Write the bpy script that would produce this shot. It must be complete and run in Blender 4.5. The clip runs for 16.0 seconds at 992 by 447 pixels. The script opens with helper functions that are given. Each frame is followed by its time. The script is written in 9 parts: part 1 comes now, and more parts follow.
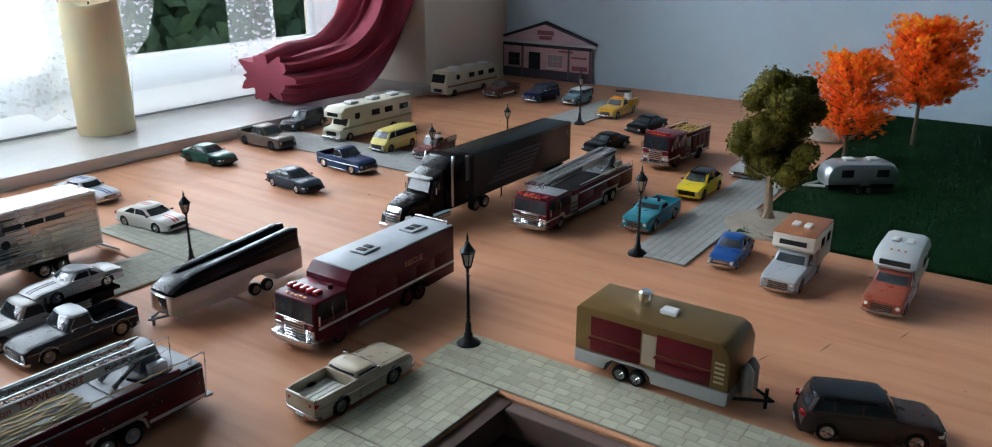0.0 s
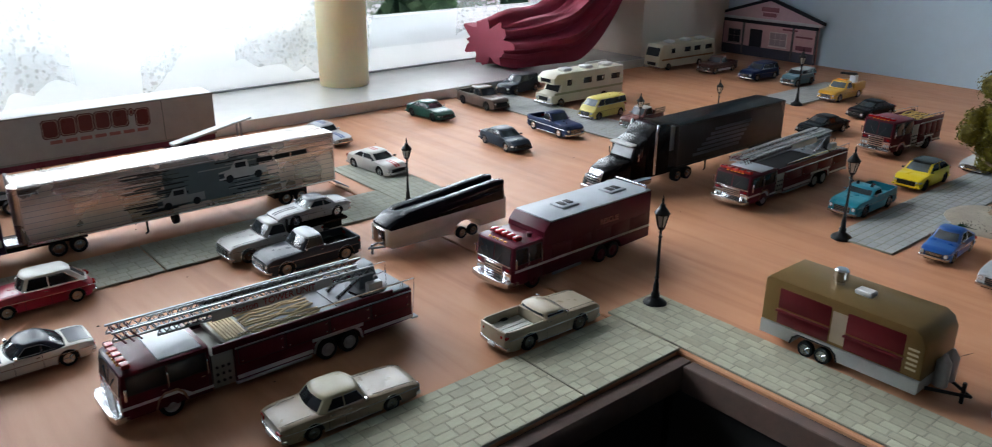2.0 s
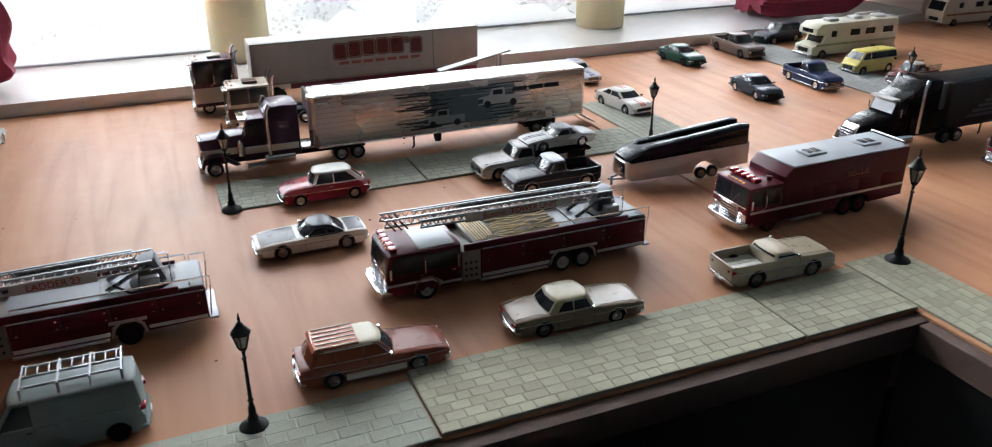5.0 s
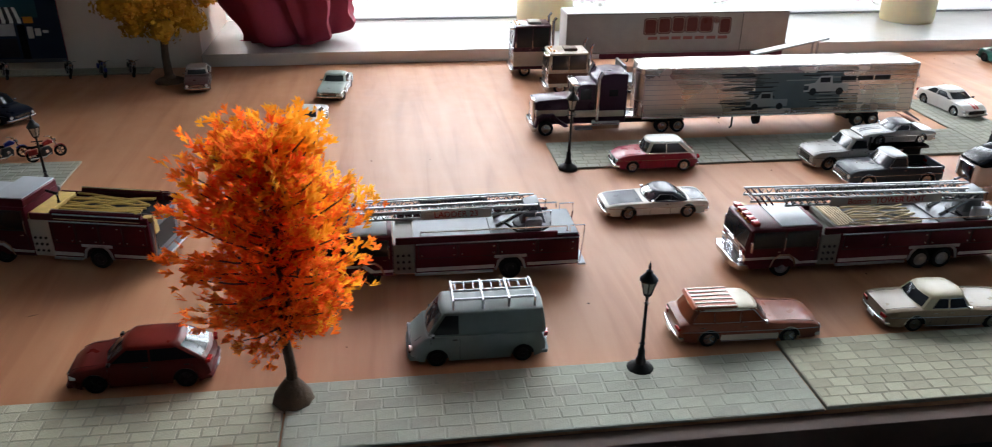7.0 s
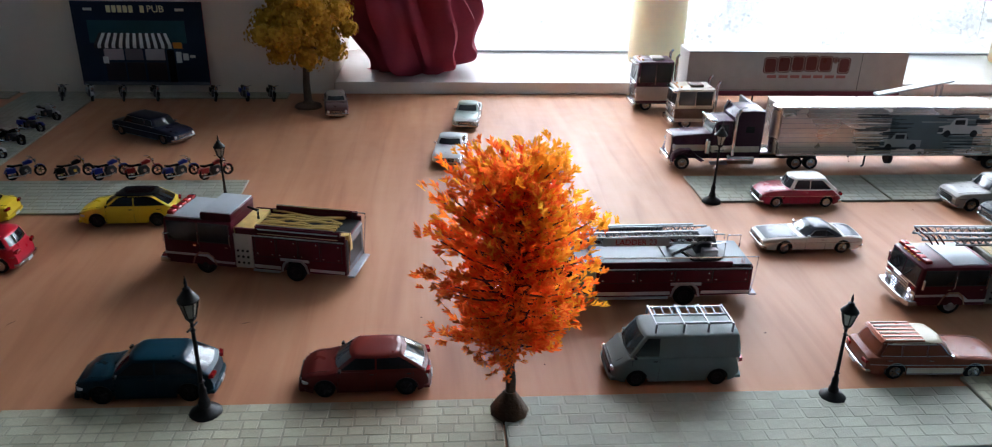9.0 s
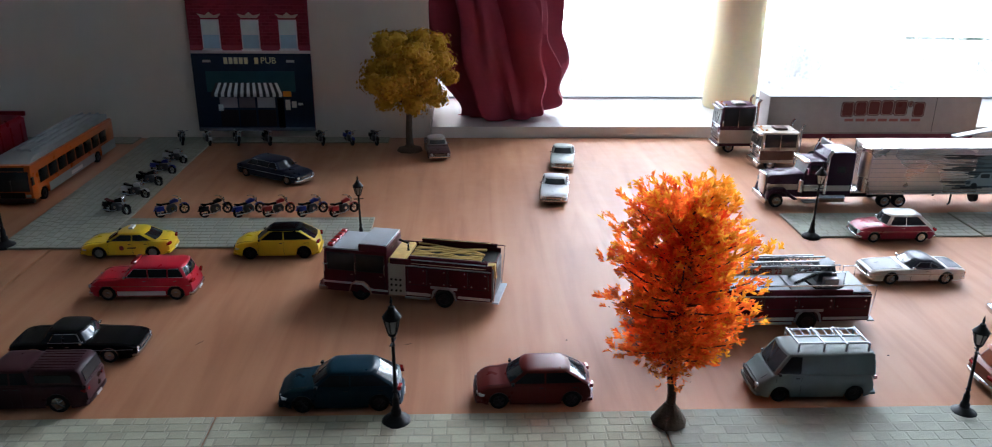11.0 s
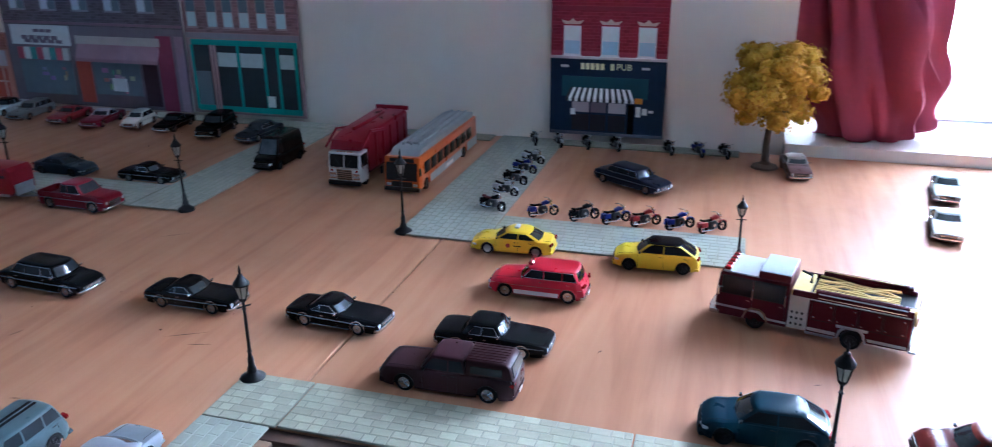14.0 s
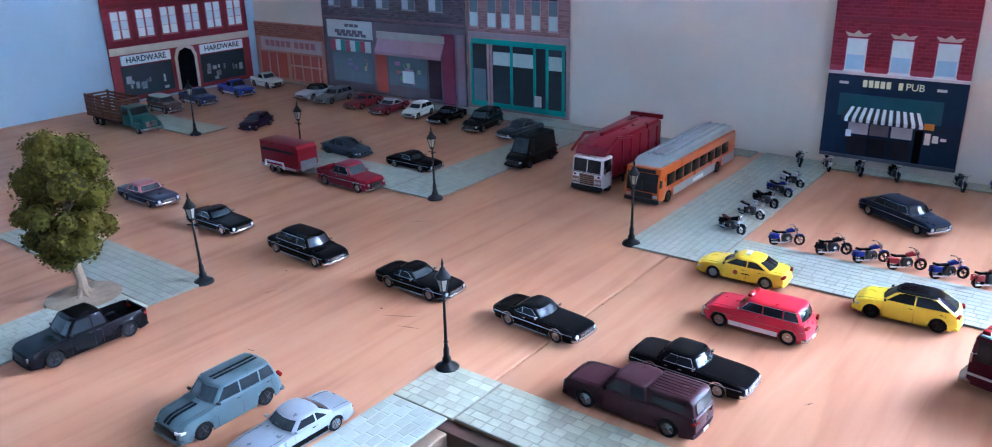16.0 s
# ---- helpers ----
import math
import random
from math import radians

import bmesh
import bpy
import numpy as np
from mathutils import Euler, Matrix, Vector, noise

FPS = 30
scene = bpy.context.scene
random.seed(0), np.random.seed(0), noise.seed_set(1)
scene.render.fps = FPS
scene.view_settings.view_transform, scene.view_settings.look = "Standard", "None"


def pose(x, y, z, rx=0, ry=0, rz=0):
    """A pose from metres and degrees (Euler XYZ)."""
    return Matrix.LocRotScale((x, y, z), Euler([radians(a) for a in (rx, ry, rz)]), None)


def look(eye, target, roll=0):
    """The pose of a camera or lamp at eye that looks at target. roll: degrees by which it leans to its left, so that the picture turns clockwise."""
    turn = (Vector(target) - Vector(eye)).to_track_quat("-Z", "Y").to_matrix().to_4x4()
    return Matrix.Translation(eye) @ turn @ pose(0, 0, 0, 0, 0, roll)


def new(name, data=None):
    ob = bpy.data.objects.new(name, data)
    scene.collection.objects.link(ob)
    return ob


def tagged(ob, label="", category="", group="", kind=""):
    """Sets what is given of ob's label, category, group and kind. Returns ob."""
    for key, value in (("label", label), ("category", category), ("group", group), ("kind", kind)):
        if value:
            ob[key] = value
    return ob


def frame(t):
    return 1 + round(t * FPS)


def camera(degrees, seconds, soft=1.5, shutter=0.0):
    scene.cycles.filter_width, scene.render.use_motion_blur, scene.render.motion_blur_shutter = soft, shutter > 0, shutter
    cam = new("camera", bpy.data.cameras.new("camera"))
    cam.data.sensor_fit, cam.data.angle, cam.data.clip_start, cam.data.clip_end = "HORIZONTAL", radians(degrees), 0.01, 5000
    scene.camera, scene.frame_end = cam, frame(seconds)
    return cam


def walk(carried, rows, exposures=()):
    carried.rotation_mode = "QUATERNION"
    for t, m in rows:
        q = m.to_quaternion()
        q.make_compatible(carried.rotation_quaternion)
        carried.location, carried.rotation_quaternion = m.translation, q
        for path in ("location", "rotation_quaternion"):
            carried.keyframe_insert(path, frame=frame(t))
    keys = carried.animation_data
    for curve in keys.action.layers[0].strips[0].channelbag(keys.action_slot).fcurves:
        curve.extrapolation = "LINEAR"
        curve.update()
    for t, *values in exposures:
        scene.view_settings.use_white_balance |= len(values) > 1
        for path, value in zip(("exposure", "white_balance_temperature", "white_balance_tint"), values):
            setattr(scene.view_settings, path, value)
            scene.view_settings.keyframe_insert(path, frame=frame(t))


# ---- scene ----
cam = camera(62.2, 16.0, soft=1.0, shutter=0.3)
PATH = [
    (0, (0.02626, -0.29182, 0.26081), (0.79996, 0.24949, -0.06840), 0.09),
    (0.5, (0.02063, -0.29529, 0.25959), (0.76678, 0.27983, -0.07583), 0.18),
    (1, (0.01442, -0.30009, 0.26082), (0.70682, 0.33233, -0.08650), -0.10),
    (1.5, (0.00971, -0.30837, 0.25832), (0.65543, 0.36786, -0.09632), 0.35),
    (2, (0.00521, -0.31379, 0.25723), (0.60837, 0.39930, -0.10012), 0.47),
    (2.5, (-0.00184, -0.31843, 0.25902), (0.55162, 0.42893, -0.10857), 0.04),
    (3, (-0.00051, -0.32314, 0.25612), (0.51926, 0.44569, -0.11635), 0.30),
    (3.5, (-0.00236, -0.32751, 0.25443), (0.46953, 0.47039, -0.12064), 0.37),
    (5.8, (-0.04124, -0.34619, 0.25358), (0.23072, 0.51455, -0.17674), 0.89),
    (6, (-0.05148, -0.34463, 0.25605), (0.19391, 0.52234, -0.17772), 1.43),
    (6.5, (-0.08767, -0.33963, 0.25521), (0.08158, 0.54553, -0.17820), 0.58),
    (7, (-0.12401, -0.33980, 0.25386), (0.00021, 0.55243, -0.18031), 0.79),
    (7.5, (-0.14880, -0.34103, 0.25556), (-0.03192, 0.55663, -0.16935), 1.69),
    (8, (-0.16872, -0.34110, 0.25728), (-0.06464, 0.55862, -0.16660), 1.64),
    (8.5, (-0.18897, -0.34482, 0.26000), (-0.10572, 0.56096, -0.15548), 1.23),
    (9, (-0.21316, -0.35532, 0.26253), (-0.14001, 0.55657, -0.14134), 1.36),
    (9.2, (-0.22275, -0.36110, 0.26570), (-0.15252, 0.55642, -0.12575), 1.40),
    (11.5, (-0.31682, -0.40664, 0.27319), (-0.29651, 0.52836, -0.08085), 0.45),
    (12, (-0.34632, -0.41076, 0.27511), (-0.35214, 0.52472, -0.07821), 0.34),
    (12.5, (-0.37294, -0.41751, 0.28047), (-0.40377, 0.52122, -0.06280), -0.52),
    (13, (-0.39769, -0.42522, 0.28253), (-0.46276, 0.51137, -0.06180), -0.50),
    (13.5, (-0.41781, -0.41732, 0.28358), (-0.55253, 0.50815, -0.07050), -0.48),
    (14, (-0.39742, -0.39874, 0.28276), (-0.66206, 0.49749, -0.07325), -0.45),
    (14.5, (-0.37926, -0.38560, 0.28417), (-0.76336, 0.46599, -0.07257), -0.86),
    (15, (-0.37013, -0.37774, 0.27927), (-0.82104, 0.43705, -0.08514), -0.89),
    (15.5, (-0.36559, -0.37158, 0.28312), (-0.88355, 0.40371, -0.07833), -0.99),
    (16, (-0.35764, -0.36384, 0.28391), (-0.92699, 0.38072, -0.06462), -1.30),
]
walk(cam, [(t, look(eye, target, roll)) for t, eye, target, roll in PATH],
     exposures=[(0.0, -1.38, 5850, 6), (3.5, -1.34, 6250, 9), (6.5, -1.03, 6300, 10), (9.0, -0.84, 5800, 9), (12.5, -0.62, 5600, 11), (13.3, -0.07, 5200, 11), (14.0, 0.8, 4780, 11), (14.6, 1.27, 4600, 11), (16.0, 1.62, 4650, 13)])

# ---- light ----
world = bpy.data.worlds.new("world")
scene.world = world
world.use_nodes = True
wn = world.node_tree
sky = wn.nodes.new("ShaderNodeTexSky")
sky.sky_type = "NISHITA"
sky.sun_disc = False
sky.sun_elevation = radians(40)
sky.sun_rotation = radians(20)
wn.links.new(sky.outputs[0], wn.nodes["Background"].inputs[0])
wn.nodes["Background"].inputs[1].default_value = 0.15

sun = new("sun", bpy.data.lights.new("sun", "SUN"))
sun.data.energy, sun.data.angle, sun.data.color = 0.35, radians(15), (1, 0.96, 0.9)
sun.matrix_world = look((1.0, 3.0, 2.6), (0, 0, 0))


def window_lamp(x, z, w, h, power):
    ob = new("window_light", bpy.data.lights.new("window_light", "AREA"))
    ob.data.shape, ob.data.size, ob.data.size_y = "RECTANGLE", w, h
    ob.data.energy, ob.data.color = power, (0.93, 0.97, 1.0)
    ob.matrix_world = look((x, 0.875, z), (x - 0.17, -0.25, z - 0.05))
    return ob


window_lamp(0.13, 0.5, 0.9, 0.8, 17.5)

# ---- small mesh tools (millimetres) ----
MM = 0.001


class Shape:
    """Vertices and faces in millimetres."""

    def __init__(self):
        self.v, self.f = [], []

    def add(self, vs, fs):
        n = len(self.v)
        self.v += [tuple(p) for p in vs]
        self.f += [tuple(i + n for i in q) for q in fs]
        return self

    def box(self, x0, x1, y0, y1, z0, z1, r=0.0):
        return self.ext([(x0, z0), (x1, z0), (x1, z1), (x0, z1)], y0, y1, r, corner=r)

    def ext(self, prof, a, b, r=0.0, axis="y", corner=0.0, warp=None):
        """A closed outline drawn out along an axis, with edges rounded by r."""
        if corner > 0:
            prof = chamfer(prof, corner)
        area = sum(p[0] * q[1] - q[0] * p[1] for p, q in zip(prof, prof[1:] + prof[:1]))
        if area < 0:
            prof = prof[::-1]
        if r > 0:
            inner = inset(prof, r)
            mid = inset(prof, r * 0.3)
            layers = [(a, inner), (a + r * 0.3, mid), (a + r, prof), (b - r, prof), (b - r * 0.3, mid), (b, inner)]
        else:
            layers = [(a, prof), (b, prof)]
        n, vs, fs = len(prof), [], []
        for d, loop in layers:
            for p, q in loop:
                vs.append({"y": (p, d, q), "x": (d, p, q), "z": (p, q, d)}[axis])
        for k in range(len(layers) - 1):
            for i in range(n):
                j = (i + 1) % n
                q = (k * n + i, k * n + j, (k + 1) * n + j, (k + 1) * n + i)
                fs.append(q[::-1] if axis == "x" or axis == "z" else q)
        lo, hi = tuple(range(n)), tuple(range((len(layers) - 1) * n, len(layers) * n))
        fs += [lo[::-1], hi]
        if warp:
            vs = [warp(*p) for p in vs]
        return self.add(vs, fs)

    def lathe(self, prof, at=(0, 0, 0), axis="z", n=16, ring=False):
        """Outline of (radius, height) turned round an axis."""
        vs, fs, m = [], [], len(prof)
        for i in range(n):
            c, s = math.cos(2 * math.pi * i / n), math.sin(2 * math.pi * i / n)
            for r, h in prof:
                p = {"z": (r * c, r * s, h), "y": (r * c, h, r * s), "x": (h, r * c, r * s)}[axis]
                vs.append((p[0] + at[0], p[1] + at[1], p[2] + at[2]))
        for i in range(n):
            j = (i + 1) % n
            for k in range(m - 1):
                fs.append((i * m + k, j * m + k, j * m + k + 1, i * m + k + 1))
        if ring:
            fs += [(i * m + m - 1, (i + 1) % n * m + m - 1, (i + 1) % n * m, i * m) for i in range(n)]
            return self.add(vs, fs)
        fs.append(tuple(i * m for i in range(n))[::-1])
        fs.append(tuple(i * m + m - 1 for i in range(n)))
        return self.add(vs, fs)

    def tube(self, pts, r, n=6):
        pts = [Vector(p) for p in pts]
        rs = r if isinstance(r, (list, tuple)) else [r] * len(pts)
        vs, fs = [], []
        for i, p in enumerate(pts):
            d = (pts[min(i + 1, len(pts) - 1)] - pts[max(i - 1, 0)]).normalized()
            u = d.cross(Vector((0, 0, 1)) if abs(d.z) < 0.9 else Vector((1, 0, 0))).normalized()
            w = d.cross(u)
            for k in range(n):
                a = 2 * math.pi * k / n
                vs.append(tuple(p + rs[i] * (math.cos(a) * u + math.sin(a) * w)))
        for i in range(len(pts) - 1):
            for k in range(n):
                fs.append((i * n + k, i * n + (k + 1) % n, (i + 1) * n + (k + 1) % n, (i + 1) * n + k))
        fs += [tuple(range(n))[::-1], tuple(range((len(pts) - 1) * n, len(pts) * n))]
        return self.add(vs, fs)

    def slab(self, pts, t=0.3):
        """A flat polygon as a thin plate, proud by t on the side of its normal."""
        ps = [Vector(p) for p in pts]
        nrm = (ps[1] - ps[0]).cross(ps[2] - ps[0]).normalized()
        n = len(ps)
        vs = [tuple(p - nrm * 0.2) for p in ps] + [tuple(p + nrm * t) for p in ps]
        fs = [tuple(range(n))[::-1], tuple(range(n, 2 * n))]
        fs += [(i, (i + 1) % n, n + (i + 1) % n, n + i) for i in range(n)]
        return self.add(vs, fs)

    def ball(self, c, r, n=8, squash=1.0):
        prof = [(r * math.sin(math.pi * k / n) + 0.001, -r * squash * math.cos(math.pi * k / n)) for k in range(n + 1)]
        return self.lathe(prof, c, "z", n + 2)


def rounded(chain, times=2, f=0.22):
    """Corners of an open line cut back; its ends stay."""
    for _ in range(times):
        out = [chain[0]]
        for a, b in zip(chain, chain[1:]):
            out.append((a[0] + (b[0] - a[0]) * f, a[1] + (b[1] - a[1]) * f))
            out.append((b[0] + (a[0] - b[0]) * f, b[1] + (a[1] - b[1]) * f))
        chain = out + [chain[-1]]
    return chain


def chamfer(prof, r):
    out = []
    for i, p in enumerate(prof):
        a, b = Vector(prof[i - 1]), Vector(prof[(i + 1) % len(prof)])
        p = Vector(p)
        for q in (a, b):
            d = q - p
            out.append(tuple(p + d.normalized() * min(r, d.length * 0.45)))
    return out


def inset(prof, r):
    out, n = [], len(prof)
    for i in range(n):
        p, a, b = Vector(prof[i]), Vector(prof[i - 1]), Vector(prof[(i + 1) % n])
        d1, d2 = (p - a).normalized(), (b - p).normalized()
        n1, n2 = Vector((-d1.y, d1.x)), Vector((-d2.y, d2.x))
        m = n1 + n2
        m = m.normalized() if m.length > 1e-6 else n1
        out.append(tuple(p + m * r / max(0.5, m.dot(n1))))
    return out


def part(name, shape, material, parent=None, label="", at=(0, 0, 0), smooth=38):
    me = bpy.data.meshes.new(name)
    me.from_pydata([(x * MM, y * MM, z * MM) for x, y, z in shape.v], [], shape.f)
    me.materials.append(material)
    if smooth:
        me.shade_smooth()
        me.set_sharp_from_angle(angle=radians(smooth))
    me.update()
    ob = new(name, me)
    ob.location = [c * MM for c in at]
    if parent:
        ob.parent = parent
    if label:
        ob["label"] = label
    return ob


def share(name, like, parent, m):
    """Another object on the same mesh."""
    ob = new(name, like.data)
    ob.parent = parent
    ob.matrix_basis = m
    return ob


def thing(name, m, label, category, group=""):
    ob = new(name)
    ob.empty_display_size = 0.01
    ob.matrix_basis = m
    return tagged(ob, label, category, group)


def lettering(text, size, material, parent, m, name="lettering", label="", bold=0.0):
    """Flat raised letters; size in millimetres."""
    cu = bpy.data.curves.new(name, "FONT")
    cu.body, cu.size, cu.align_x, cu.align_y = text, size * MM, "CENTER", "CENTER"
    cu.extrude, cu.offset = 0.15 * MM, bold * MM
    tmp = new("tmp", cu)
    me = bpy.data.meshes.new_from_object(tmp)
    bpy.data.objects.remove(tmp)
    me.materials.clear()
    me.materials.append(material)
    ob = new(name, me)
    ob.parent = parent
    ob.matrix_basis = m
    if label:
        ob["label"] = label
    return ob


# ---- materials ----
def material(name, rgb, rough=0.5, metal=0.0, vary=0.12, scale=60.0, bump=0.0, bump_scale=400.0, coat=0.0, rnd=0.0, subsurface=0.0, spec=0.5, wear=0.09):
    """Colour with stains and grain at two scales, and fine relief."""
    m = bpy.data.materials.new(name)
    m.use_nodes = True
    nt = m.node_tree
    nd, ln = nt.nodes, nt.links
    b = nd["Principled BSDF"]
    b.inputs["Roughness"].default_value = rough
    b.inputs["Metallic"].default_value = metal
    b.inputs["Coat Weight"].default_value = coat
    b.inputs["Coat Roughness"].default_value = 0.08
    b.inputs["Specular IOR Level"].default_value = spec
    if subsurface:
        b.inputs["Subsurface Weight"].default_value = subsurface
        b.inputs["Subsurface Radius"].default_value = (0.02, 0.012, 0.006)
    tc = nd.new("ShaderNodeTexCoord")
    n1 = nd.new("ShaderNodeTexNoise")
    n1.inputs["Scale"].default_value = scale
    n1.inputs["Detail"].default_value = 6
    n2 = nd.new("ShaderNodeTexNoise")
    n2.inputs["Scale"].default_value = scale * 9
    n2.inputs["Detail"].default_value = 3
    for n in (n1, n2):
        ln.new(tc.outputs["Object"], n.inputs["Vector"])
    add = nd.new("ShaderNodeMath")
    add.operation = "MULTIPLY_ADD"
    ln.new(n2.outputs["Fac"], add.inputs[0])
    add.inputs[1].default_value = 0.4
    ln.new(n1.outputs["Fac"], add.inputs[2])
    mr = nd.new("ShaderNodeMapRange")
    mr.inputs["From Min"].default_value, mr.inputs["From Max"].default_value = 0.4, 1.0
    mr.inputs["To Min"].default_value, mr.inputs["To Max"].default_value = 1 - vary, 1 + vary
    ln.new(add.outputs[0], mr.inputs["Value"])
    last = mr.outputs[0]
    if rnd:
        oi = nd.new("ShaderNodeObjectInfo")
        m2 = nd.new("ShaderNodeMapRange")
        m2.inputs["To Min"].default_value, m2.inputs["To Max"].default_value = 1 - rnd, 1 + rnd
        ln.new(oi.outputs["Random"], m2.inputs["Value"])
        mu = nd.new("ShaderNodeMath")
        mu.operation = "MULTIPLY"
        ln.new(last, mu.inputs[0])
        ln.new(m2.outputs[0], mu.inputs[1])
        last = mu.outputs[0]
    vm = nd.new("ShaderNodeVectorMath")
    vm.operation = "SCALE"
    vm.inputs[0].default_value = rgb
    ln.new(last, vm.inputs["Scale"])
    ln.new(vm.outputs[0], b.inputs["Base Color"])
    rr = nd.new("ShaderNodeMapRange")
    rr.inputs["To Min"].default_value, rr.inputs["To Max"].default_value = max(0.02, rough - wear), min(1, rough + wear)
    ln.new(n1.outputs["Fac"], rr.inputs["Value"])
    ln.new(rr.outputs[0], b.inputs["Roughness"])
    if bump:
        n3 = nd.new("ShaderNodeTexNoise")
        n3.inputs["Scale"].default_value = bump_scale
        n3.inputs["Detail"].default_value = 5
        ln.new(tc.outputs["Object"], n3.inputs["Vector"])
        bp = nd.new("ShaderNodeBump")
        bp.inputs["Strength"].default_value = 0.6
        bp.inputs["Distance"].default_value = bump
        ln.new(n3.outputs["Fac"], bp.inputs["Height"])
        ln.new(bp.outputs[0], b.inputs["Normal"])
    return m


PAINTS = {}


def paint(rgb, rough=0.28, metal=0.0, coat=0.6):
    dark = max(rgb) < 0.03
    if dark:
        rgb, rough = tuple(c * 0.45 for c in rgb), min(rough, 0.2)
    key = (rgb, rough, metal, coat)
    if key not in PAINTS:
        PAINTS[key] = material("paint", rgb, rough, metal, vary=0.08, scale=90, coat=coat * (0.25 if max(rgb) > 0.2 else 0.15), spec=0.3 if max(rgb) > 0.2 else 0.14, wear=0.02)
    return PAINTS[key]


CHROME = material("chrome", (0.6, 0.61, 0.63), 0.14, 1.0, vary=0.1, scale=200)
RIM = material("bright_rim", (0.48, 0.49, 0.5), 0.24, 1.0, vary=0.2, scale=300)
ENGINE = material("dark_engine_metal", (0.05, 0.05, 0.055), 0.4, 0.5, vary=0.3, scale=300)
STEEL = material("dull_steel", (0.33, 0.34, 0.36), 0.38, 0.7, vary=0.15, scale=150)
GLASS = material("dark_window", (0.018, 0.021, 0.025), 0.08, 0.0, vary=0.2, scale=80, coat=0.15, spec=0.4, wear=0.03)
SCREEN = material("windscreen_glass", (0.035, 0.042, 0.047), 0.06, 0.0, vary=0.4, scale=140, coat=0.6, spec=0.5, wear=0.03)
CLEAR = material("pale_window", (0.045, 0.055, 0.06), 0.12, 0.0, vary=0.25, scale=120, coat=0.25, spec=0.4)
RUBBER = material("rubber", (0.01, 0.01, 0.011), 0.8, vary=0.2, scale=200, spec=0.2)
BLACK = material("black_plastic", (0.008, 0.008, 0.009), 0.4, vary=0.25, scale=120, spec=0.3)
CHASSIS = material("chassis", (0.008, 0.008, 0.009), 0.7, vary=0.2, spec=0.2)
LENS_RED = material("red_lens", (0.28, 0.008, 0.01), 0.15, coat=0.4)
LENS_AMBER = material("amber_lens", (0.7, 0.25, 0.02), 0.15, coat=1.0)
LENS_CLEAR = material("clear_lens", (0.7, 0.72, 0.74), 0.12, 0.3, coat=1.0)
WHITE = material("white_plastic", (0.7, 0.7, 0.69), 0.4, vary=0.06)
CREAM = material("cream_plastic", (0.62, 0.57, 0.42), 0.4, vary=0.06)
GOLDHOSE = material("yellow_hose", (0.6, 0.42, 0.12), 0.7, vary=0.2, scale=200)
IRON = material("black_iron", (0.007, 0.007, 0.008), 0.42, 0.0, vary=0.3, scale=160, bump=0.0003, spec=0.3)
UPVC = material("white_upvc", (0.86, 0.87, 0.87), 0.3, vary=0.04, scale=8)
# translucency added so the backlit frames look washed out by window glare
ut = UPVC.node_tree
us, um = ut.nodes.new("ShaderNodeBsdfTranslucent"), ut.nodes.new("ShaderNodeMixShader")
us.inputs["Color"].default_value = (0.96, 0.97, 0.98, 1)
um.inputs[0].default_value = 0.75
ut.links.new(ut.nodes["Principled BSDF"].outputs[0], um.inputs[1])
ut.links.new(us.outputs[0], um.inputs[2])
ut.links.new(um.outputs[0], ut.nodes["Material Output"].inputs["Surface"])
SILL = material("painted_sill", (0.78, 0.77, 0.75), 0.22, vary=0.06, scale=10, coat=0.3)
WALL_CREAM = material("cream_wall", (0.8, 0.7, 0.6), 0.8, vary=0.05, scale=5, bump=0.0006, bump_scale=150)
WALL_BLUE = material("blue_wall", (0.5, 0.63, 0.73), 0.8, vary=0.06, scale=5, bump=0.0008, bump_scale=120)
CEIL = material("white_ceiling", (0.56, 0.555, 0.54), 0.9, vary=0.03, scale=4)
CARPET = material("dark_carpet", (0.03, 0.028, 0.027), 0.95, vary=0.3, scale=40, bump=0.002, bump_scale=300)
PLY = material("plywood_edge", (0.2, 0.125, 0.075), 0.7, vary=0.3, scale=60)
EDGE = material("dark_edge", (0.075, 0.04, 0.028), 0.75, vary=0.3, scale=40)
DARKWOOD = material("dark_timber", (0.06, 0.04, 0.03), 0.7, vary=0.3, scale=30)
PAVER = material("paver", (0.37, 0.355, 0.265), 0.85, spec=0.2, vary=0.14, scale=40, bump=0.0003, bump_scale=900, rnd=0.13)
PAVER_GREY = material("grey_paver", (0.33, 0.34, 0.285), 0.85, spec=0.2, vary=0.14, scale=40, bump=0.0003, bump_scale=900, rnd=0.09)
JOINT = material("joint", (0.27, 0.26, 0.2), 0.9, vary=0.2, scale=60)
JOINT_PALE = material("pale_joint", (0.33, 0.34, 0.285), 0.9, vary=0.15, scale=60)
BARK = material("bark", (0.10, 0.065, 0.04), 0.85, vary=0.35, scale=150, bump=0.001, bump_scale=500)
BARK_PALE = material("pale_bark", (0.28, 0.2, 0.13), 0.85, vary=0.3, scale=150, bump=0.001, bump_scale=500)
STONE = material("cast_stone", (0.27, 0.23, 0.18), 0.9, vary=0.25, scale=60, bump=0.001, bump_scale=500)
WAX = material("ivory_wax", (0.78, 0.66, 0.4), 0.45, vary=0.06, scale=20, subsurface=0.4)
BURGUNDY = material("burgundy_cloth", (0.26, 0.022, 0.05), 0.75, vary=0.15, scale=25, bump=0.0006, bump_scale=900)
BRICKRED = material("printed_brick", (0.26, 0.035, 0.04), 0.6, vary=0.18, scale=60, rnd=0.12)


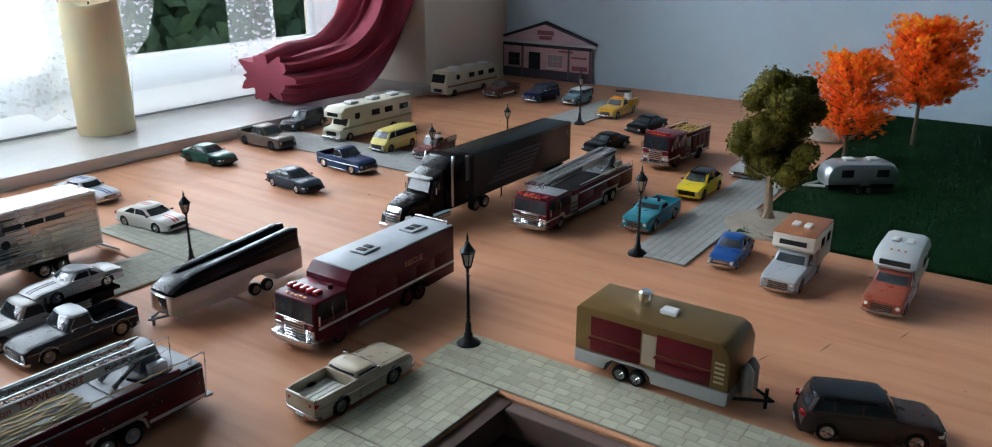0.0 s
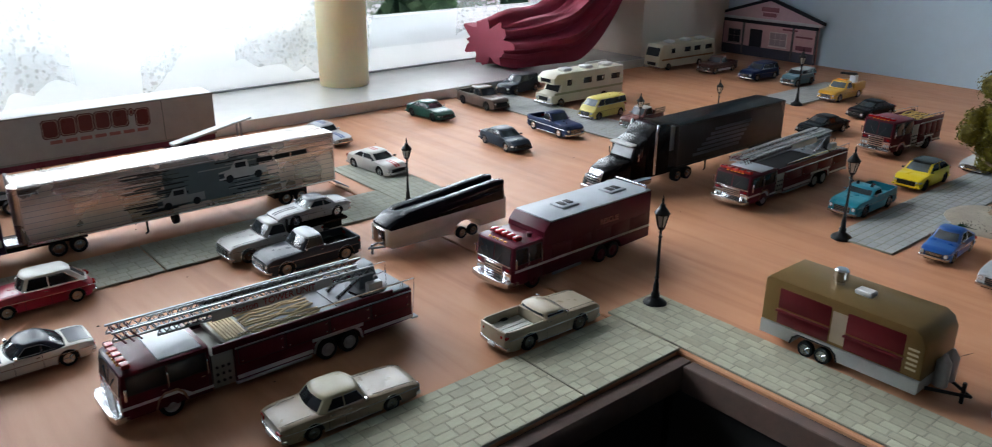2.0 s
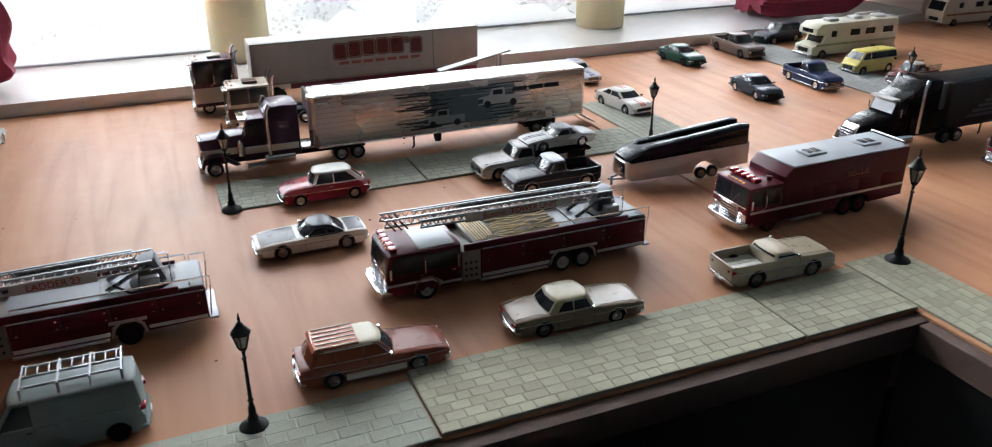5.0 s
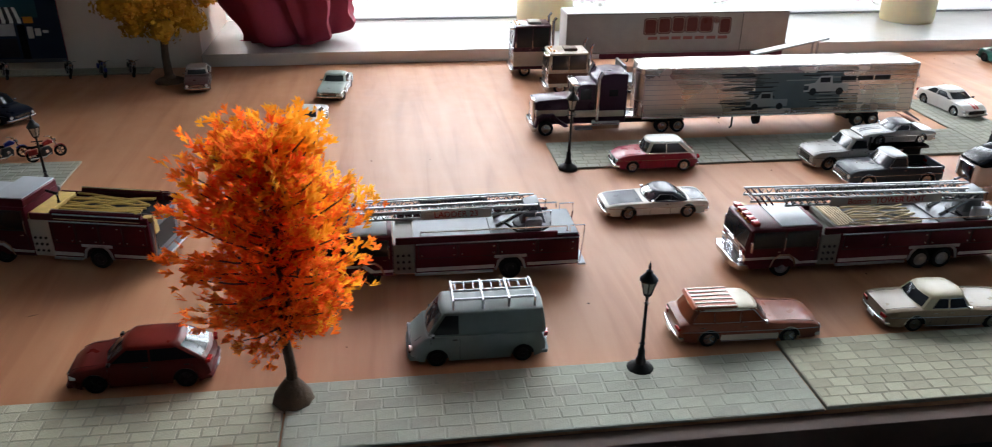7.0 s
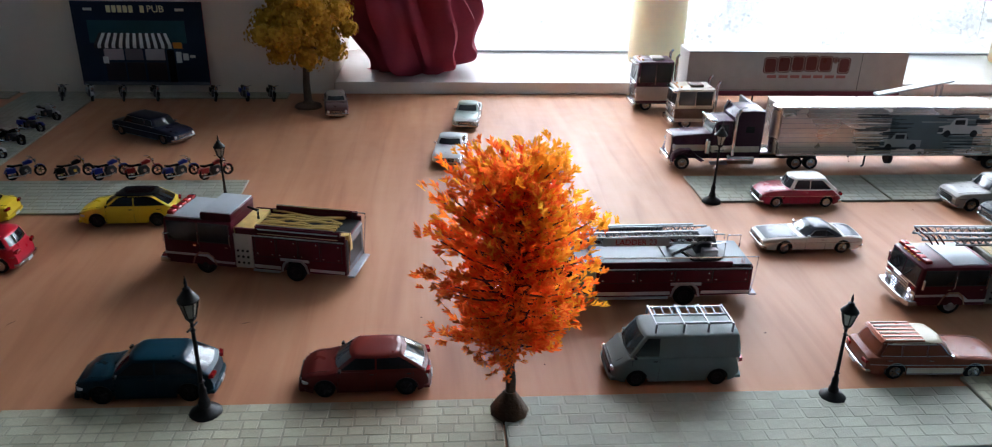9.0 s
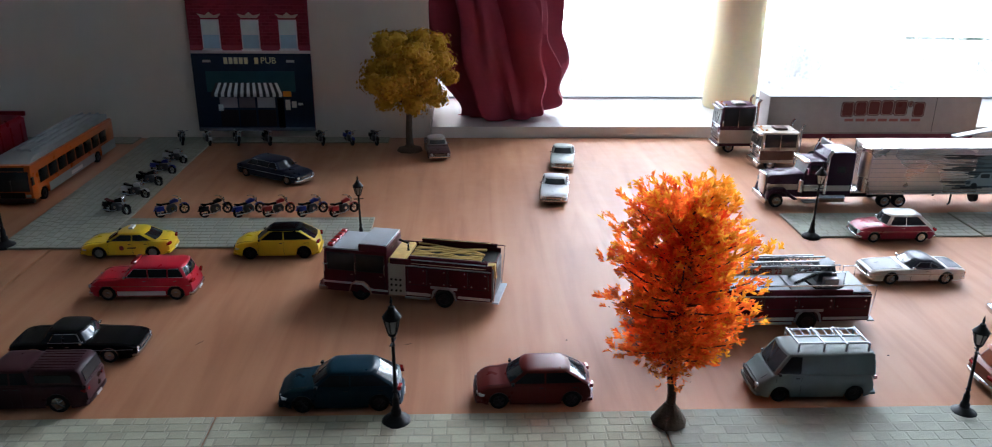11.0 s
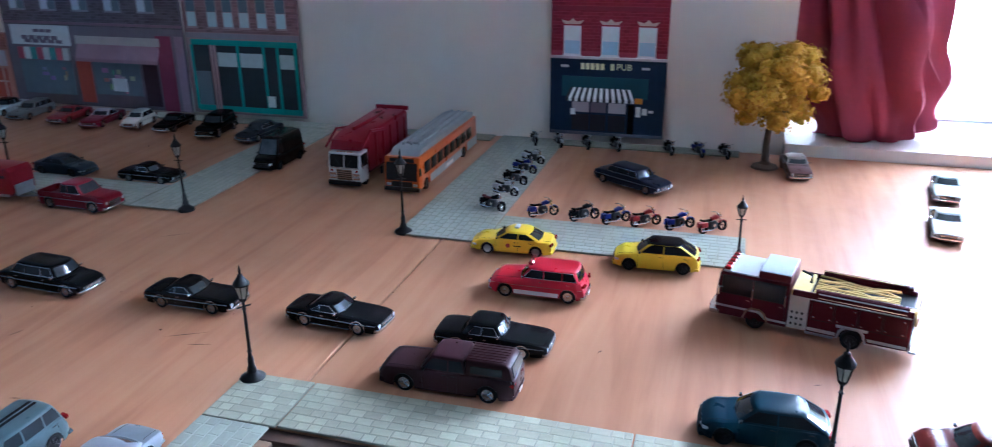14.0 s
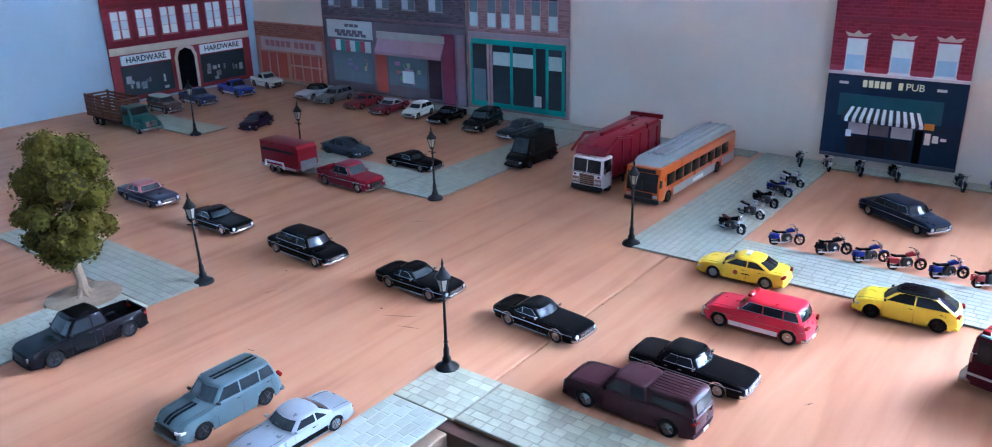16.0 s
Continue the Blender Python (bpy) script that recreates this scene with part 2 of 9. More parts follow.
def wood_board():
    """Pale plywood: long streaked grain, knots of darker stain."""
    m = material("pale_plywood", (0.5, 0.285, 0.165), 0.5, vary=0.0, spec=0.3)
    nt = m.node_tree
    nd, ln = nt.nodes, nt.links
    b = nd["Principled BSDF"]
    tc = nd.new("ShaderNodeTexCoord")
    mp = nd.new("ShaderNodeMapping")
    mp.inputs["Scale"].default_value = (26, 2.2, 1)
    ln.new(tc.outputs["Object"], mp.inputs["Vector"])
    g = nd.new("ShaderNodeTexNoise")
    g.inputs["Scale"].default_value, g.inputs["Detail"].default_value, g.inputs["Distortion"].default_value = 2.2, 9, 0.7
    ln.new(mp.outputs[0], g.inputs["Vector"])
    big = nd.new("ShaderNodeTexNoise")
    big.inputs["Scale"].default_value, big.inputs["Detail"].default_value = 3.5, 4
    ln.new(tc.outputs["Object"], big.inputs["Vector"])
    r = nd.new("ShaderNodeValToRGB")
    r.color_ramp.elements[0].position, r.color_ramp.elements[0].color = 0.25, (0.36, 0.148, 0.072, 1)
    r.color_ramp.elements[1].position, r.color_ramp.elements[1].color = 0.75, (0.5, 0.255, 0.138, 1)
    e = r.color_ramp.elements.new(0.5)
    e.color = (0.455, 0.212, 0.109, 1)
    ln.new(g.outputs["Fac"], r.inputs["Fac"])
    r2 = nd.new("ShaderNodeMapRange")
    r2.inputs["From Min"].default_value, r2.inputs["From Max"].default_value = 0.3, 0.7
    r2.inputs["To Min"].default_value, r2.inputs["To Max"].default_value = 0.82, 1.12
    ln.new(big.outputs["Fac"], r2.inputs["Value"])
    vm = nd.new("ShaderNodeVectorMath")
    vm.operation = "SCALE"
    ln.new(r.outputs["Color"], vm.inputs[0])
    ln.new(r2.outputs[0], vm.inputs["Scale"])
    ln.new(vm.outputs[0], b.inputs["Base Color"])
    bp = nd.new("ShaderNodeBump")
    bp.inputs["Strength"].default_value, bp.inputs["Distance"].default_value = 0.25, 0.0006
    ln.new(g.outputs["Fac"], bp.inputs["Height"])
    ln.new(bp.outputs[0], b.inputs["Normal"])
    return m


WOOD = wood_board()


def glow(name, rgb, strength, scale=6.0, rgb2=None):
    """Daylight outside, far beyond the pane."""
    m = bpy.data.materials.new(name)
    m.use_nodes = True
    nt = m.node_tree
    nd, ln = nt.nodes, nt.links
    nd.remove(nd["Principled BSDF"])
    e = nd.new("ShaderNodeEmission")
    e.inputs["Strength"].default_value = strength
    tc, n, r = nd.new("ShaderNodeTexCoord"), nd.new("ShaderNodeTexNoise"), nd.new("ShaderNodeValToRGB")
    n.inputs["Scale"].default_value, n.inputs["Detail"].default_value = scale, 8
    ln.new(tc.outputs["Object"], n.inputs["Vector"])
    ln.new(n.outputs["Fac"], r.inputs["Fac"])
    r.color_ramp.elements[0].position, r.color_ramp.elements[1].position = 0.4, 0.6
    r.color_ramp.elements[0].color = (*rgb, 1)
    r.color_ramp.elements[1].color = (*(rgb2 or rgb), 1)
    ln.new(r.outputs["Color"], e.inputs["Color"])
    ln.new(e.outputs[0], nd["Material Output"].inputs["Surface"])
    return m


# ---- the room ----
def wall(name, x0, x1, y0, y1, z0, z1, mat, label, category="wall"):
    s = Shape().box(x0 * 1000, x1 * 1000, y0 * 1000, y1 * 1000, z0 * 1000, z1 * 1000)
    return tagged(part(name, s, mat, smooth=0), label, category, kind="structure")


XL, XR, YB, YF, ZC, ZF = -1.70, 1.40, 0.645, -4.2, 1.65, -0.76
WX0, WX1, WZ1 = -0.335, 1.15, 1.3  # the window's opening
wall("wall_north", XL - 0.1, WX0, YB, YB + 0.3, ZF, ZC, WALL_CREAM, "cream painted wall beside the window")
wall("wall_north_east", WX1, XR + 0.1, YB, YB + 0.3, ZF, ZC, WALL_CREAM, "cream painted wall beside the window")
wall("wall_north_below", WX0, WX1, YB, YB + 0.3, ZF, -0.022, WALL_CREAM, "cream painted wall below the sill")
wall("wall_north_above", WX0, WX1, YB, YB + 0.3, WZ1, ZC, WALL_CREAM, "cream painted wall above the window")
wall("wall_west", XL - 0.1, XL, YF, YB, ZF, ZC, WALL_BLUE, "pale blue painted side wall")
wall("wall_east", XR, XR + 0.1, YF, YB, ZF, ZC, WALL_BLUE, "pale blue painted side wall")
# unseen end wall, set far back and dark so little light bounces back
wall("wall_south", XL - 0.1, XR + 0.1, YF - 0.1, YF, ZF, ZC, DARKWOOD, "unseen dark end wall added to keep the fill light low")
wall("ceiling", XL - 0.1, XR + 0.1, YF - 0.1, YB + 0.3, ZC, ZC + 0.08, CEIL, "white painted ceiling", "ceiling")
wall("floor", XL - 0.1, XR + 0.1, YF - 0.1, YB + 0.3, ZF - 0.08, ZF, CARPET, "dark carpeted floor under the table", "floor")

# sill: a rounded board, its nose just over the table
s = Shape().ext([(632, -18), (632, 14), (815, 14), (815, -20)], WX0 * 1000 + 1, WX1 * 1000 - 1, 3, axis="x")
tagged(part("window_sill", s, SILL), "white glossy painted window sill behind the table", "window sill", kind="structure")

# window: two side lights and a sash, white frames with mitred corners
HX0, HX1, HY = -0.62, 0.385, -0.044  # the hole in the table
win = tagged(new("window_1"), "white plastic window with three panes", "window", kind="structure")
win.location = (0, 0.80, 0)
GLZ = bpy.data.materials.new("clear_glass")
GLZ.use_nodes = True
gb = GLZ.node_tree.nodes["Principled BSDF"]
gb.inputs["Roughness"].default_value, gb.inputs["Transmission Weight"].default_value, gb.inputs["IOR"].default_value = 0.0, 1.0, 1.02


def sash(x0, x1, z0, z1, w, y0, y1):
    for name, prof, (a, b), ax in (
        ("bottom_rail", [(y0, z0), (y1, z0), (y1, z0 + w), (y0 + 8, z0 + w)], (x0, x1), "x"),
        ("top_rail", [(y0, z1 - w), (y1, z1 - w), (y1, z1), (y0, z1)], (x0, x1), "x")):
        part(name, Shape().ext(prof, a, b, 2, axis=ax), UPVC, win)
    for xa, xb in ((x0, x0 + w), (x1 - w, x1)):
        part("stile", Shape().box(xa, xb, y0 + 1, y1, z0 + w * 0.9, z1 - w * 0.9, 2), UPVC, win)


WA, WB, WC, WD = WX0 * 1000 + 2, 205, 560, WX1 * 1000 - 2
sash(WA, WD, 16, WZ1 * 1000 - 2, 34, 8, 60)
for k, (xa, xb, z0, y0) in enumerate(((WA + 34, WB, 50, 12), (WB, WC, 50, -6), (WC, WD - 34, 50, 12))):
    sash(xa, xb, z0, WZ1 * 1000 - 36, 46, y0, 50)
    p = part("pane", Shape().box(xa + 44, xb - 44, 28, 32, z0 + 44, WZ1 * 1000 - 80), GLZ, win, smooth=0)
    p.visible_shadow = False
part("seal", Shape().box(WA + 20, WD - 20, 2, 6, 14.5, 17), STEEL, win)

# outside: hedge and bright overcast light
s = Shape()
rng = random.Random(4)
for i in range(5200):
    x, z = rng.uniform(1750, 6500), rng.uniform(-1400, 700)
    z = z if z < 420 + 130 * math.sin(x * 0.004) + rng.uniform(-90, 90) else z - 900
    y = 3300 + rng.uniform(-160, 160)
    r = rng.uniform(40, 95)
    a = rng.uniform(0, 6.28)
    u, w = Vector((math.cos(a), rng.uniform(-0.6, 0.6), math.sin(a))) * r, Vector((-math.sin(a), rng.uniform(-0.6, 0.6), math.cos(a))) * r * 0.6
    c = Vector((x, y, z))
    s.add([c - u, c - w, c + u, c + w], [(0, 1, 2, 3)])
LEAF_OUT = material("hedge_leaf", (0.14, 0.24, 0.13), 0.6, vary=0.5, scale=4)
s.box(1900, 6500, 3500, 3600, -1400, 330)
tagged(part("hedge", s, LEAF_OUT, smooth=0), "green garden hedge seen through the window", "hedge", kind="stuff")
s = Shape().box(-30000, 30000, 1300, 40000, -1500, -1400)
tagged(part("ground", s, material("garden_ground", (0.12, 0.16, 0.08), 0.9, vary=0.3, scale=2), smooth=0), "garden ground outside the window", "ground", kind="structure")
s = Shape().box(-9000, 12000, 9000, 9050, -1400, 9000)
tagged(part("backdrop", s, glow("bright_overcast", (0.92, 0.96, 1.0), 26.0), smooth=0), "bright overcast sky outside", "sky", kind="structure")

# ---- the table: three boards with open joints round a well ----
def board(name, x0, x1, y0, y1, label):
    s = Shape().box(x0 * 1000, x1 * 1000, y0 * 1000, y1 * 1000, -18, 0, 0.8)
    return tagged(part(name, s, WOOD), label, "table board", "table boards", kind="structure")


YN = -1.0
board("table_board_1", XL + 0.002, -0.6455, YN, 0.631, "pale orange plywood table board with streaked grain")
board("table_board_2", -0.644, 0.3835, -0.043, 0.631, "pale orange plywood table board with streaked grain")
board("table_board_3", 0.385, XR - 0.002, YN, 0.631, "pale orange plywood table board with streaked grain")
for name, x0, x1, y0, y1 in (("edge_rail_1", -0.644, 0.3835, -0.054, -0.0435), ("edge_rail_2", -0.6445, -0.634, YN, -0.055), ("edge_rail_3", 0.374, 0.384, YN, -0.055)):
    s = Shape().box(x0 * 1000, x1 * 1000, y0 * 1000, y1 * 1000, -19, -1.5, 0.6)
    tagged(part(name, s, PLY if x1 < 0 else EDGE), "rough plywood edge of the table well", "table edge", kind="structure")
# near-black sheets added below the edge rails to stand in for the well's shade
WELL_DARK = material("well_dark", (0.012, 0.011, 0.011), 0.9, vary=0.3, scale=20)
for name, x0, x1, y0, y1 in (("well_sheet_1", -0.63, 0.37, -0.046, -0.044), ("well_sheet_2", -0.638, -0.636, YN, -0.047), ("well_sheet_3", 0.376, 0.378, YN, -0.047)):
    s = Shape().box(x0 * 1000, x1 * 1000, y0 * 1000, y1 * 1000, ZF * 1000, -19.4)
    tagged(part(name, s, WELL_DARK, smooth=0), "near-black sheet added to keep the table well dark", "table skirt", kind="structure")
for x, y in ((-0.66, -0.1), (0.4, -0.1), (-0.15, 0.3), (-1.6, -0.9), (1.3, -0.9)):
    s = Shape().box(x * 1000 - 22, x * 1000 + 22, y * 1000 - 22, y * 1000 + 22, ZF * 1000, -76 if y == -0.1 else -19, 2)
    tagged(part("table_leg", s, DARKWOOD), "dark timber leg under the table", "table leg", "table legs", kind="structure")
# ---- model vehicles ----
TYRES = {}


def wheel_meshes(r, w, style):
    key = (r, w, style)
    if key in TYRES:
        return TYRES[key]
    t = Shape().lathe([(r * 0.5, -w * 0.42), (r * 0.86, -w * 0.5), (r * 0.97, -w * 0.42), (r, -w * 0.25), (r, w * 0.25), (r * 0.97, w * 0.42), (r * 0.86, w * 0.5), (r * 0.64, w * 0.46), (r * 0.57, w * 0.1)], axis="y", n=22, ring=True)
    k = Shape()
    k.lathe([(0.01, w * 0.12), (r * 0.57, w * 0.16), (r * 0.58, w * 0.46), (r * 0.64, w * 0.48), (r * 0.64, w * 0.4)], axis="y", n=18)
    if style == "spoke":
        for i in range(5):
            a = 2 * math.pi * i / 5
            c, s_ = math.cos(a), math.sin(a)
            k.tube([(0, w * 0.42, 0), (r * 0.64 * c, w * 0.42, r * 0.64 * s_)], r * 0.1, 5)
        k.lathe([(r * 0.2, w * 0.3), (r * 0.18, w * 0.5), (0.01, w * 0.52)], axis="y", n=10)
    elif style == "truck":
        k.lathe([(r * 0.42, w * 0.2), (r * 0.34, w * 0.5), (r * 0.16, w * 0.56), (0.01, w * 0.6)], axis="y", n=12)
    else:
        k.lathe([(r * 0.46, w * 0.16), (r * 0.36, w * 0.4), (r * 0.2, w * 0.38), (r * 0.12, w * 0.5), (0.01, w * 0.52)], axis="y", n=14)
    TYRES[key] = (t, k)
    return TYRES[key]


WHEEL_CACHE = {}


def wheels(parent, spots, r=5.2, w=3.8, style="disc", rim=None):
    """A tyre with its rim at each (x, y); y above nought is the left side."""
    rim = rim or RIM
    key = (r, w, style, rim.name)
    for x, y in spots:
        m = Matrix.Translation((x * MM, y * MM, r * MM))
        if y < 0:
            m = m @ Matrix.Rotation(math.pi, 4, "Z")
        if key in WHEEL_CACHE:
            a, b = WHEEL_CACHE[key]
            wh = share("wheel", a, parent, m)
            share("rim", b, wh, Matrix())
        else:
            t, k = wheel_meshes(r, w, style)
            wh = part("wheel", t, RUBBER, parent)
            wh.matrix_basis = m
            rm = part("rim", k, rim, wh)
            WHEEL_CACHE[key] = (wh, rm)


def taper(L, k=0.07, roof=None):
    """Narrows towards the ends, and towards the roof."""
    def warp(x, y, z):
        f = 1 - k * min(1.4, abs(x) / (L / 2)) ** 4
        if roof:
            z0, z1, q = roof
            f *= 1 - q * max(0, min(1, (z - z0) / (z1 - z0)))
        return (x, y * f, z)
    return warp


KINDS = {
    # length, width, height, wheelbase, nose, hood, belt, deck, cowl, wind top, rear top, rear base, wheel radius
    "coupe": (76, 29, 20.5, 44, 10.5, 13, 14, 13.2, 11, 3, -12, -23, 5.2),
    "muscle": (80, 30, 20.5, 46, 11, 13.2, 14, 13.5, 9, 1, -13, -24, 5.3),
    "sedan": (79, 29, 22, 45, 10.5, 13.3, 14.5, 14, 14, 5, -14, -24, 5.2),
    "modern": (76, 29.5, 22.5, 45, 10.5, 14, 15.5, 15.5, 17, 5, -14, -27, 5.5),
    "classic": (84, 31, 22, 48, 11, 13.5, 14.5, 13.8, 11, 4, -13, -22, 5.2),
    "limo": (92, 31, 23.5, 62, 11, 14, 15.5, 14.5, 22, 14, -20, -31, 5.4),
    "crossover": (74, 30, 25.5, 46, 12, 15.5, 17, 18, 18, 7, -20, -34, 5.8),
    "suv": (79, 31, 28, 47, 13, 17, 18.5, 18.5, 15, 7, -32, -36, 6.0),
    "wagon": (82, 30, 23, 47, 11, 13.8, 15, 15, 12, 4, -32, -37, 5.2),
    "hatch": (62, 26, 22.5, 38, 11, 13.5, 15, 15, 13, 5, -20, -26, 4.9),
    "pickup": (83, 31, 27.5, 52, 13, 17, 18, 17.5, 13, 6, -7, -9, 6.2),
    "crew": (90, 31.5, 29, 57, 13.5, 17.5, 18.5, 18, 18, 10, -12, -15, 6.3),
    "van": (76, 31, 32, 47, 13, 17, 19, 19, 29, 20, -35, -37, 5.4),
    "forties": (74, 28, 26, 45, 12.5, 16, 16.5, 15, 13, 6, -17, -32, 5.2),
    "beetle": (64, 25, 23, 38, 11, 13.5, 15, 13, 12, 5, -9, -27, 5.0),
}


def strip(s, xs, y0, y1, zf, t=0.22, n=5):
    """A thin sheet laid on a curved top: xs along, y0 to y1 across."""
    vs, fs = [], []
    for x in xs:
        for k in range(n):
            y = y0 + (y1 - y0) * k / (n - 1)
            vs.append((x, y, zf(x, y) + t))
    for i in range(len(xs) - 1):
        for k in range(n - 1):
            a = i * n + k
            q = (a, a + n, a + n + 1, a + 1)
            up = (xs[-1] > xs[0]) == (y1 > y0)
            fs.append(q if up else q[::-1])
    return s.add(vs, fs)


def car(name, kind, x, y, heading, colour, label, category="car", group="model cars", roof=None, rim=None, style="disc", trim=True, stripe=None, metal=0.0, glass=None, bed=None, lower=None, rough=0.28, lights="round", scale=1.0, size=(), z=0.0, no_glass=False, panel=None):
    """A model car: lofted hull with open wheel arches, glasshouse, lamps, bumpers and trim."""
    L, W, H, wb, nose, hood, belt, deck, cowl, wt, rt, rb, wr = KINDS[kind]
    L, W, H, wb = (list(size) + [L, W, H, wb][len(size):]) if size else (L, W, H, wb)
    body_mat = paint(colour, rough, metal)
    roof_mat = paint(roof, rough, metal) if roof else body_mat
    glass = glass or GLASS
    th = thing(name, pose(x, y, z, 0, 0, heading), label, category, group)
    th.scale = (scale * 0.96,) * 3
    near = y < 0.3 and -1.1 < x < 0.62
    if kind in ("classic", "sedan", "limo"):
        wt, rt = wt + 2.5, rt - 3
    if kind == "forties":
        wt, rt = wt + 2.5, rt - 4
    hw, zb, xf, xr = W / 2, 3.2, L / 2 + 0.5, -L / 2 + 0.5
    ra = wr + 1.0
    pick = kind in ("pickup", "crew")
    bedz = 10.5
    soft = kind in ("modern", "crossover", "forties", "beetle", "hatch", "suv", "van")
    bulge = {"beetle": 1.0, "forties": 1.0}.get(kind, 0.0)

    # top line of the hull, front to rear
    if pick:
        line = [(xr, deck), (rb - 0.6, deck), (rb - 0.5, belt), (cowl, belt), (cowl + 3, hood + 0.4), (xf - 8, hood - 0.2), (xf - 3, hood - 0.9), (xf, nose + 0.2)]
    elif bulge:
        line = [(xr, zb + 6), (xr + 3, deck - 3), (xr + 8, deck), (rb, belt), (cowl, belt), (cowl + 3, hood + 0.4), (xf - 9, hood - 0.6), (xf - 4, nose + 1.4), (xf, nose - 1.5)]
    else:
        line = [(xr, deck - 1.2), (xr + 2, deck - 0.2), ((xr + rb) / 2, (deck + belt) / 2 + 0.2), (rb, belt), (cowl, belt), (cowl + 3, hood + 0.4), ((cowl + xf) / 2, hood + 0.1), (xf - 5, hood - 0.8), (xf - 1.5, nose + 0.5), (xf, nose - 0.6)]
    lx, lz = [p[0] for p in line], [p[1] for p in line]

    def top(xx):
        if pick and xx < rb + 1:
            return float(np.interp(xx, lx, lz))
        return float(np.mean([np.interp(min(max(xx + d, xr), xf), lx, lz) for d in (-1.6, -0.8, 0, 0.8, 1.6)]))

    def wide(xx):
        d = min(xx - xr, xf - xx)
        e = max(0.0, 1 - d / (7.0 if soft else 4.0))
        return hw * (1 - 0.05 * min(1.4, abs(xx) / (L / 2)) ** 4) * (1 - (0.13 if soft else 0.07) * e * e)

    def bottom(xx):
        for c in (wb / 2, -wb / 2):
            if abs(xx - c) < ra:
                return max(zb, wr + math.sqrt(max(0, ra * ra - (xx - c) ** 2)))
        return zb + (1.2 * max(0, 1 - min(xx - xr, xf - xx) / 6))

    xs = set(round(v, 2) for v in np.linspace(xr, xf, 27))
    for c in (wb / 2, -wb / 2):
        xs |= set(round(c + (ra + 0.01) * math.cos(math.pi * k / 12), 2) for k in range(13))
        xs |= {round(c + s_ * (ra + 0.03), 2) for s_ in (1, -1)}
    xs |= {xr + 0.5, xr + 1.4, xr + 3, xf - 0.5, xf - 1.4, xf - 3}
    if pick:
        xs |= {rb - 0.6, rb - 0.5}
    xs = sorted(v for v in xs if xr <= v <= xf)
    crown = 0.7 if soft else 0.45

    def crest(xx, yy):
        w = wide(xx)
        return top(xx) + crown * (1 - min(1, abs(yy) / (0.9 * w)) ** 2) - 0.35

    vs, fs = [], []
    for xx in xs:
        w, zt_, z0 = wide(xx), top(xx), bottom(xx)
        sh = zt_ - 0.35
        side = [(w * 0.965, zb), (w * 0.985, zb + 2.2), (w * 1.0, zb + (sh - zb) * 0.5), (w * 0.998, zb + (sh - zb) * 0.66), (w * 0.975, sh - 1.4), (w * 0.95, sh - 0.4)]
        if pick and xx < rb - 0.55:
            roofp = [(w * 0.93, sh + 0.3), (w - 1.9, sh + 0.3), (w - 2.0, bedz), (w * 0.4, bedz), (0, bedz)]
        else:
            roofp = [(w * 0.90, sh), (w * 0.72, sh + crown * 0.36), (w * 0.5, sh + crown * 0.69), (w * 0.25, sh + crown * 0.92), (0, sh + crown)]
        half = [(a, max(b, z0 + 0.02 * k)) for k, (a, b) in enumerate(side)] + roofp
        ends = max(0.0, 1 - min(xx - xr, xf - xx) / 9.0)
        sgn = 1 if xx > 0 else -1
        ring = [(a, b) for a, b in half] + [(-a, b) for a, b in half[-2::-1]]
        for a, b in ring:
            lean = (0.045 if soft else 0.018) * (b - 7.5) ** 2 * ends + (0.9 if soft else 0.4) * ends * (a / w) ** 2
            vs.append((xx - sgn * min(lean, 3.5), a, b))
    n = len(half) * 2 - 1
    for i in range(len(xs) - 1):
        for k in range(n - 1):
            a = i * n + k
            fs.append((a, a + 1, a + n + 1, a + n))
    fs += [tuple(range(n))[::-1], tuple(range((len(xs) - 1) * n, len(xs) * n))]
    body = part("body", Shape().add(vs, [q[::-1] for q in fs]), body_mat, th, smooth=32)
    part("chassis", Shape().box(xr + 3, xf - 3, -hw + 4.6, hw - 4.6, 2.4, 9.5), CHASSIS, th)
    for sg in (1, -1):
        for c in (wb / 2, -wb / 2) if near else ():
            s = Shape().tube([(c + (ra - 0.1) * math.cos(math.pi * (k / 12)), sg * (wide(c) * 0.985), wr + (ra - 0.1) * math.sin(math.pi * (k / 12))) for k in range(13)], 0.38, 5)
            part("wheel_arch", s, CHROME if trim and not soft else body_mat, th)
        if lower:
            a, b = -wb / 2 + ra + 0.6, wb / 2 - ra - 0.6
            pts = [(a, sg * hw, 4.6), (b, sg * hw, 4.6), (b, sg * hw, 8.0), (a, sg * hw, 8.0)]
            part("lower_panel", Shape().slab(pts if sg < 0 else pts[::-1], 0.25), paint(lower), th)

    # glasshouse: one curved shell, parted into panes, pillars and roof
    q = 0.19 if kind not in ("van", "suv", "crew", "pickup") else 0.12
    zt, wcab = H, hw * 0.92
    bow = 1.5 if kind in ("van", "pickup", "crew") else 2.6

    def lev(z_):
        return (z_ - belt) / (zt - belt)

    def xF(z_):
        f = lev(z_)
        return cowl + (wt - cowl) * f + 0.9 * f * (1 - f)

    def xR(z_):
        f = lev(z_)
        return rb + (rt - rb) * f - 1.1 * f * (1 - f)

    def half_w(z_):
        f = lev(z_)
        return wcab * (1 - q * f + 0.05 * f * (1 - f))

    def pf(v, z_, o=0.0):
        w = half_w(z_)
        return (xF(z_) - bow * v * v + o, v * (w - 1.0), z_)

    def pr(v, z_, o=0.0):
        w = half_w(z_)
        return (xR(z_) + bow * 0.8 * v * v - o, v * (w - 1.0), z_)

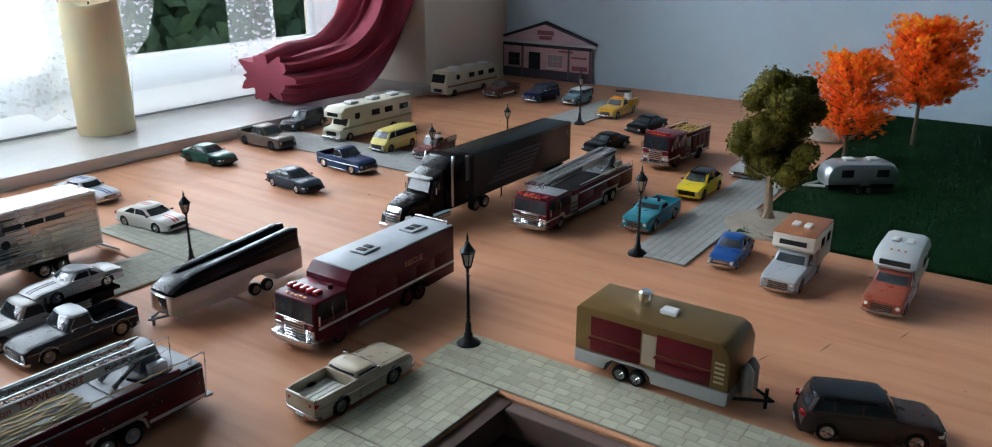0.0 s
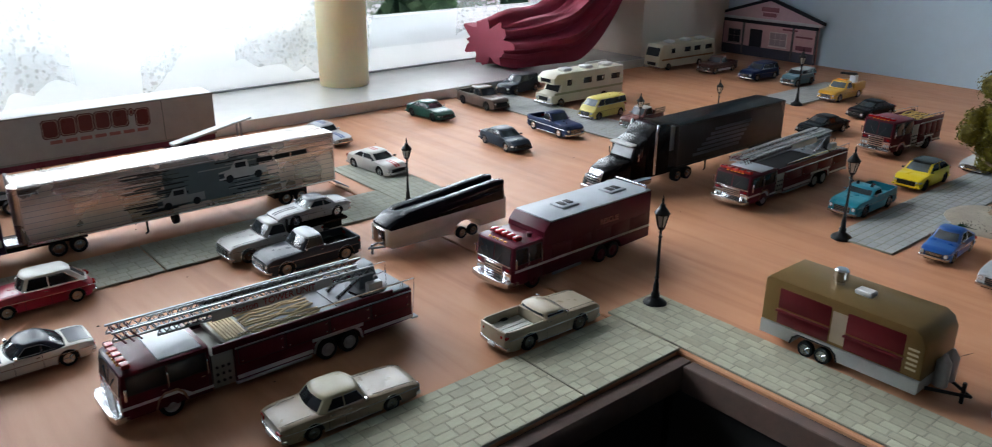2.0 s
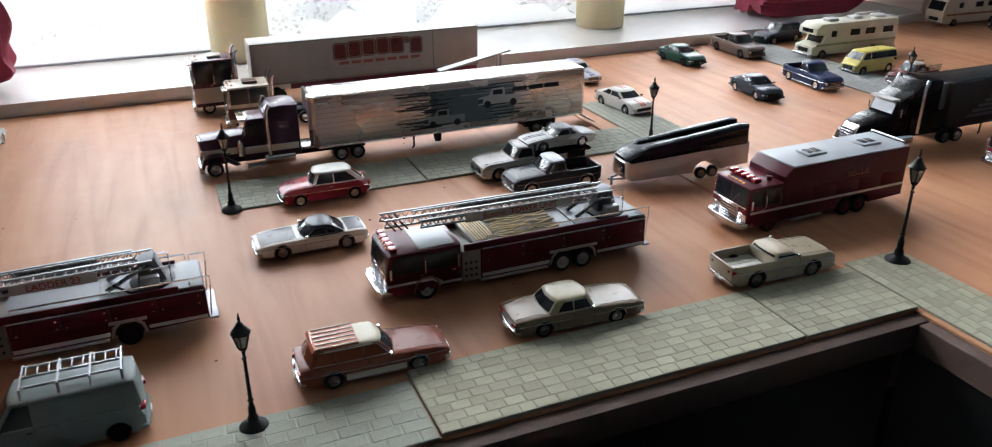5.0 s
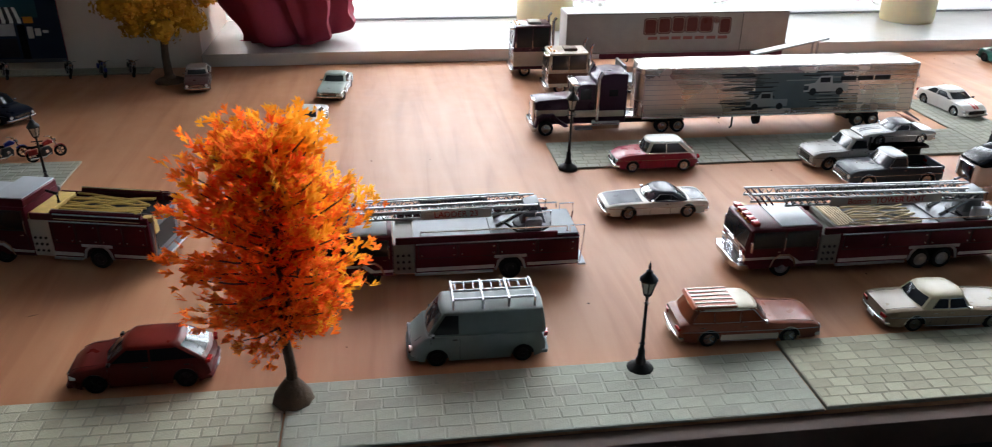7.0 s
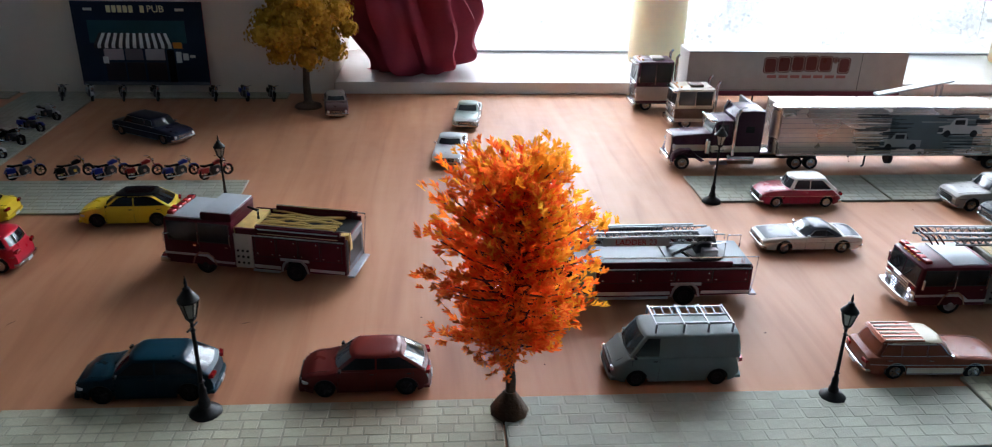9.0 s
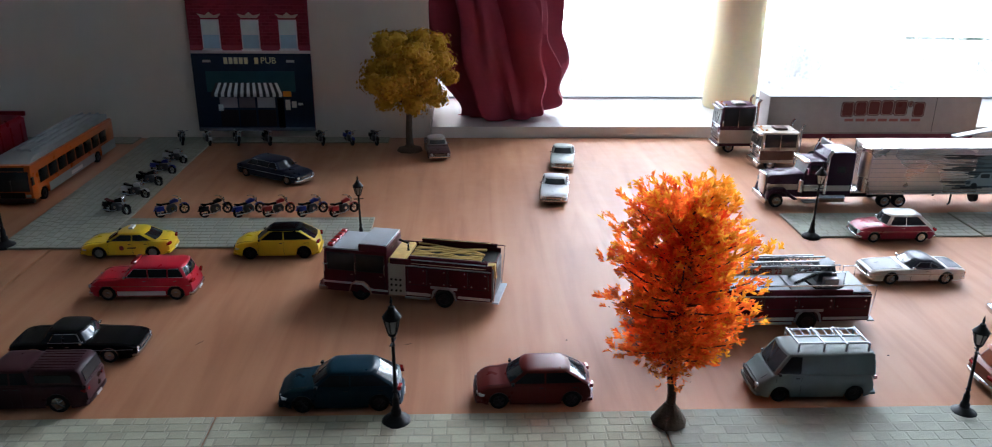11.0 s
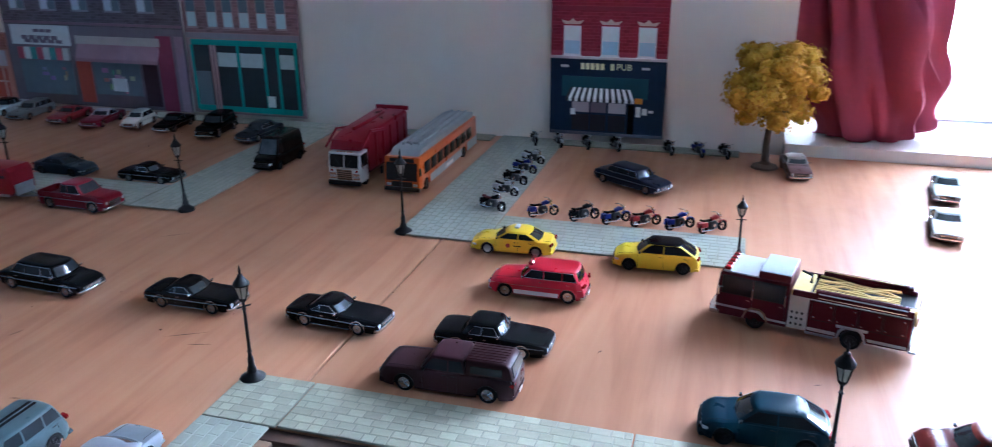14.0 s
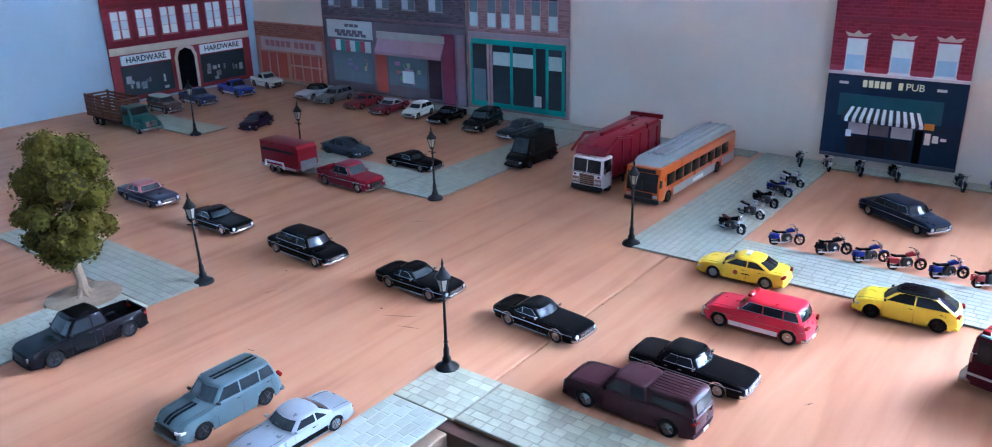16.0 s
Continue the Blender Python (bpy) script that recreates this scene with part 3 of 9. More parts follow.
    def ps(xx, z_, sg, o=0.0):
        lo, hi = xR(z_) + bow * 0.8, xF(z_) - bow
        t = (xx - (lo + hi) / 2) / max(1, (hi - lo) / 2)
        return (xx, sg * (half_w(z_) - 0.55 * t * t + o), z_)

    zl, zh = belt + 0.35, zt - 1.6
    lv = [zl + (zh - zl) * k / 3 for k in range(4)]

    def sheet(cols, rows, pt, flip):
        v_, f_ = [pt(c, r) for r in rows for c in cols], []
        m_ = len(cols)
        for j in range(len(rows) - 1):
            for i in range(m_ - 1):
                f4 = (j * m_ + i, j * m_ + i + 1, (j + 1) * m_ + i + 1, (j + 1) * m_ + i)
                f_.append(f4[::-1] if flip else f4)
        return v_, f_

    def fa(z_):
        return xF(z_) - bow - 1.5

    def rc(z_):
        return xR(z_) + bow * 0.8 + {"beetle": 4.0, "forties": 4.2, "sedan": 4.2, "classic": 4.6, "coupe": 3.6, "muscle": 4.4, "modern": 2.6}.get(kind, 1.2)

    cuts = {"coupe": [-8], "muscle": [-9], "sedan": [-5], "modern": [-6], "classic": [-5], "limo": [5, -12], "crossover": [-6], "suv": [-6, -21], "wagon": [-6, -21], "hatch": [-6], "pickup": [], "crew": [-2], "van": [11], "forties": [-6], "beetle": [-5]}[kind]
    if no_glass and kind != "van":
        cuts = []
    pillars = Shape()
    five = [-0.92, -0.46, 0, 0.46, 0.92]
    part("windshield", Shape().add(*sheet(five, lv, pf, False)), SCREEN, th, smooth=60)
    blank = kind == "van" and no_glass
    if not blank:
        part("rear_window", Shape().add(*sheet(five, lv, pr, True)), glass, th, smooth=60)
    else:
        pillars.add(*sheet(five, lv, lambda v, r: pr(v, r, 0.1), True))
    o = 0.22
    for sg in (1, -1):
        fl = sg < 0
        # corner posts
        for v0 in (0.92 * sg,):
            pillars.add(*sheet([0, 1, 2], [belt - 1] + lv + [zt - 0.9], lambda c, r: [pf(v0 * 0.97, r, o), pf(sg * 1.0, r, o * 0.6), ps(xF(r) - bow - 0.9 - (0.9 if c == 2 else 0), r, sg, o)][c] if c < 2 else ps(fa(r) + 0.1, r, sg, o), fl))
            pillars.add(*sheet([0, 1, 2], [belt - 1] + lv + [zt - 0.9], lambda c, r: [pr(v0 * 0.97, r, o), pr(sg * 1.0, r, o * 0.6)][c] if c < 2 else ps(rc(r) - 0.1, r, sg, o), not fl))
        marks = [(fa, None)] + [(None, c) for c in cuts] + [(rc, None)]
        for k in range(len(marks) - 1):
            def x0(z_, m_=marks[k]):
                return m_[0](z_) if m_[0] else m_[1] - 0.45

            def x1(z_, m_=marks[k + 1]):
                return m_[0](z_) if m_[0] else m_[1] + 0.45
            pane = Shape().add(*sheet([0, 1], lv, lambda c, r: ps(x0(r) if c == 0 else x1(r), r, sg, 0.0 if not (blank and k) else o), sg > 0))
            if blank and k:
                part("side_panel", pane, body_mat, th, smooth=60)
                continue
            pn = part("side_window", pane, glass, th, smooth=60)
            if trim:
                s = Shape().tube([ps(x0(zl), zl, sg, o + 0.1), ps(x0(zh), zh, sg, o + 0.1), ps(x1(zh), zh, sg, o + 0.1), ps(x1(zl), zl, sg, o + 0.1), ps(x0(zl), zl, sg, o + 0.1)], 0.24, 4)
                part("window_trim", s, CHROME, pn)
        for c in cuts:
            pillars.add(*sheet([c + 0.5, c - 0.5], lv, lambda a, r: ps(a, r, sg, o), sg > 0))
        for r0, r1 in ((belt - 1.2, zl + 0.02), (zh - 0.02, zt - 0.8)):
            pillars.add(*sheet([0, 0.5, 1], [r0, r1], lambda a, r: ps(fa(r) + (rc(r) - fa(r)) * a, r, sg, o), sg > 0))
    for fn, fl in ((pf, False), (pr, True)):
        pillars.add(*sheet(five, [belt - 1.0, zl], lambda v, r: fn(v, r, o), fl))
    part("cabin", pillars, roof_mat if kind in ("forties", "classic", "muscle", "sedan") else body_mat, th, smooth=40)
    rim_z = [(zt - 1.7, 0.0), (zt - 1.0, 0.06), (zt - 0.45, 0.35), (zt - 0.1, 1.1), (zt + 0.25, 3.2), (zt + 0.5, 7.0)]
    vs, fs = [], []
    loop = [("f", v) for v in (-1, -0.5, 0, 0.5, 1)] + [("s", 1, t) for t in (0.12, 0.5, 0.88)] + [("r", v) for v in (1, 0.5, 0, -0.5, -1)] + [("s", -1, t) for t in (0.88, 0.5, 0.12)]
    for z_, ins in rim_z:
        zc = min(z_, zt - 0.6)
        w = half_w(zc)
        f = 1 - ins / w
        cx = (xF(zc) + xR(zc)) / 2
        lf = 1 - ins / max(6, (xF(zc) - xR(zc)) / 2)
        for e in loop:
            if e[0] == "f":
                p = pf(e[1], zc, o + 0.05)
            elif e[0] == "r":
                p = pr(e[1], zc, o + 0.05)
            else:
                a, b = xF(zc) - bow, xR(zc) + bow * 0.8
                p = ps(a + (b - a) * e[2], zc, e[1], o + 0.05)
            vs.append((cx + (p[0] - cx) * lf, p[1] * f, z_))
    m = len(loop)
    for i in range(len(rim_z) - 1):
        for k in range(m):
            fs.append((i * m + k, i * m + (k + 1) % m, (i + 1) * m + (k + 1) % m, (i + 1) * m + k))
    fs.append(tuple(range((len(rim_z) - 1) * m, len(rim_z) * m)))
    part("roof", Shape().add(vs, fs), roof_mat, th, smooth=50)

    # ends
    bright = CHROME if trim else body_mat
    bw = hw * 0.95

    def bumper(xe, d):
        e = Shape().ext([(xe - d * 3.5, -bw), (xe - d * 0.4, -bw * 0.99), (xe + d * 0.6, -bw * 0.8), (xe + d * 1.1, -bw * 0.35), (xe + d * 1.1, bw * 0.35), (xe + d * 0.6, bw * 0.8), (xe - d * 0.4, bw * 0.99), (xe - d * 3.5, bw)], 4.3, 7.0 if trim else 6.4, 0.6, axis="z")
        return e
    fb = part("front_bumper", bumper(xf, 1), bright, th)
    part("rear_bumper", bumper(xr, -1), bright, th)
    part("plate", Shape().box(xr - 1.5, xr - 1.0, -3.2, 3.2, 4.7, 6.5), WHITE, th, smooth=0)
    g = part("grille", Shape().box(xf - 2.5, xf + 0.12, -hw * (0.52 if trim else 0.62), hw * (0.52 if trim else 0.62), 7.1 if trim else 4.6, nose - 1.0, 0.3), BLACK, th)
    for k in range(3 if trim else 2):
        zz = 7.7 + k * (nose - 9.2) / 2.4
        part("grille_bar", Shape().box(xf - 0.2, xf + 0.35, -hw * 0.5, hw * 0.5, zz, zz + 0.32), CHROME if trim else BLACK, g)
    for sg in (1, -1):
        yy = sg * hw * 0.74
        if lights == "round":
            h = part("headlight", Shape().lathe([(1.55, -1.5), (1.55, 0.2), (1.1, 0.55), (0.01, 0.7)], (xf - 0.5, yy, nose - 2.2), "x", 12), LENS_CLEAR, th)
            part("headlight_ring", Shape().lathe([(1.5, -0.3), (1.9, -0.3), (1.9, 0.25), (1.5, 0.3)], (xf - 0.4, yy, nose - 2.2), "x", 12, ring=True), CHROME, h)
        else:
            part("headlight", Shape().ext([(xf - 5.5, yy + sg * 3.2), (xf - 2.2, yy + sg * 2.6), (xf - 0.2, yy - sg * 2.2), (xf - 2.0, yy - sg * 2.4)], nose - 3.0, nose - 1.1, 0.35, axis="z"), LENS_CLEAR, th)
            part("lower_lamp", Shape().box(xf - 1.2, xf + 0.6, yy - 1.2, yy + 1.2, 4.9, 6.0, 0.3), BLACK, th)
        tz = deck - 5.2 if not soft else deck - 4.2
        part("tail_light", Shape().ext([(xr + 2.6, yy + sg * 2.8), (xr + 0.2, yy + sg * 2.0), (xr - 0.5, yy - sg * 2.6), (xr + 1.6, yy - sg * 2.6)], tz, tz + 2.3, 0.3, axis="z"), LENS_RED, th)
        mm = part("mirror", Shape().ext([(cowl - 4.6, sg * (hw * 0.93)), (cowl - 4.4, sg * (hw + 1.6)), (cowl - 3.0, sg * (hw + 1.4)), (cowl - 2.6, sg * (hw * 0.93))], belt + 0.1, belt + 1.7, 0.3, axis="z"), CHROME if trim else (BLACK if not metal else body_mat), th)
        if trim:
            zs = zb + (belt - zb) * 0.58
            s = Shape().tube([(v, sg * (wide(v) + 0.02), zs) for v in np.linspace(xr + 2.5, xf - 2.5, 9)], 0.26, 5)
            part("side_trim", s, CHROME, th)
            s = Shape().tube([(v, sg * (wide(v) * 0.975), zb + 0.5) for v in np.linspace(-wb / 2 + ra + 0.8, wb / 2 - ra - 0.8, 5)], 0.3, 5)
            part("sill_trim", s, CHROME, th)
        ends = [cowl - 2.4] + [c for c in cuts[:1]] + ([rb + 7] if kind in ("sedan", "modern", "suv", "crew", "crossover", "limo", "wagon", "classic") else [])
        if not cuts:
            ends.append(rb + 1.8)
        for xx in ends if near else ():
            w = wide(xx)
            z0 = max(bottom(xx), zb) + 0.6
            s = Shape().tube([(xx, sg * (w * 0.982), z0), (xx, sg * (w * 0.997), (z0 + belt) / 2), (xx, sg * (w * 0.972), belt - 1.4)], 0.13, 4)
            part("door_seam", s, BLACK, th)
        for xx in ends[1:] if near else ():
            part("door_handle", Shape().box(xx + 1.2, xx + 3.8, sg * wide(xx) * 0.985 - 0.3, sg * wide(xx) * 0.985 + 0.3, belt - 2.6, belt - 2.0, 0.2), CHROME if trim else BLACK, th)
        if near:
            s = Shape().tube([(v, sg * wide(v) * 0.76, crest(v, wide(v) * 0.76) + 0.02) for v in np.linspace(cowl + 2.5, xf - 3.5, 7)], 0.14, 4)
            part("bonnet_seam", s, BLACK, th)
            if not pick and rb - xr > 7:
                s = Shape().tube([(v, sg * wide(v) * 0.72, crest(v, wide(v) * 0.72) + 0.02) for v in np.linspace(rb - 1.5, xr + 1.5, 5)], 0.14, 4)
                part("boot_seam", s, BLACK, th)
            part("wiper", Shape().tube([pf(0.1 * sg + 0.25, zl + 0.2, 0.3), pf(0.1 * sg - 0.3, zl + 1.6, 0.3)], 0.18, 4), BLACK, th)
    if panel:
        pm = paint(panel)
        part("bonnet_panel", strip(Shape(), list(np.linspace(cowl + 3, xf - 3, 9)), -hw * 0.74, hw * 0.74, crest, 0.1, 7), pm, th)
        part("boot_panel", strip(Shape(), list(np.linspace(xr + 2, rb - 1, 6)), -hw * 0.7, hw * 0.7, crest, 0.1, 7), pm, th)
    if stripe:
        for yy in ((-3.0, -0.7), (0.7, 3.0)):
            part("racing_stripe", strip(Shape(), list(np.linspace(cowl + 3, xf - 1.5, 9)), yy[0], yy[1], crest, 0.16, 3), paint(stripe), th)
            part("racing_stripe", strip(Shape(), list(np.linspace(rt + 3, wt - 3, 5)), yy[0], yy[1], lambda a, b: zt + 0.5, 0.12, 3), paint(stripe), th)
    if pick:
        part("tailgate", Shape().box(xr - 0.25, xr + 1.4, -hw * 0.84, hw * 0.84, 7.2, deck - 0.2, 0.4), body_mat, th)
        part("bed_floor", Shape().box(xr + 1.5, rb - 1.1, -hw * 0.82, hw * 0.82, bedz, bedz + 0.4), paint(bed) if bed else body_mat, th)
        for k in range(6):
            yy = -hw * 0.75 + k * hw * 0.3
            part("bed_rib", Shape().box(xr + 2, rb - 1.5, yy - 0.4, yy + 0.4, bedz + 0.3, bedz + 0.8), paint(bed) if bed else body_mat, th)
    wheels(th, [(sx * wb / 2, sy * (hw - 2.3)) for sx in (1, -1) for sy in (1, -1)], wr, 3.9, style, rim)
    return th


BLK, NAVY = (0.012, 0.012, 0.014), (0.02, 0.03, 0.06)
DK = STEEL
# left arm of the table
car("pickup_truck", "crew", -0.917, -0.125, -91, BLK, "black dual-wheel model pickup beside the green tree", "pickup truck", trim=False, style="spoke", rim=BLACK)
car("station_wagon", "suv", -0.759, -0.121, -90, (0.075, 0.105, 0.115), "grey model SUV with black bonnet and roof stripes", "car", stripe=BLK, trim=False, style="spoke", rim=BLACK, lights="slim")
car("coupe", "coupe", -0.702, -0.113, -92, (0.3, 0.32, 0.35), "silver hatchback model coupe beside the paved strip", metal=0.4, trim=False, lights="slim", style="spoke", lower=BLK)
MAROON = (0.035, 0.013, 0.016)
d = car("pickup_truck", "crew", -0.553, 0.028, 180, MAROON, "dark maroon model pickup with a capped bed", "pickup truck", trim=False, style="spoke", size=(92, 31, 28, 57))
part("bed_cap", Shape().ext([(-45, 17.6), (-13, 17.6), (-13, 28.3), (-40, 28.3), (-43, 26)], -14.2, 14.2, 1.6, warp=taper(92, 0.0, roof=(17, 28, 0.1))), paint(MAROON), d)
for k in range(7):
    part("cap_rib", Shape().box(-39, -14, -9.6 + k * 3.2 - 0.35, -9.6 + k * 3.2 + 0.35, 28, 28.7, 0.2), paint(MAROON), d)
for sg in (1, -1):
    part("cap_window", Shape().box(-38, -17, sg * 13.7 - 0.4, sg * 13.7 + 0.25, 20, 25), GLASS, d)
part("cap_rear_window", Shape().slab([(-45.1, 11, 19.5), (-45.1, -11, 19.5), (-43.4, -10, 26), (-43.4, 10, 26)], 0.3), GLASS, d)
car("classic_sedan", "classic", -0.542, 0.084, 0, BLK, "black long classic model sedan with chrome bumpers", roof=BLK)
car("muscle_car", "muscle", -0.661, 0.087, -4, BLK, "black model muscle car with chrome wheels")
car("muscle_car", "muscle", -0.782, 0.086, 0, BLK, "black model muscle car behind the corner lamp")
car("limousine", "limo", -0.915, 0.082, -3, BLK, "black modern model limousine", size=(88, 31, 24.5, 58), lights="slim")
car("muscle_car", "muscle", -1.046, 0.082, 0, (0.012, 0.016, 0.02), "black model muscle car near the lamp")
car("convertible", "classic", -1.185, 0.089, 0, (0.02, 0.02, 0.04), "dark classic model convertible with a pale interior", roof=(0.35, 0.12, 0.12))
d = car("taxi", "modern", -0.573, 0.254, 182, (0.75, 0.5, 0.02), "yellow model taxi sedan beside the paved square", "taxi", trim=False, lights="slim", style="spoke", rim=STEEL)
part("taxi_sign", Shape().box(-5, -1, -4, 4, 22.9, 25, 0.5), WHITE, d)
for sg in (1, -1):
    part("door_badge", Shape().lathe([(0.01, -0.15), (2.1, -0.15), (2.1, 0.15), (0.01, 0.15)], (3, sg * 14.75, 10), "y", 12), BRICKRED, d, "dark red round door badge")
    part("caption_bar", Shape().box(-9, -2, sg * 14.75 - 0.12, sg * 14.75 + 0.12, 9.5, 10.5), BLACK, d, smooth=0)
car("taxi", "crossover", -0.448, 0.251, 182, (0.75, 0.52, 0.02), "yellow model taxi crossover with a black roof", "taxi", trim=False, roof=BLK, style="spoke", rim=BLACK, lights="slim")
d = car("fire_suv", "suv", -0.531, 0.175, 180, (0.5, 0.012, 0.03), "red model fire chief SUV with a white side stripe", "fire vehicle", size=(80, 31, 27, 52), lower=(0.7, 0.7, 0.7))
part("light_bar", Shape().box(4, 8, -8, 8, 27.3, 29.6, 0.6), LENS_RED, d)
car("limousine", "limo", -0.497, 0.464, -32, (0.015, 0.02, 0.04), "black stretched classic model limousine with chrome trim")
car("coupe", "coupe", -1.52, -0.05, 0, BLK, "small black model coupe by the side wall")
# parked in front of the card shops
car("off_roader", "suv", -1.585, 0.363, -2, (0.06, 0.025, 0.02), "brown and white model off-roader before the hardware shop", roof=(0.6, 0.58, 0.52), lower=(0.5, 0.5, 0.48), size=(72, 30, 27, 44))
car("pickup_truck", "pickup", -1.592, 0.429, -4, (0.03, 0.035, 0.09), "dark blue model pickup before the hardware shop", "pickup truck", lower=(0.5, 0.5, 0.5))
car("pickup_truck", "pickup", -1.600, 0.512, -5, (0.025, 0.05, 0.32), "bright blue model pickup with a covered bed", "pickup truck", bed=(0.025, 0.05, 0.32), lower=(0.5, 0.5, 0.5))
car("off_roader", "pickup", -1.613, 0.590, -6, (0.6, 0.57, 0.5), "cream model off-roader with an open bed", "pickup truck", size=(76, 30, 27, 46))
for k, (nm, kd, xx, yy, hd, col, rf, lb) in enumerate((
    ("convertible", "classic", -1.462, 0.575, -82, (0.6, 0.64, 0.66), BLK, "white model convertible with a black soft top"),
    ("station_wagon", "wagon", -1.405, 0.566, -82, (0.2, 0.21, 0.2), None, "grey model estate car parked by the shops"),
    ("coupe", "coupe", -1.331, 0.562, -84, (0.25, 0.02, 0.03), None, "red model coupe parked by the shops"),
    ("muscle_car", "muscle", -1.268, 0.556, -82, (0.16, 0.012, 0.025), (0.5, 0.5, 0.48), "maroon model muscle car with a white roof"),
    ("hatchback", "hatch", -1.207, 0.557, -82, (0.66, 0.64, 0.56), None, "cream white model hatchback"),
    ("coupe", "coupe", -1.149, 0.557, -84, BLK, None, "black model coupe parked by the shops"),
    ("suv", "suv", -1.074, 0.548, -83, BLK, None, "black model SUV parked by the shops"),
    ("sedan", "sedan", -1.005, 0.543, -95, (0.018, 0.024, 0.035), None, "dark grey model sedan parked by the shops"))):
    car(nm, kd, xx, yy, hd, col, lb, roof=rf, style="spoke" if k > 4 else "disc")
car("hatchback", "hatch", -1.362, 0.372, -72, (0.03, 0.012, 0.035), "dark purple model hatchback", trim=False, style="spoke")
car("pickup_truck", "crew", -1.035, 0.250, -2, (0.2, 0.008, 0.02), "dark red model crew-cab pickup towing a trailer", "pickup truck", style="spoke")
car("sedan", "modern", -1.138, 0.341, -2, (0.02, 0.03, 0.045), "dark blue model sedan on the pavement", trim=False, style="spoke", rim=BLACK, lights="slim")
car("muscle_car", "coupe", -1.022, 0.344, 0, BLK, "black model fastback coupe on the pavement")
# along the front strip
car("crossover", "crossover", -0.364, 0.024, 181, (0.004, 0.02, 0.032), "dark teal model crossover beside the front strip", trim=False, style="spoke", rim=BLACK, lights="slim")
car("crossover", "crossover", -0.251, 0.025, 181, (0.09, 0.012, 0.01), "copper brown model crossover beside the front strip", trim=False, roof=(0.11, 0.014, 0.01), style="spoke", rim=BLACK, lights="slim", scale=0.97)
d = car("van", "van", -0.082, 0.029, 180, (0.155, 0.185, 0.18), "pale grey unpainted model van with a ladder rack", "van", trim=False, rough=0.5, no_glass=True, style="disc", rim=BLACK)
s = Shape()
for yy in (-9, 0, 9):
    s.tube([(-30, yy, 38), (14, yy, 38)], 0.7)
for xx in (-30, -16, -2, 14):
    s.tube([(xx, -11, 33), (xx, -11, 38), (xx, 11, 38), (xx, 11, 33)], 0.7)
for xx in range(-28, 14, 5):
    s.tube([(xx, -9, 38.6), (xx, 0, 38.6)], 0.4)
part("ladder_rack", s, STEEL, d, "grey metal ladder rack")
d = car("wagon", "wagon", 0.066, 0.029, -2, (0.2, 0.06, 0.035), "brown model estate car with a striped orange rear roof", "car", roof=(0.55, 0.48, 0.36), lower=(0.6, 0.55, 0.45), size=(84, 30, 23.5, 47), style="spoke", glass=material("amber_glass", (0.2, 0.055, 0.025), 0.1, coat=0.3))
part("rear_roof", Shape().ext([(-33.5, 22.6), (-8, 23.3), (-8, 24.5), (-32, 24.2)], -11.4, 11.4, 0.5), paint((0.42, 0.11, 0.05)), d, "orange rear roof panel")
for k in range(6):
    part("roof_stripe", Shape().box(-31, -8.5, -10.4 + k * 4 - 0.5, -10.4 + k * 4 + 0.5, 24.2, 24.75), paint((0.55, 0.45, 0.36)), d)
car("sedan", "classic", 0.188, 0.030, -3, (0.22, 0.165, 0.11), "tan model sedan with a cream vinyl roof", roof=(0.36, 0.32, 0.22), size=(86, 30, 22, 48))
car("pickup_truck", "pickup", 0.335, 0.030, -2, (0.33, 0.275, 0.2), "cream model coupe pickup with an open bed", "pickup truck", size=(84, 30, 21.5, 45), bed=(0.6, 0.6, 0.55))
car("muscle_car", "muscle", 0.066, 0.191, 180, (0.6, 0.57, 0.52), "silver and black model muscle car with chrome wheels", roof=(0.03, 0.035, 0.05), panel=(0.03, 0.035, 0.05), style="spoke")
car("classic_car", "forties", 0.094, 0.278, 180, (0.26, 0.012, 0.03), "red nineteen-forties model sedan with a white roof", roof=(0.68, 0.66, 0.62))
# behind, middle
car("classic_car", "classic", -0.324, 0.557, -82, (0.06, 0.03, 0.03), "dark brown model car near the yellow tree", roof=(0.25, 0.22, 0.2), size=(72, 27, 21, 42))
car("coupe", "muscle", -0.177, 0.517, -98, (0.3, 0.36, 0.33), "pale green model coupe standing alone", size=(76, 28, 21, 43))
car("coupe", "coupe", -0.198, 0.403, -98, (0.55, 0.57, 0.58), "white model coupe with a dark windscreen")
car("muscle_car", "modern", 0.444, 0.400, -84, (0.5, 0.48, 0.45), "silver model coupe with red roof stripes", trim=False, style="spoke", stripe=(0.4, 0.05, 0.04), lights="slim")
car("police_car", "sedan", 0.458, 0.536, -84, (0.55, 0.57, 0.62), "white and blue model patrol sedan", stripe=(0.05, 0.1, 0.3), style="spoke")
car("sedan", "modern", 0.625, 0.556, -86, (0.012, 0.06, 0.045), "dark green model sedan near the window sill", trim=False, style="spoke", rim=BLACK, lights="slim")
car("pickup_truck", "crew", 0.722, 0.565, -92, (0.13, 0.1, 0.085), "brown model pickup with raised wheels", "pickup truck", trim=False, style="spoke", rim=BLACK)
car("suv", "suv", 0.824, 0.604, 188, (0.015, 0.02, 0.03), "black model SUV near the window sill", trim=False, style="spoke")
car("van", "van", 0.807, 0.417, 182, (0.6, 0.5, 0.13), "pale yellow model passenger van", "van", size=(72, 29, 29, 45))
car("pickup_truck", "pickup", 0.700, 0.397, -95, (0.02, 0.035, 0.09), "dark blue model pickup with chrome bumpers", "pickup truck")
car("sedan", "modern", 0.610, 0.387, -96, (0.025, 0.035, 0.05), "dark blue grey model sedan", trim=False, style="spoke", lights="slim")
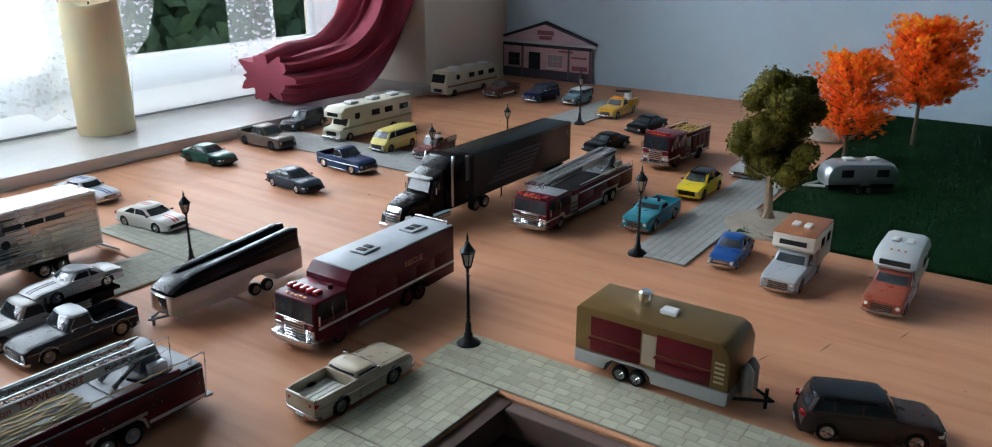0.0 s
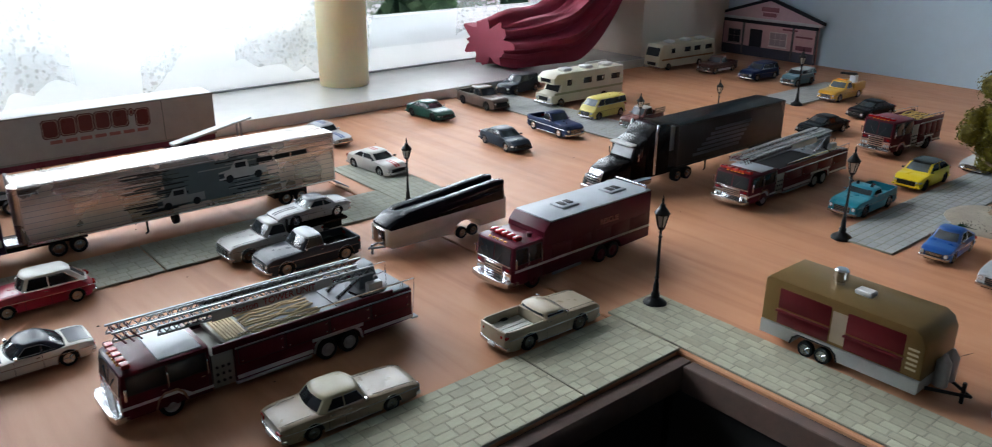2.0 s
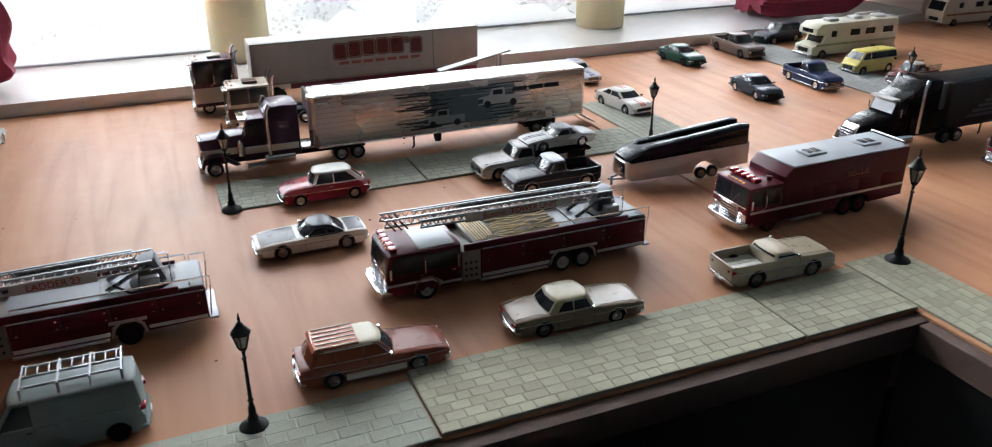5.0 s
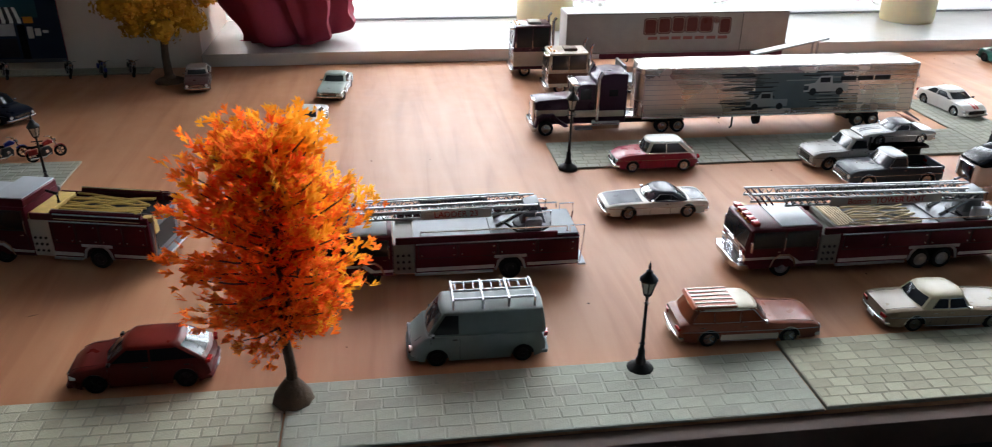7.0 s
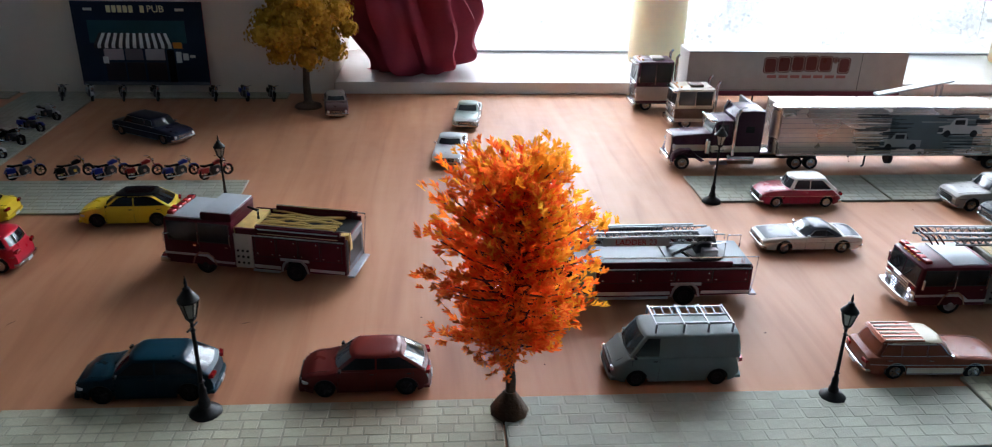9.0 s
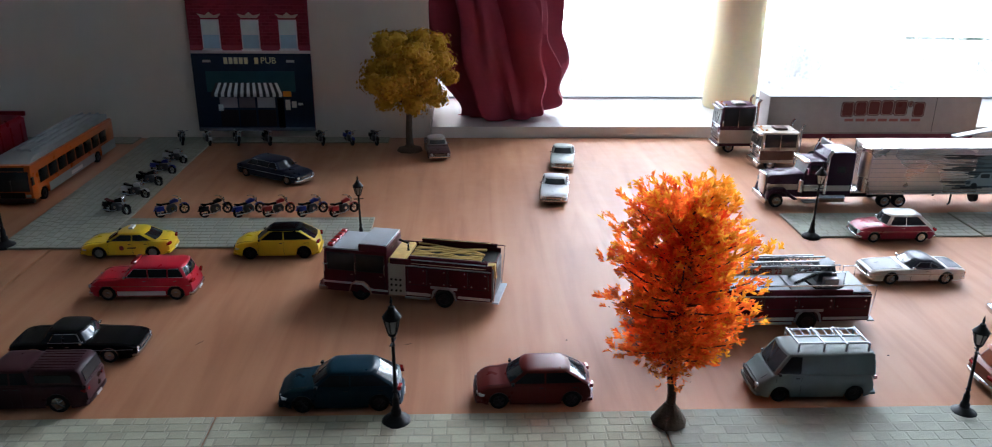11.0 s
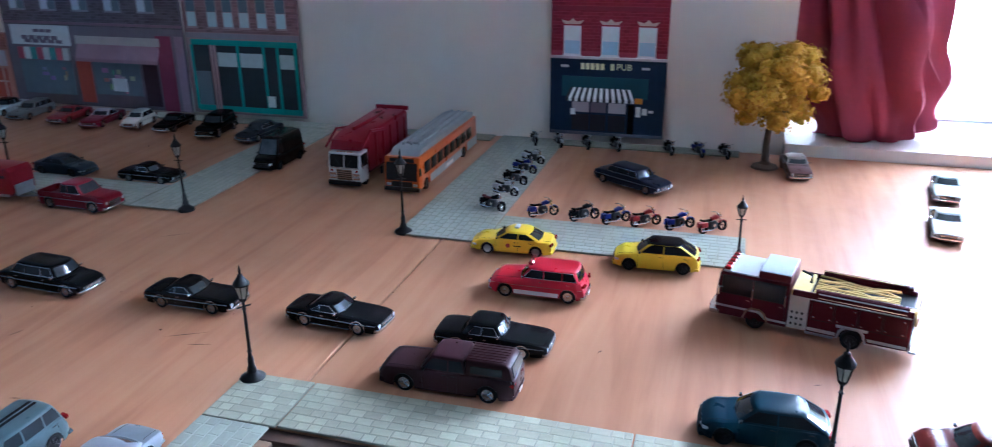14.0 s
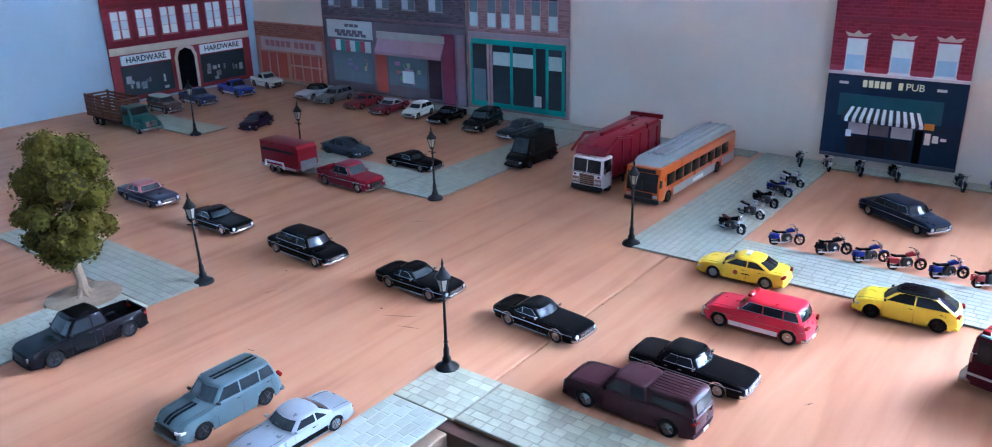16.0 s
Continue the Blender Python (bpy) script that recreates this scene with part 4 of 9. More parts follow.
car("pickup_truck", "pickup", 1.205, 0.521, 180, (0.08, 0.035, 0.03), "brown and white model pickup before the pink shop", "pickup truck", lower=(0.55, 0.53, 0.5))
car("suv", "suv", 1.205, 0.439, 176, (0.012, 0.02, 0.06), "dark blue model SUV before the pink shop")
car("off_roader", "suv", 1.213, 0.374, 178, (0.1, 0.17, 0.2), "pale blue and white model off-roader", roof=(0.5, 0.55, 0.55), size=(64, 28, 26, 40))
car("coupe", "modern", 1.094, 0.193, 172, BLK, "black model coupe parked behind the pumper", trim=False, style="spoke")
car("coupe", "modern", 0.962, 0.188, 172, (0.012, 0.015, 0.02), "black model sedan behind the fire engine", trim=False, style="spoke")
d = car("taxi", "crossover", 0.849, 0.016, 180, (0.75, 0.55, 0.02), "yellow model taxi crossover with a black bonnet roof", "taxi", trim=False, roof=BLK, style="spoke", rim=BLACK, lights="slim")
d = car("police_pickup", "pickup", 0.729, 0.016, 180, (0.02, 0.17, 0.22), "teal blue model tow pickup with roof beacons", "pickup truck", size=(82, 30, 24, 46))
for yy in (-7, 7):
    part("beacon", Shape().lathe([(1.6, 0), (1.6, 2), (0.8, 3), (0.01, 3.2)], (2, yy, 24), "z", 10), BLACK, d)
car("beetle", "beetle", 0.679, -0.081, 183, (0.012, 0.06, 0.22), "bright blue model beetle-shaped car on the grass edge")
car("sedan", "wagon", 0.96, -0.005, 178, (0.4, 0.4, 0.38), "white model estate behind the green tree")
car("suv", "suv", 0.468, -0.234, -68, (0.04, 0.025, 0.02), "dark brown model SUV beside the food trailer", trim=False, style="spoke", lights="slim", roof=BLK, size=(78, 31, 27, 47))
# ---- fire engines ----
FIRE = paint((0.07, 0.0045, 0.013), 0.34)
FIREW = paint((0.46, 0.45, 0.43))
CREAMPANEL = paint((0.42, 0.39, 0.33), 0.5)
GREYROOF = paint((0.42, 0.45, 0.48), 0.45)


DECKGREY = paint((0.13, 0.13, 0.14), 0.6)
DECKSILVER = paint((0.17, 0.18, 0.195), 0.45, 0.2)
PUMPGREY = paint((0.2, 0.19, 0.165), 0.5)
STRAW = material("straw_hose", (0.5, 0.4, 0.24), 0.75, vary=0.25, scale=200)


def mirror_arm(th, x, y, z):
    for sg in (1, -1):
        a = part("mirror", Shape().box(x - 0.7, x + 0.7, sg * y - 0.4, sg * y + 0.4, z - 3.5, z + 3.5, 0.3), CHROME, th)
        part("mirror_arm", Shape().tube([(x - 2, sg * (y - 2.5), z + 2), (x, sg * y, z + 2)], 0.3), CHROME, a)


def truck_cab(th, x0, x1, hw, z0, z1, mat, roofmat=None, flat=True, glass=None):
    """A tilt cab from x0 (rear) to x1 (front), with windscreen, side windows, grille, lamps and bumper."""
    glass = glass or GLASS
    lean = 1.5 if flat else 4
    part("cab", Shape().ext([(x0, z0), (x1, z0), (x1 + 0.3, z0 + (z1 - z0) * 0.5), (x1 - lean, z1 - 1), (x1 - lean - 2, z1), (x0, z1)], -hw, hw, 1.6), mat, th)
    if roofmat:
        part("cab_roof", Shape().box(x0 + 0.5, x1 - lean - 2, -hw + 1, hw - 1, z1 - 0.4, z1 + 0.8, 0.4), roofmat, th)
    h = z1 - z0
    zm = z0 + h * 0.52
    xa, xb = x1 + 0.3, x1 - lean
    for sg in (1, -1):
        a, b = (0.6, hw - 2.2) if sg > 0 else (-(hw - 2.2), -0.6)
        part("windscreen", Shape().slab([(xa, a, zm), (xa, b, zm), (xb + 0.2, b, z1 - 2.2), (xb + 0.2, a, z1 - 2.2)], 0.25), glass, th)
        n = 2 if x1 - x0 > 30 else 1
        w = (x1 - x0 - 7) / n
        for k in range(n):
            xs = x1 - 4 - k * (w + 1)
            sw = part("side_window", Shape().box(xs - w + 1, xs, sg * hw - 0.2, sg * hw + 0.24, zm + 0.5, z1 - 2.8, 0.2), glass, th)
            part("window_frame", Shape().box(xs - w + 0.4, xs + 0.6, sg * hw - 0.2, sg * hw + 0.14, zm - 0.1, z1 - 2.2, 0.1), BLACK, sw)
            part("door_seam", Shape().box(xs - w - 0.1, xs - w + 0.15, sg * hw - 0.2, sg * hw + 0.12, z0 + 2, z1 - 2), BLACK, th)
            part("grab_handle", Shape().tube([(xs - w + 0.2, sg * (hw + 0.2), zm - 2), (xs - w + 0.2, sg * (hw + 0.9), zm - 1), (xs - w + 0.2, sg * (hw + 0.9), zm + 6), (xs - w + 0.2, sg * (hw + 0.2), zm + 7)], 0.35, 5), CHROME, th)
            part("door_handle", Shape().box(xs - w + 2, xs - w + 4, sg * hw - 0.1, sg * hw + 0.5, zm - 3, zm - 2.3), CHROME, th)
        for k in (0, 1):
            y = sg * (hw - 3.2 - 3.6 * k)
            part("headlight", Shape().lathe([(1.5, -0.4), (1.5, 0.4), (0.01, 0.9)], (x1 + 0.2, y, z0 + h * 0.22), "x", 10), LENS_CLEAR, th)
    g = part("grille", Shape().box(x1 - 0.3, x1 + 0.6, -hw * 0.5, hw * 0.5, z0 + h * 0.1, z0 + h * 0.46, 0.3), CHROME, th)
    s = Shape()
    for k in range(5):
        z = z0 + h * (0.13 + 0.065 * k)
        s.box(x1 + 0.5, x1 + 0.8, -hw * 0.45, hw * 0.45, z, z + h * 0.03)
    part("grille_mesh", s, BLACK, g)
    part("screen_frame", Shape().box(x1 - 0.4, x1 + 0.5, -hw + 1.4, hw - 1.4, zm - 1.4, zm - 0.4, 0.2), CHROME, th)
    for sg in (1, -1):
        lb = part("lamp_bezel", Shape().box(x1 - 0.4, x1 + 0.45, sg * (hw - 5) - 4, sg * (hw - 5) + 4, z0 + h * 0.12, z0 + h * 0.34, 0.2), CHROME, th)
        part("marker_lamp", Shape().box(x1 - 0.2, x1 + 0.6, sg * (hw - 4) - 1.6, sg * (hw - 4) + 1.6, z0 + h * 0.38, z0 + h * 0.44, 0.1), LENS_RED, th)
        part("wiper", Shape().tube([(xa + 0.3, sg * 3, zm + 0.4), (xb + 1.2, sg * 9, zm + (z1 - zm) * 0.55)], 0.25, 4), BLACK, th)
    for k in range(5):
        part("roof_marker", Shape().box(x1 - lean - 3, x1 - lean - 1.6, -8.6 + k * 4 - 0.6, -8.6 + k * 4 + 1.4, z1 - 0.2, z1 + 0.9, 0.2), LENS_AMBER, th)
    mirror_arm(th, x1 - 2, hw + 2.5, z0 + h * 0.6)


LADDER = paint((0.36, 0.375, 0.39), 0.32, 0.3)


def ladder(th, x0, x1, z0, z1, w, mat, name="ladder", sections=2, rail=1.7, rungs=24):
    """Nested trussed ladder sections from (x0, z0) at the pivot to (x1, z1) at the tip."""
    for k in range(sections):
        ww, dz = w - 2.4 * k, 2.4 * k
        e = x1 if k == sections - 1 else x0 + (x1 - x0) * 0.86
        a0 = x0 + (0 if k == 0 else 10)

        def zat(v):
            return z0 + (z1 - z0) * (v - x0) / (x1 - x0) + dz
        rails, web = Shape(), Shape()
        for sg in (1, -1):
            for h, hh, half in ((0, 1.2, 0.5), (4.8, 0.9, 0.75)):
                prof = [(a0, zat(a0) + h), (e, zat(e) + h), (e, zat(e) + h + hh), (a0, zat(a0) + h + hh)]
                rails.ext(prof, sg * ww - half, sg * ww + half, 0.15)
            for i in range(rungs):
                p = a0 + (e - a0) * i / rungs
                q = a0 + (e - a0) * (i + 0.5) / rungs
                r = a0 + (e - a0) * (i + 1) / rungs
                web.tube([(p, sg * ww, zat(p) + 1), (q, sg * ww, zat(q) + 5), (r, sg * ww, zat(r) + 1)], 0.36, 4)
        for i in range(rungs):
            p = a0 + (e - a0) * (i + 0.5) / rungs
            web.tube([(p, -ww, zat(p) + 0.8), (p, ww, zat(p) + 0.8)], 0.5, 5)
        ld = part(name, rails, LADDER, th, "silver ladder side rails")
        part("lattice", web, ENGINE if k == 0 else STEEL, ld)


def hoses(th, x0, x1, hw, z, n=9, mat=None):
    rng_ = random.Random(int(x0 * 7 + n))
    for k in range(n):
        y = -hw + 2 * hw * k / (n - 1)
        s = Shape().tube([(x0 + (x1 - x0) * i / 6, y + rng_.uniform(-1.6, 1.6), z + rng_.uniform(0, 1.6)) for i in range(7)], 0.8, 5)
        part("hose", s, mat or GOLDHOSE, th, "folded pale yellow hose")


def fire_truck(name, x, y, heading, label, L, hw, xw, tandem, cab, zc, zb, ladder_on=None, grey_roof=False, text=None, hose=True, silver_deck=False, scale=1.0):
    th = thing(name, pose(x, y, 0, 0, 0, heading), label, "fire engine", "model fire engines")
    th.scale = (scale,) * 3
    xf, xr = L / 2, -L / 2
    c0 = xf - 5 - cab
    truck_cab(th, c0, xf - 5, hw, 6, zc, FIRE, GREYROOF if grey_roof else None)
    part("front_bumper", Shape().ext([(xf - 8, -hw), (xf - 1, -hw), (xf + 1, -hw * 0.6), (xf + 1, hw * 0.6), (xf - 1, hw), (xf - 8, hw)], 6, 10, 0.6, axis="z"), CHROME, th)
    part("chassis", Shape().box(xr + 4, xf - 8, -hw + 6, hw - 6, 5, 12), CHASSIS, th)
    # pump panel and compartments
    pw = 13
    part("pump_panel", Shape().box(c0 - pw, c0 - 0.4, -hw + 0.4, hw - 0.4, 7, zb - 1, 0.4), CREAMPANEL if grey_roof else PUMPGREY, th)
    if grey_roof:
        part("raised_roof", Shape().box(c0, c0 + cab * 0.44, -hw + 0.8, hw - 0.8, zc - 0.5, zc + 5, 0.8), FIRE, th)
        part("roof_plate", Shape().box(c0 + 0.6, c0 + cab * 0.44 - 0.6, -hw + 1.6, hw - 1.6, zc + 4.8, zc + 5.6, 0.3), GREYROOF, th)
        part("hose_bin", Shape().box(c0 - pw + 0.5, c0 - 1, -hw + 1, hw - 1, zb - 1.2, zb + 3, 0.5), GOLDHOSE, th, "yellow hose bed behind the cab")
        part("deck_gun", Shape().tube([(c0 - pw + 2, 0, zb + 2), (c0 - pw + 2, 0, zb + 9), (c0 - pw + 9, 0, zb + 11)], [1.4, 1.2, 0.8], 7), BLACK, th)
    s = Shape()
    for sg in (1, -1):
        for i in range(3):
            for j in range(3):
                s.lathe([(0.9, -0.5), (0.9, 0.5), (0.01, 0.8)], (c0 - 3 - i * 3.4, sg * (hw - 0.3), 11 + j * 4.4), "y", 8)
    part("gauges", s, BLACK, th)
    axles = tandem
    prof = [(xr, 8), (xr, zb), (c0 - pw - 0.4, zb), (c0 - pw - 0.4, 7)]
    ra = 8.0
    lo, hi = min(axles) - ra, max(axles) + ra
    prof2 = [(c0 - pw - 0.4, 7), (hi, 7), (hi - 1.5, 12), (hi - 4.5, 14.6), (lo + 4.5, 14.6), (lo + 1.5, 12), (lo, 7), (xr, 8), (xr, zb), (c0 - pw - 0.4, zb)]
    part("body", Shape().ext(prof2, -hw, hw, 0.9), FIRE, th)
    for sg in (1, -1):
        s = Shape().ext([(hi + 0.6, 7), (hi - 1.2, 12.4), (hi - 4.2, 15.2), (lo + 4.2, 15.2), (lo + 1.2, 12.4), (lo - 0.6, 7), (lo - 1.8, 7), (lo - 0.4, 13.2), (lo + 3.6, 16.8), (hi - 3.6, 16.8), (hi + 0.4, 13.2), (hi + 1.8, 7)], sg * hw - 0.3, sg * hw + 0.4)
        part("wheel_fender", s, STEEL, th)
        sb = Shape().box(hi + 2, c0 - pw - 1, sg * hw - 0.2, sg * hw + 0.25, 8.4, 10.8)
        part("side_stripe", sb, FIREW, th)
        sc = Shape().ext([(c0, 9), (c0 + cab * 0.3, 9), (c0 + cab * 0.4, 13), (xf - 5, 13), (xf - 5, 14.6), (c0 + cab * 0.36, 14.6), (c0 + cab * 0.25, 10.6), (c0, 10.6)], sg * hw - 0.1, sg * hw + 0.25)
        part("cab_stripe", sc, FIREW, th)
        xs = c0 - pw - 2
        n = 4
        w = (xs - xr - 2) / n
        for k in range(n):
            a = xs - (k + 1) * w + 0.7
            d = part("locker_door", Shape().box(a, a + w - 1.4, sg * hw - 0.1, sg * hw + 0.4, 17.4, zb - 2.2, 0.25), FIRE, th)
            part("door_gap", Shape().box(a - 0.35, a + w - 1.05, sg * hw - 0.1, sg * hw + 0.2, 17.05, zb - 1.85), BLACK, d, smooth=0)
            for kx, kz in ((a + 1.8, 19.4), (a + w - 3.2, 19.4), (a + 1.8, zb - 4)):
                part("door_knob", Shape().lathe([(0.55, 0), (0.55, 0.6 * sg), (0.01, 0.9 * sg)], (kx, sg * (hw + 0.4), kz), "y", 7), CHROME, d)
        part("fender_panel", Shape().box(lo - 2, hi + 2, sg * hw - 0.2, sg * hw + 0.28, 15, 17.2, 0.1), LADDER, th)
        part("running_board", Shape().box(hi + 3, c0 - pw, sg * (hw - 0.6) - 1.4, sg * (hw - 0.6) + 1.4, 5.6, 7.2, 0.3), LADDER, th)
        part("upper_trim", Shape().box(xr + 1, c0 - pw - 1, sg * hw - 0.2, sg * hw + 0.3, zb - 1.6, zb - 0.7), LADDER, th)
        part("grab_rail", Shape().tube([(xs, sg * (hw + 0.9), zb - 0.8), (xr + 3, sg * (hw + 0.9), zb - 0.8)], 0.4, 5), CHROME, th)
        part("front_fender", Shape().ext([(xw + 8, 7), (xw + 6, 12.5), (xw + 3, 15), (xw - 3, 15), (xw - 6, 12.5), (xw - 8, 7), (xw - 9.2, 7), (xw - 7, 13.4), (xw - 3.4, 16.4), (xw + 3.4, 16.4), (xw + 7, 13.4), (xw + 9.2, 7)], sg * hw - 0.4, sg * hw + 0.5), CHROME, th)
    part("tail_step", Shape().box(xr - 5, xr, -hw + 1, hw - 1, 6.5, 8, 0.3), STEEL, th)
    for sg in (1, -1):
        s = Shape().tube([(xr - 1, sg * (hw - 2), 8), (xr - 3, sg * (hw - 2), zb), (xr - 3, sg * (hw - 2), zb + 6), (xr + 6, sg * (hw - 2), zb + 6), (xr + 6, sg * (hw - 2), zb)], 0.45, 5)
        part("rear_handrail", s, CHROME, th)
    s = Shape()
    for k in range(5):
        s.box(c0 + cab - 8, c0 + cab - 3.5, -hw + 2 + k * (2 * hw - 4) / 5, -hw + 1 + (k + 1) * (2 * hw - 4) / 5, zc + 0.6, zc + 3, 0.4)
    part("light_bar", s, LENS_RED, th)
    part("deck", Shape().box(xr + 1, c0 - pw, -hw + 2, hw - 2, zb, zb + 0.7), DECKSILVER if silver_deck else CHASSIS, th)
    for sg in (1, -1):
        part("deck_side", Shape().box(xr + 14 if ladder_on else xr, c0 - 2, sg * (hw - 1) - 0.8, sg * (hw - 1) + 0.8, zb - 1, zb + 3.5, 0.3), FIRE, th)
        part("deck_rail", Shape().tube([(xr + 8, sg * (hw - 1), zb + 3), (xr + 8, sg * (hw - 1), zb + 6.4), (c0 - pw - 4, sg * (hw - 1), zb + 6.4), (c0 - pw - 4, sg * (hw - 1), zb + 3)], 0.5, 5), CHROME, th)
        part("rear_stripe", Shape().box(xr + 1, lo - 2.4, sg * hw - 0.2, sg * hw + 0.25, 9, 11), FIREW, th)
    if grey_roof:
        part("rear_panel", Shape().box(xr - 0.7, xr + 0.2, -hw + 2, hw - 2, 9, zb - 1, 0.2), DECKSILVER, th)
        part("rear_recess", Shape().box(xr - 0.9, xr, -hw + 6, hw - 6, 13, zb - 6), BLACK, th, smooth=0)
        part("hose_fall", Shape().ext([(xr + 6, zb + 2), (xr - 1.4, zb + 3), (xr - 2.4, zb - 8), (xr - 1.2, zb - 8), (xr - 0.6, zb - 0.5), (xr + 6, zb)], hw - 9, hw - 4, 0.5), GOLDHOSE, th)
        for sy in (1, -1):
            part("side_ladder", Shape().tube([(xr + 4, sy * (hw + 1.4), zb + 1.6), (c0 - pw - 6, sy * (hw + 1.4), zb + 1.6), (c0 - pw - 6, sy * (hw + 1.4), zb + 4.4), (xr + 4, sy * (hw + 1.4), zb + 4.4)], 0.6, 5), CHROME, th)
            part("suction_hose", Shape().tube([(xr + 3, sy * (hw - 0.2), zb + 4.6), (c0 - pw - 4, sy * (hw - 0.2), zb + 4.6)], 1.7, 8), FIRE, th)
    if hose:
        hoses(th, xr + (62 if ladder_on else 10), c0 - pw - (14 if ladder_on else 2), hw - 4, zb + 1.4, mat=STRAW if ladder_on else None)
        if ladder_on:
            part("crosslay_bin", Shape().box(c0 - pw - 13, c0 - pw + 4, -hw + 0.6, hw - 0.6, zb - 0.5, zb + 3.2, 0.4), PUMPGREY, th, "grey metal hose bin")
            for k in range(7):
                part("hose", Shape().tube([(c0 - pw - 10.4 + 1.9 * k, -hw + 4, zb + 3), (c0 - pw - 10 + 1.9 * k, 0, zb + 3.8), (c0 - pw - 10.4 + 1.9 * k, hw - 4, zb + 3)], 0.95, 5), STRAW, th)
    if ladder_on:
        xp, xt, zp, zt = ladder_on
        part("turntable", Shape().lathe([(hw - 6, zb), (hw - 6, zb + 2.5), (hw - 9, zb + 3.5), (4, zb + 4)], (xp - 4, 0, 0), "z", 20), DECKGREY, th)
        part("turret", Shape().ext([(xp - 12, zb + 3), (xp + 4, zb + 3), (xp + 2, zp + 4), (xp - 7, zp + 6)], -6, 6, 0.8), DECKSILVER, th)
        part("rear_deck_plate", Shape().box(xr + 1, xp + 24, -hw + 0.8, hw - 0.8, zb + 0.7, zb + 1.7, 0.3), DECKSILVER, th)
        for sy in (1, -1):
            part("lift_ram", Shape().tube([(xp + 20, sy * 6.5, zb + 2.5), (xp - 2, sy * 6.5, zp + 2)], [1.5, 0.9], 8), CHROME, th)
            part("turntable_rail", Shape().tube([(xp - 14, sy * 9, zb + 2), (xp - 14, sy * 9, zb + 13), (xp - 4, sy * 11, zb + 13), (xp - 4, sy * 11, zb + 2)], 0.45, 5), CHROME, th)
        part("control_hose", Shape().tube([(xp + 16, hw - 5, zb + 9), (xp + 8, hw - 3, zb + 3.5), (xp - 6, hw - 3, zb + 2.6), (xp - 12, hw - 6, zb + 4)], 0.8, 6), BLACK, th)
        part("cab_roof_plate", Shape().box(c0 + 3, c0 + cab * 0.55, -hw + 2.5, hw - 2.5, zc - 0.3, zc + 0.7, 0.3), GREYROOF, th)
        part("control_box", Shape().box(xp - 8, xp + 2, hw - 9, hw - 4, zb + 1, zb + 10, 0.6), STEEL, th)
        ladder(th, xp - 6, xt, zp, zt, 8, STEEL, rungs=26)
        sg = pose((xp + (xt - xp) * 0.36) * MM, 9.4 * MM, ((zp + zt) / 2 + 2.5) * MM, 90, 0, 180)
        for side_ in (1, -1):
            a, b = xp + (xt - xp) * 0.16, xp + (xt - xp) * (0.66 if len(text or "") > 12 else 0.46)
            pl = part("ladder_sign", Shape().box(a, b, side_ * 9.0 - 0.3, side_ * 9.0 + 0.3, (zp + zt) / 2 - 0.2, (zp + zt) / 2 + 5.6, 0.2), paint((0.4, 0.385, 0.36), 0.5), th)
            if text:
                lettering(text, 5.4, paint((0.3, 0.03, 0.03)), pl, pose((a + b) / 2 * MM, side_ * 9.35 * MM, ((zp + zt) / 2 + 2.6) * MM, 90, 0, 0 if side_ < 0 else 180), bold=0.05)
        s = Shape()
        for k in range(3):
            s.tube([(xt - 14 + 4 * k, -8, zt + 1), (xt - 10 + 4 * k, -8, zt + 6), (xt - 10 + 4 * k, 8, zt + 6), (xt - 14 + 4 * k, 8, zt + 1)], 0.5, 5)
        part("ladder_tip", s, FIRE, th)
    wheels(th, [(a, sg * (hw - 2.6)) for a in [xw] + list(axles) for sg in (1, -1)], 6.8, 5, "truck", STEEL if len(axles) > 1 else BLACK)
    return th


fire_truck("ladder_fire_engine", 0.180, 0.105, 180, "dark red model tower ladder fire engine with yellow hose", 186, 19, 63, (-31, -46), 48, 34, 29, ladder_on=(-66, 84, 42, 44), text="Boston  TOWER UNIT", silver_deck=True)
fire_truck("ladder_fire_engine", -0.093, 0.121, 180, "red model ladder fire engine with a silver ladder deck", 166, 18.5, 46, (-40,), 46, 33, 28, ladder_on=(-52, 92, 40, 38), text="LADDER 23", hose=False, silver_deck=True)
fire_truck("fire_engine", -0.333, 0.168, 167, "dark red model pumper fire engine with a grey cab roof", 133, 18.5, 33, (-31,), 50, 40, 33, grey_roof=True)
fire_truck("ladder_fire_engine", 0.722, 0.097, 180, "dark red model fire engine with a silver trussed ladder", 180, 19, 60, (-30, -46), 44, 33, 28, ladder_on=(-64, 84, 44, 40), text=None, hose=False)
fire_truck("fire_engine", 0.960, 0.092, 175, "dark red model pumper fire engine near the paving", 110, 18, 28, (-28,), 42, 41, 34)


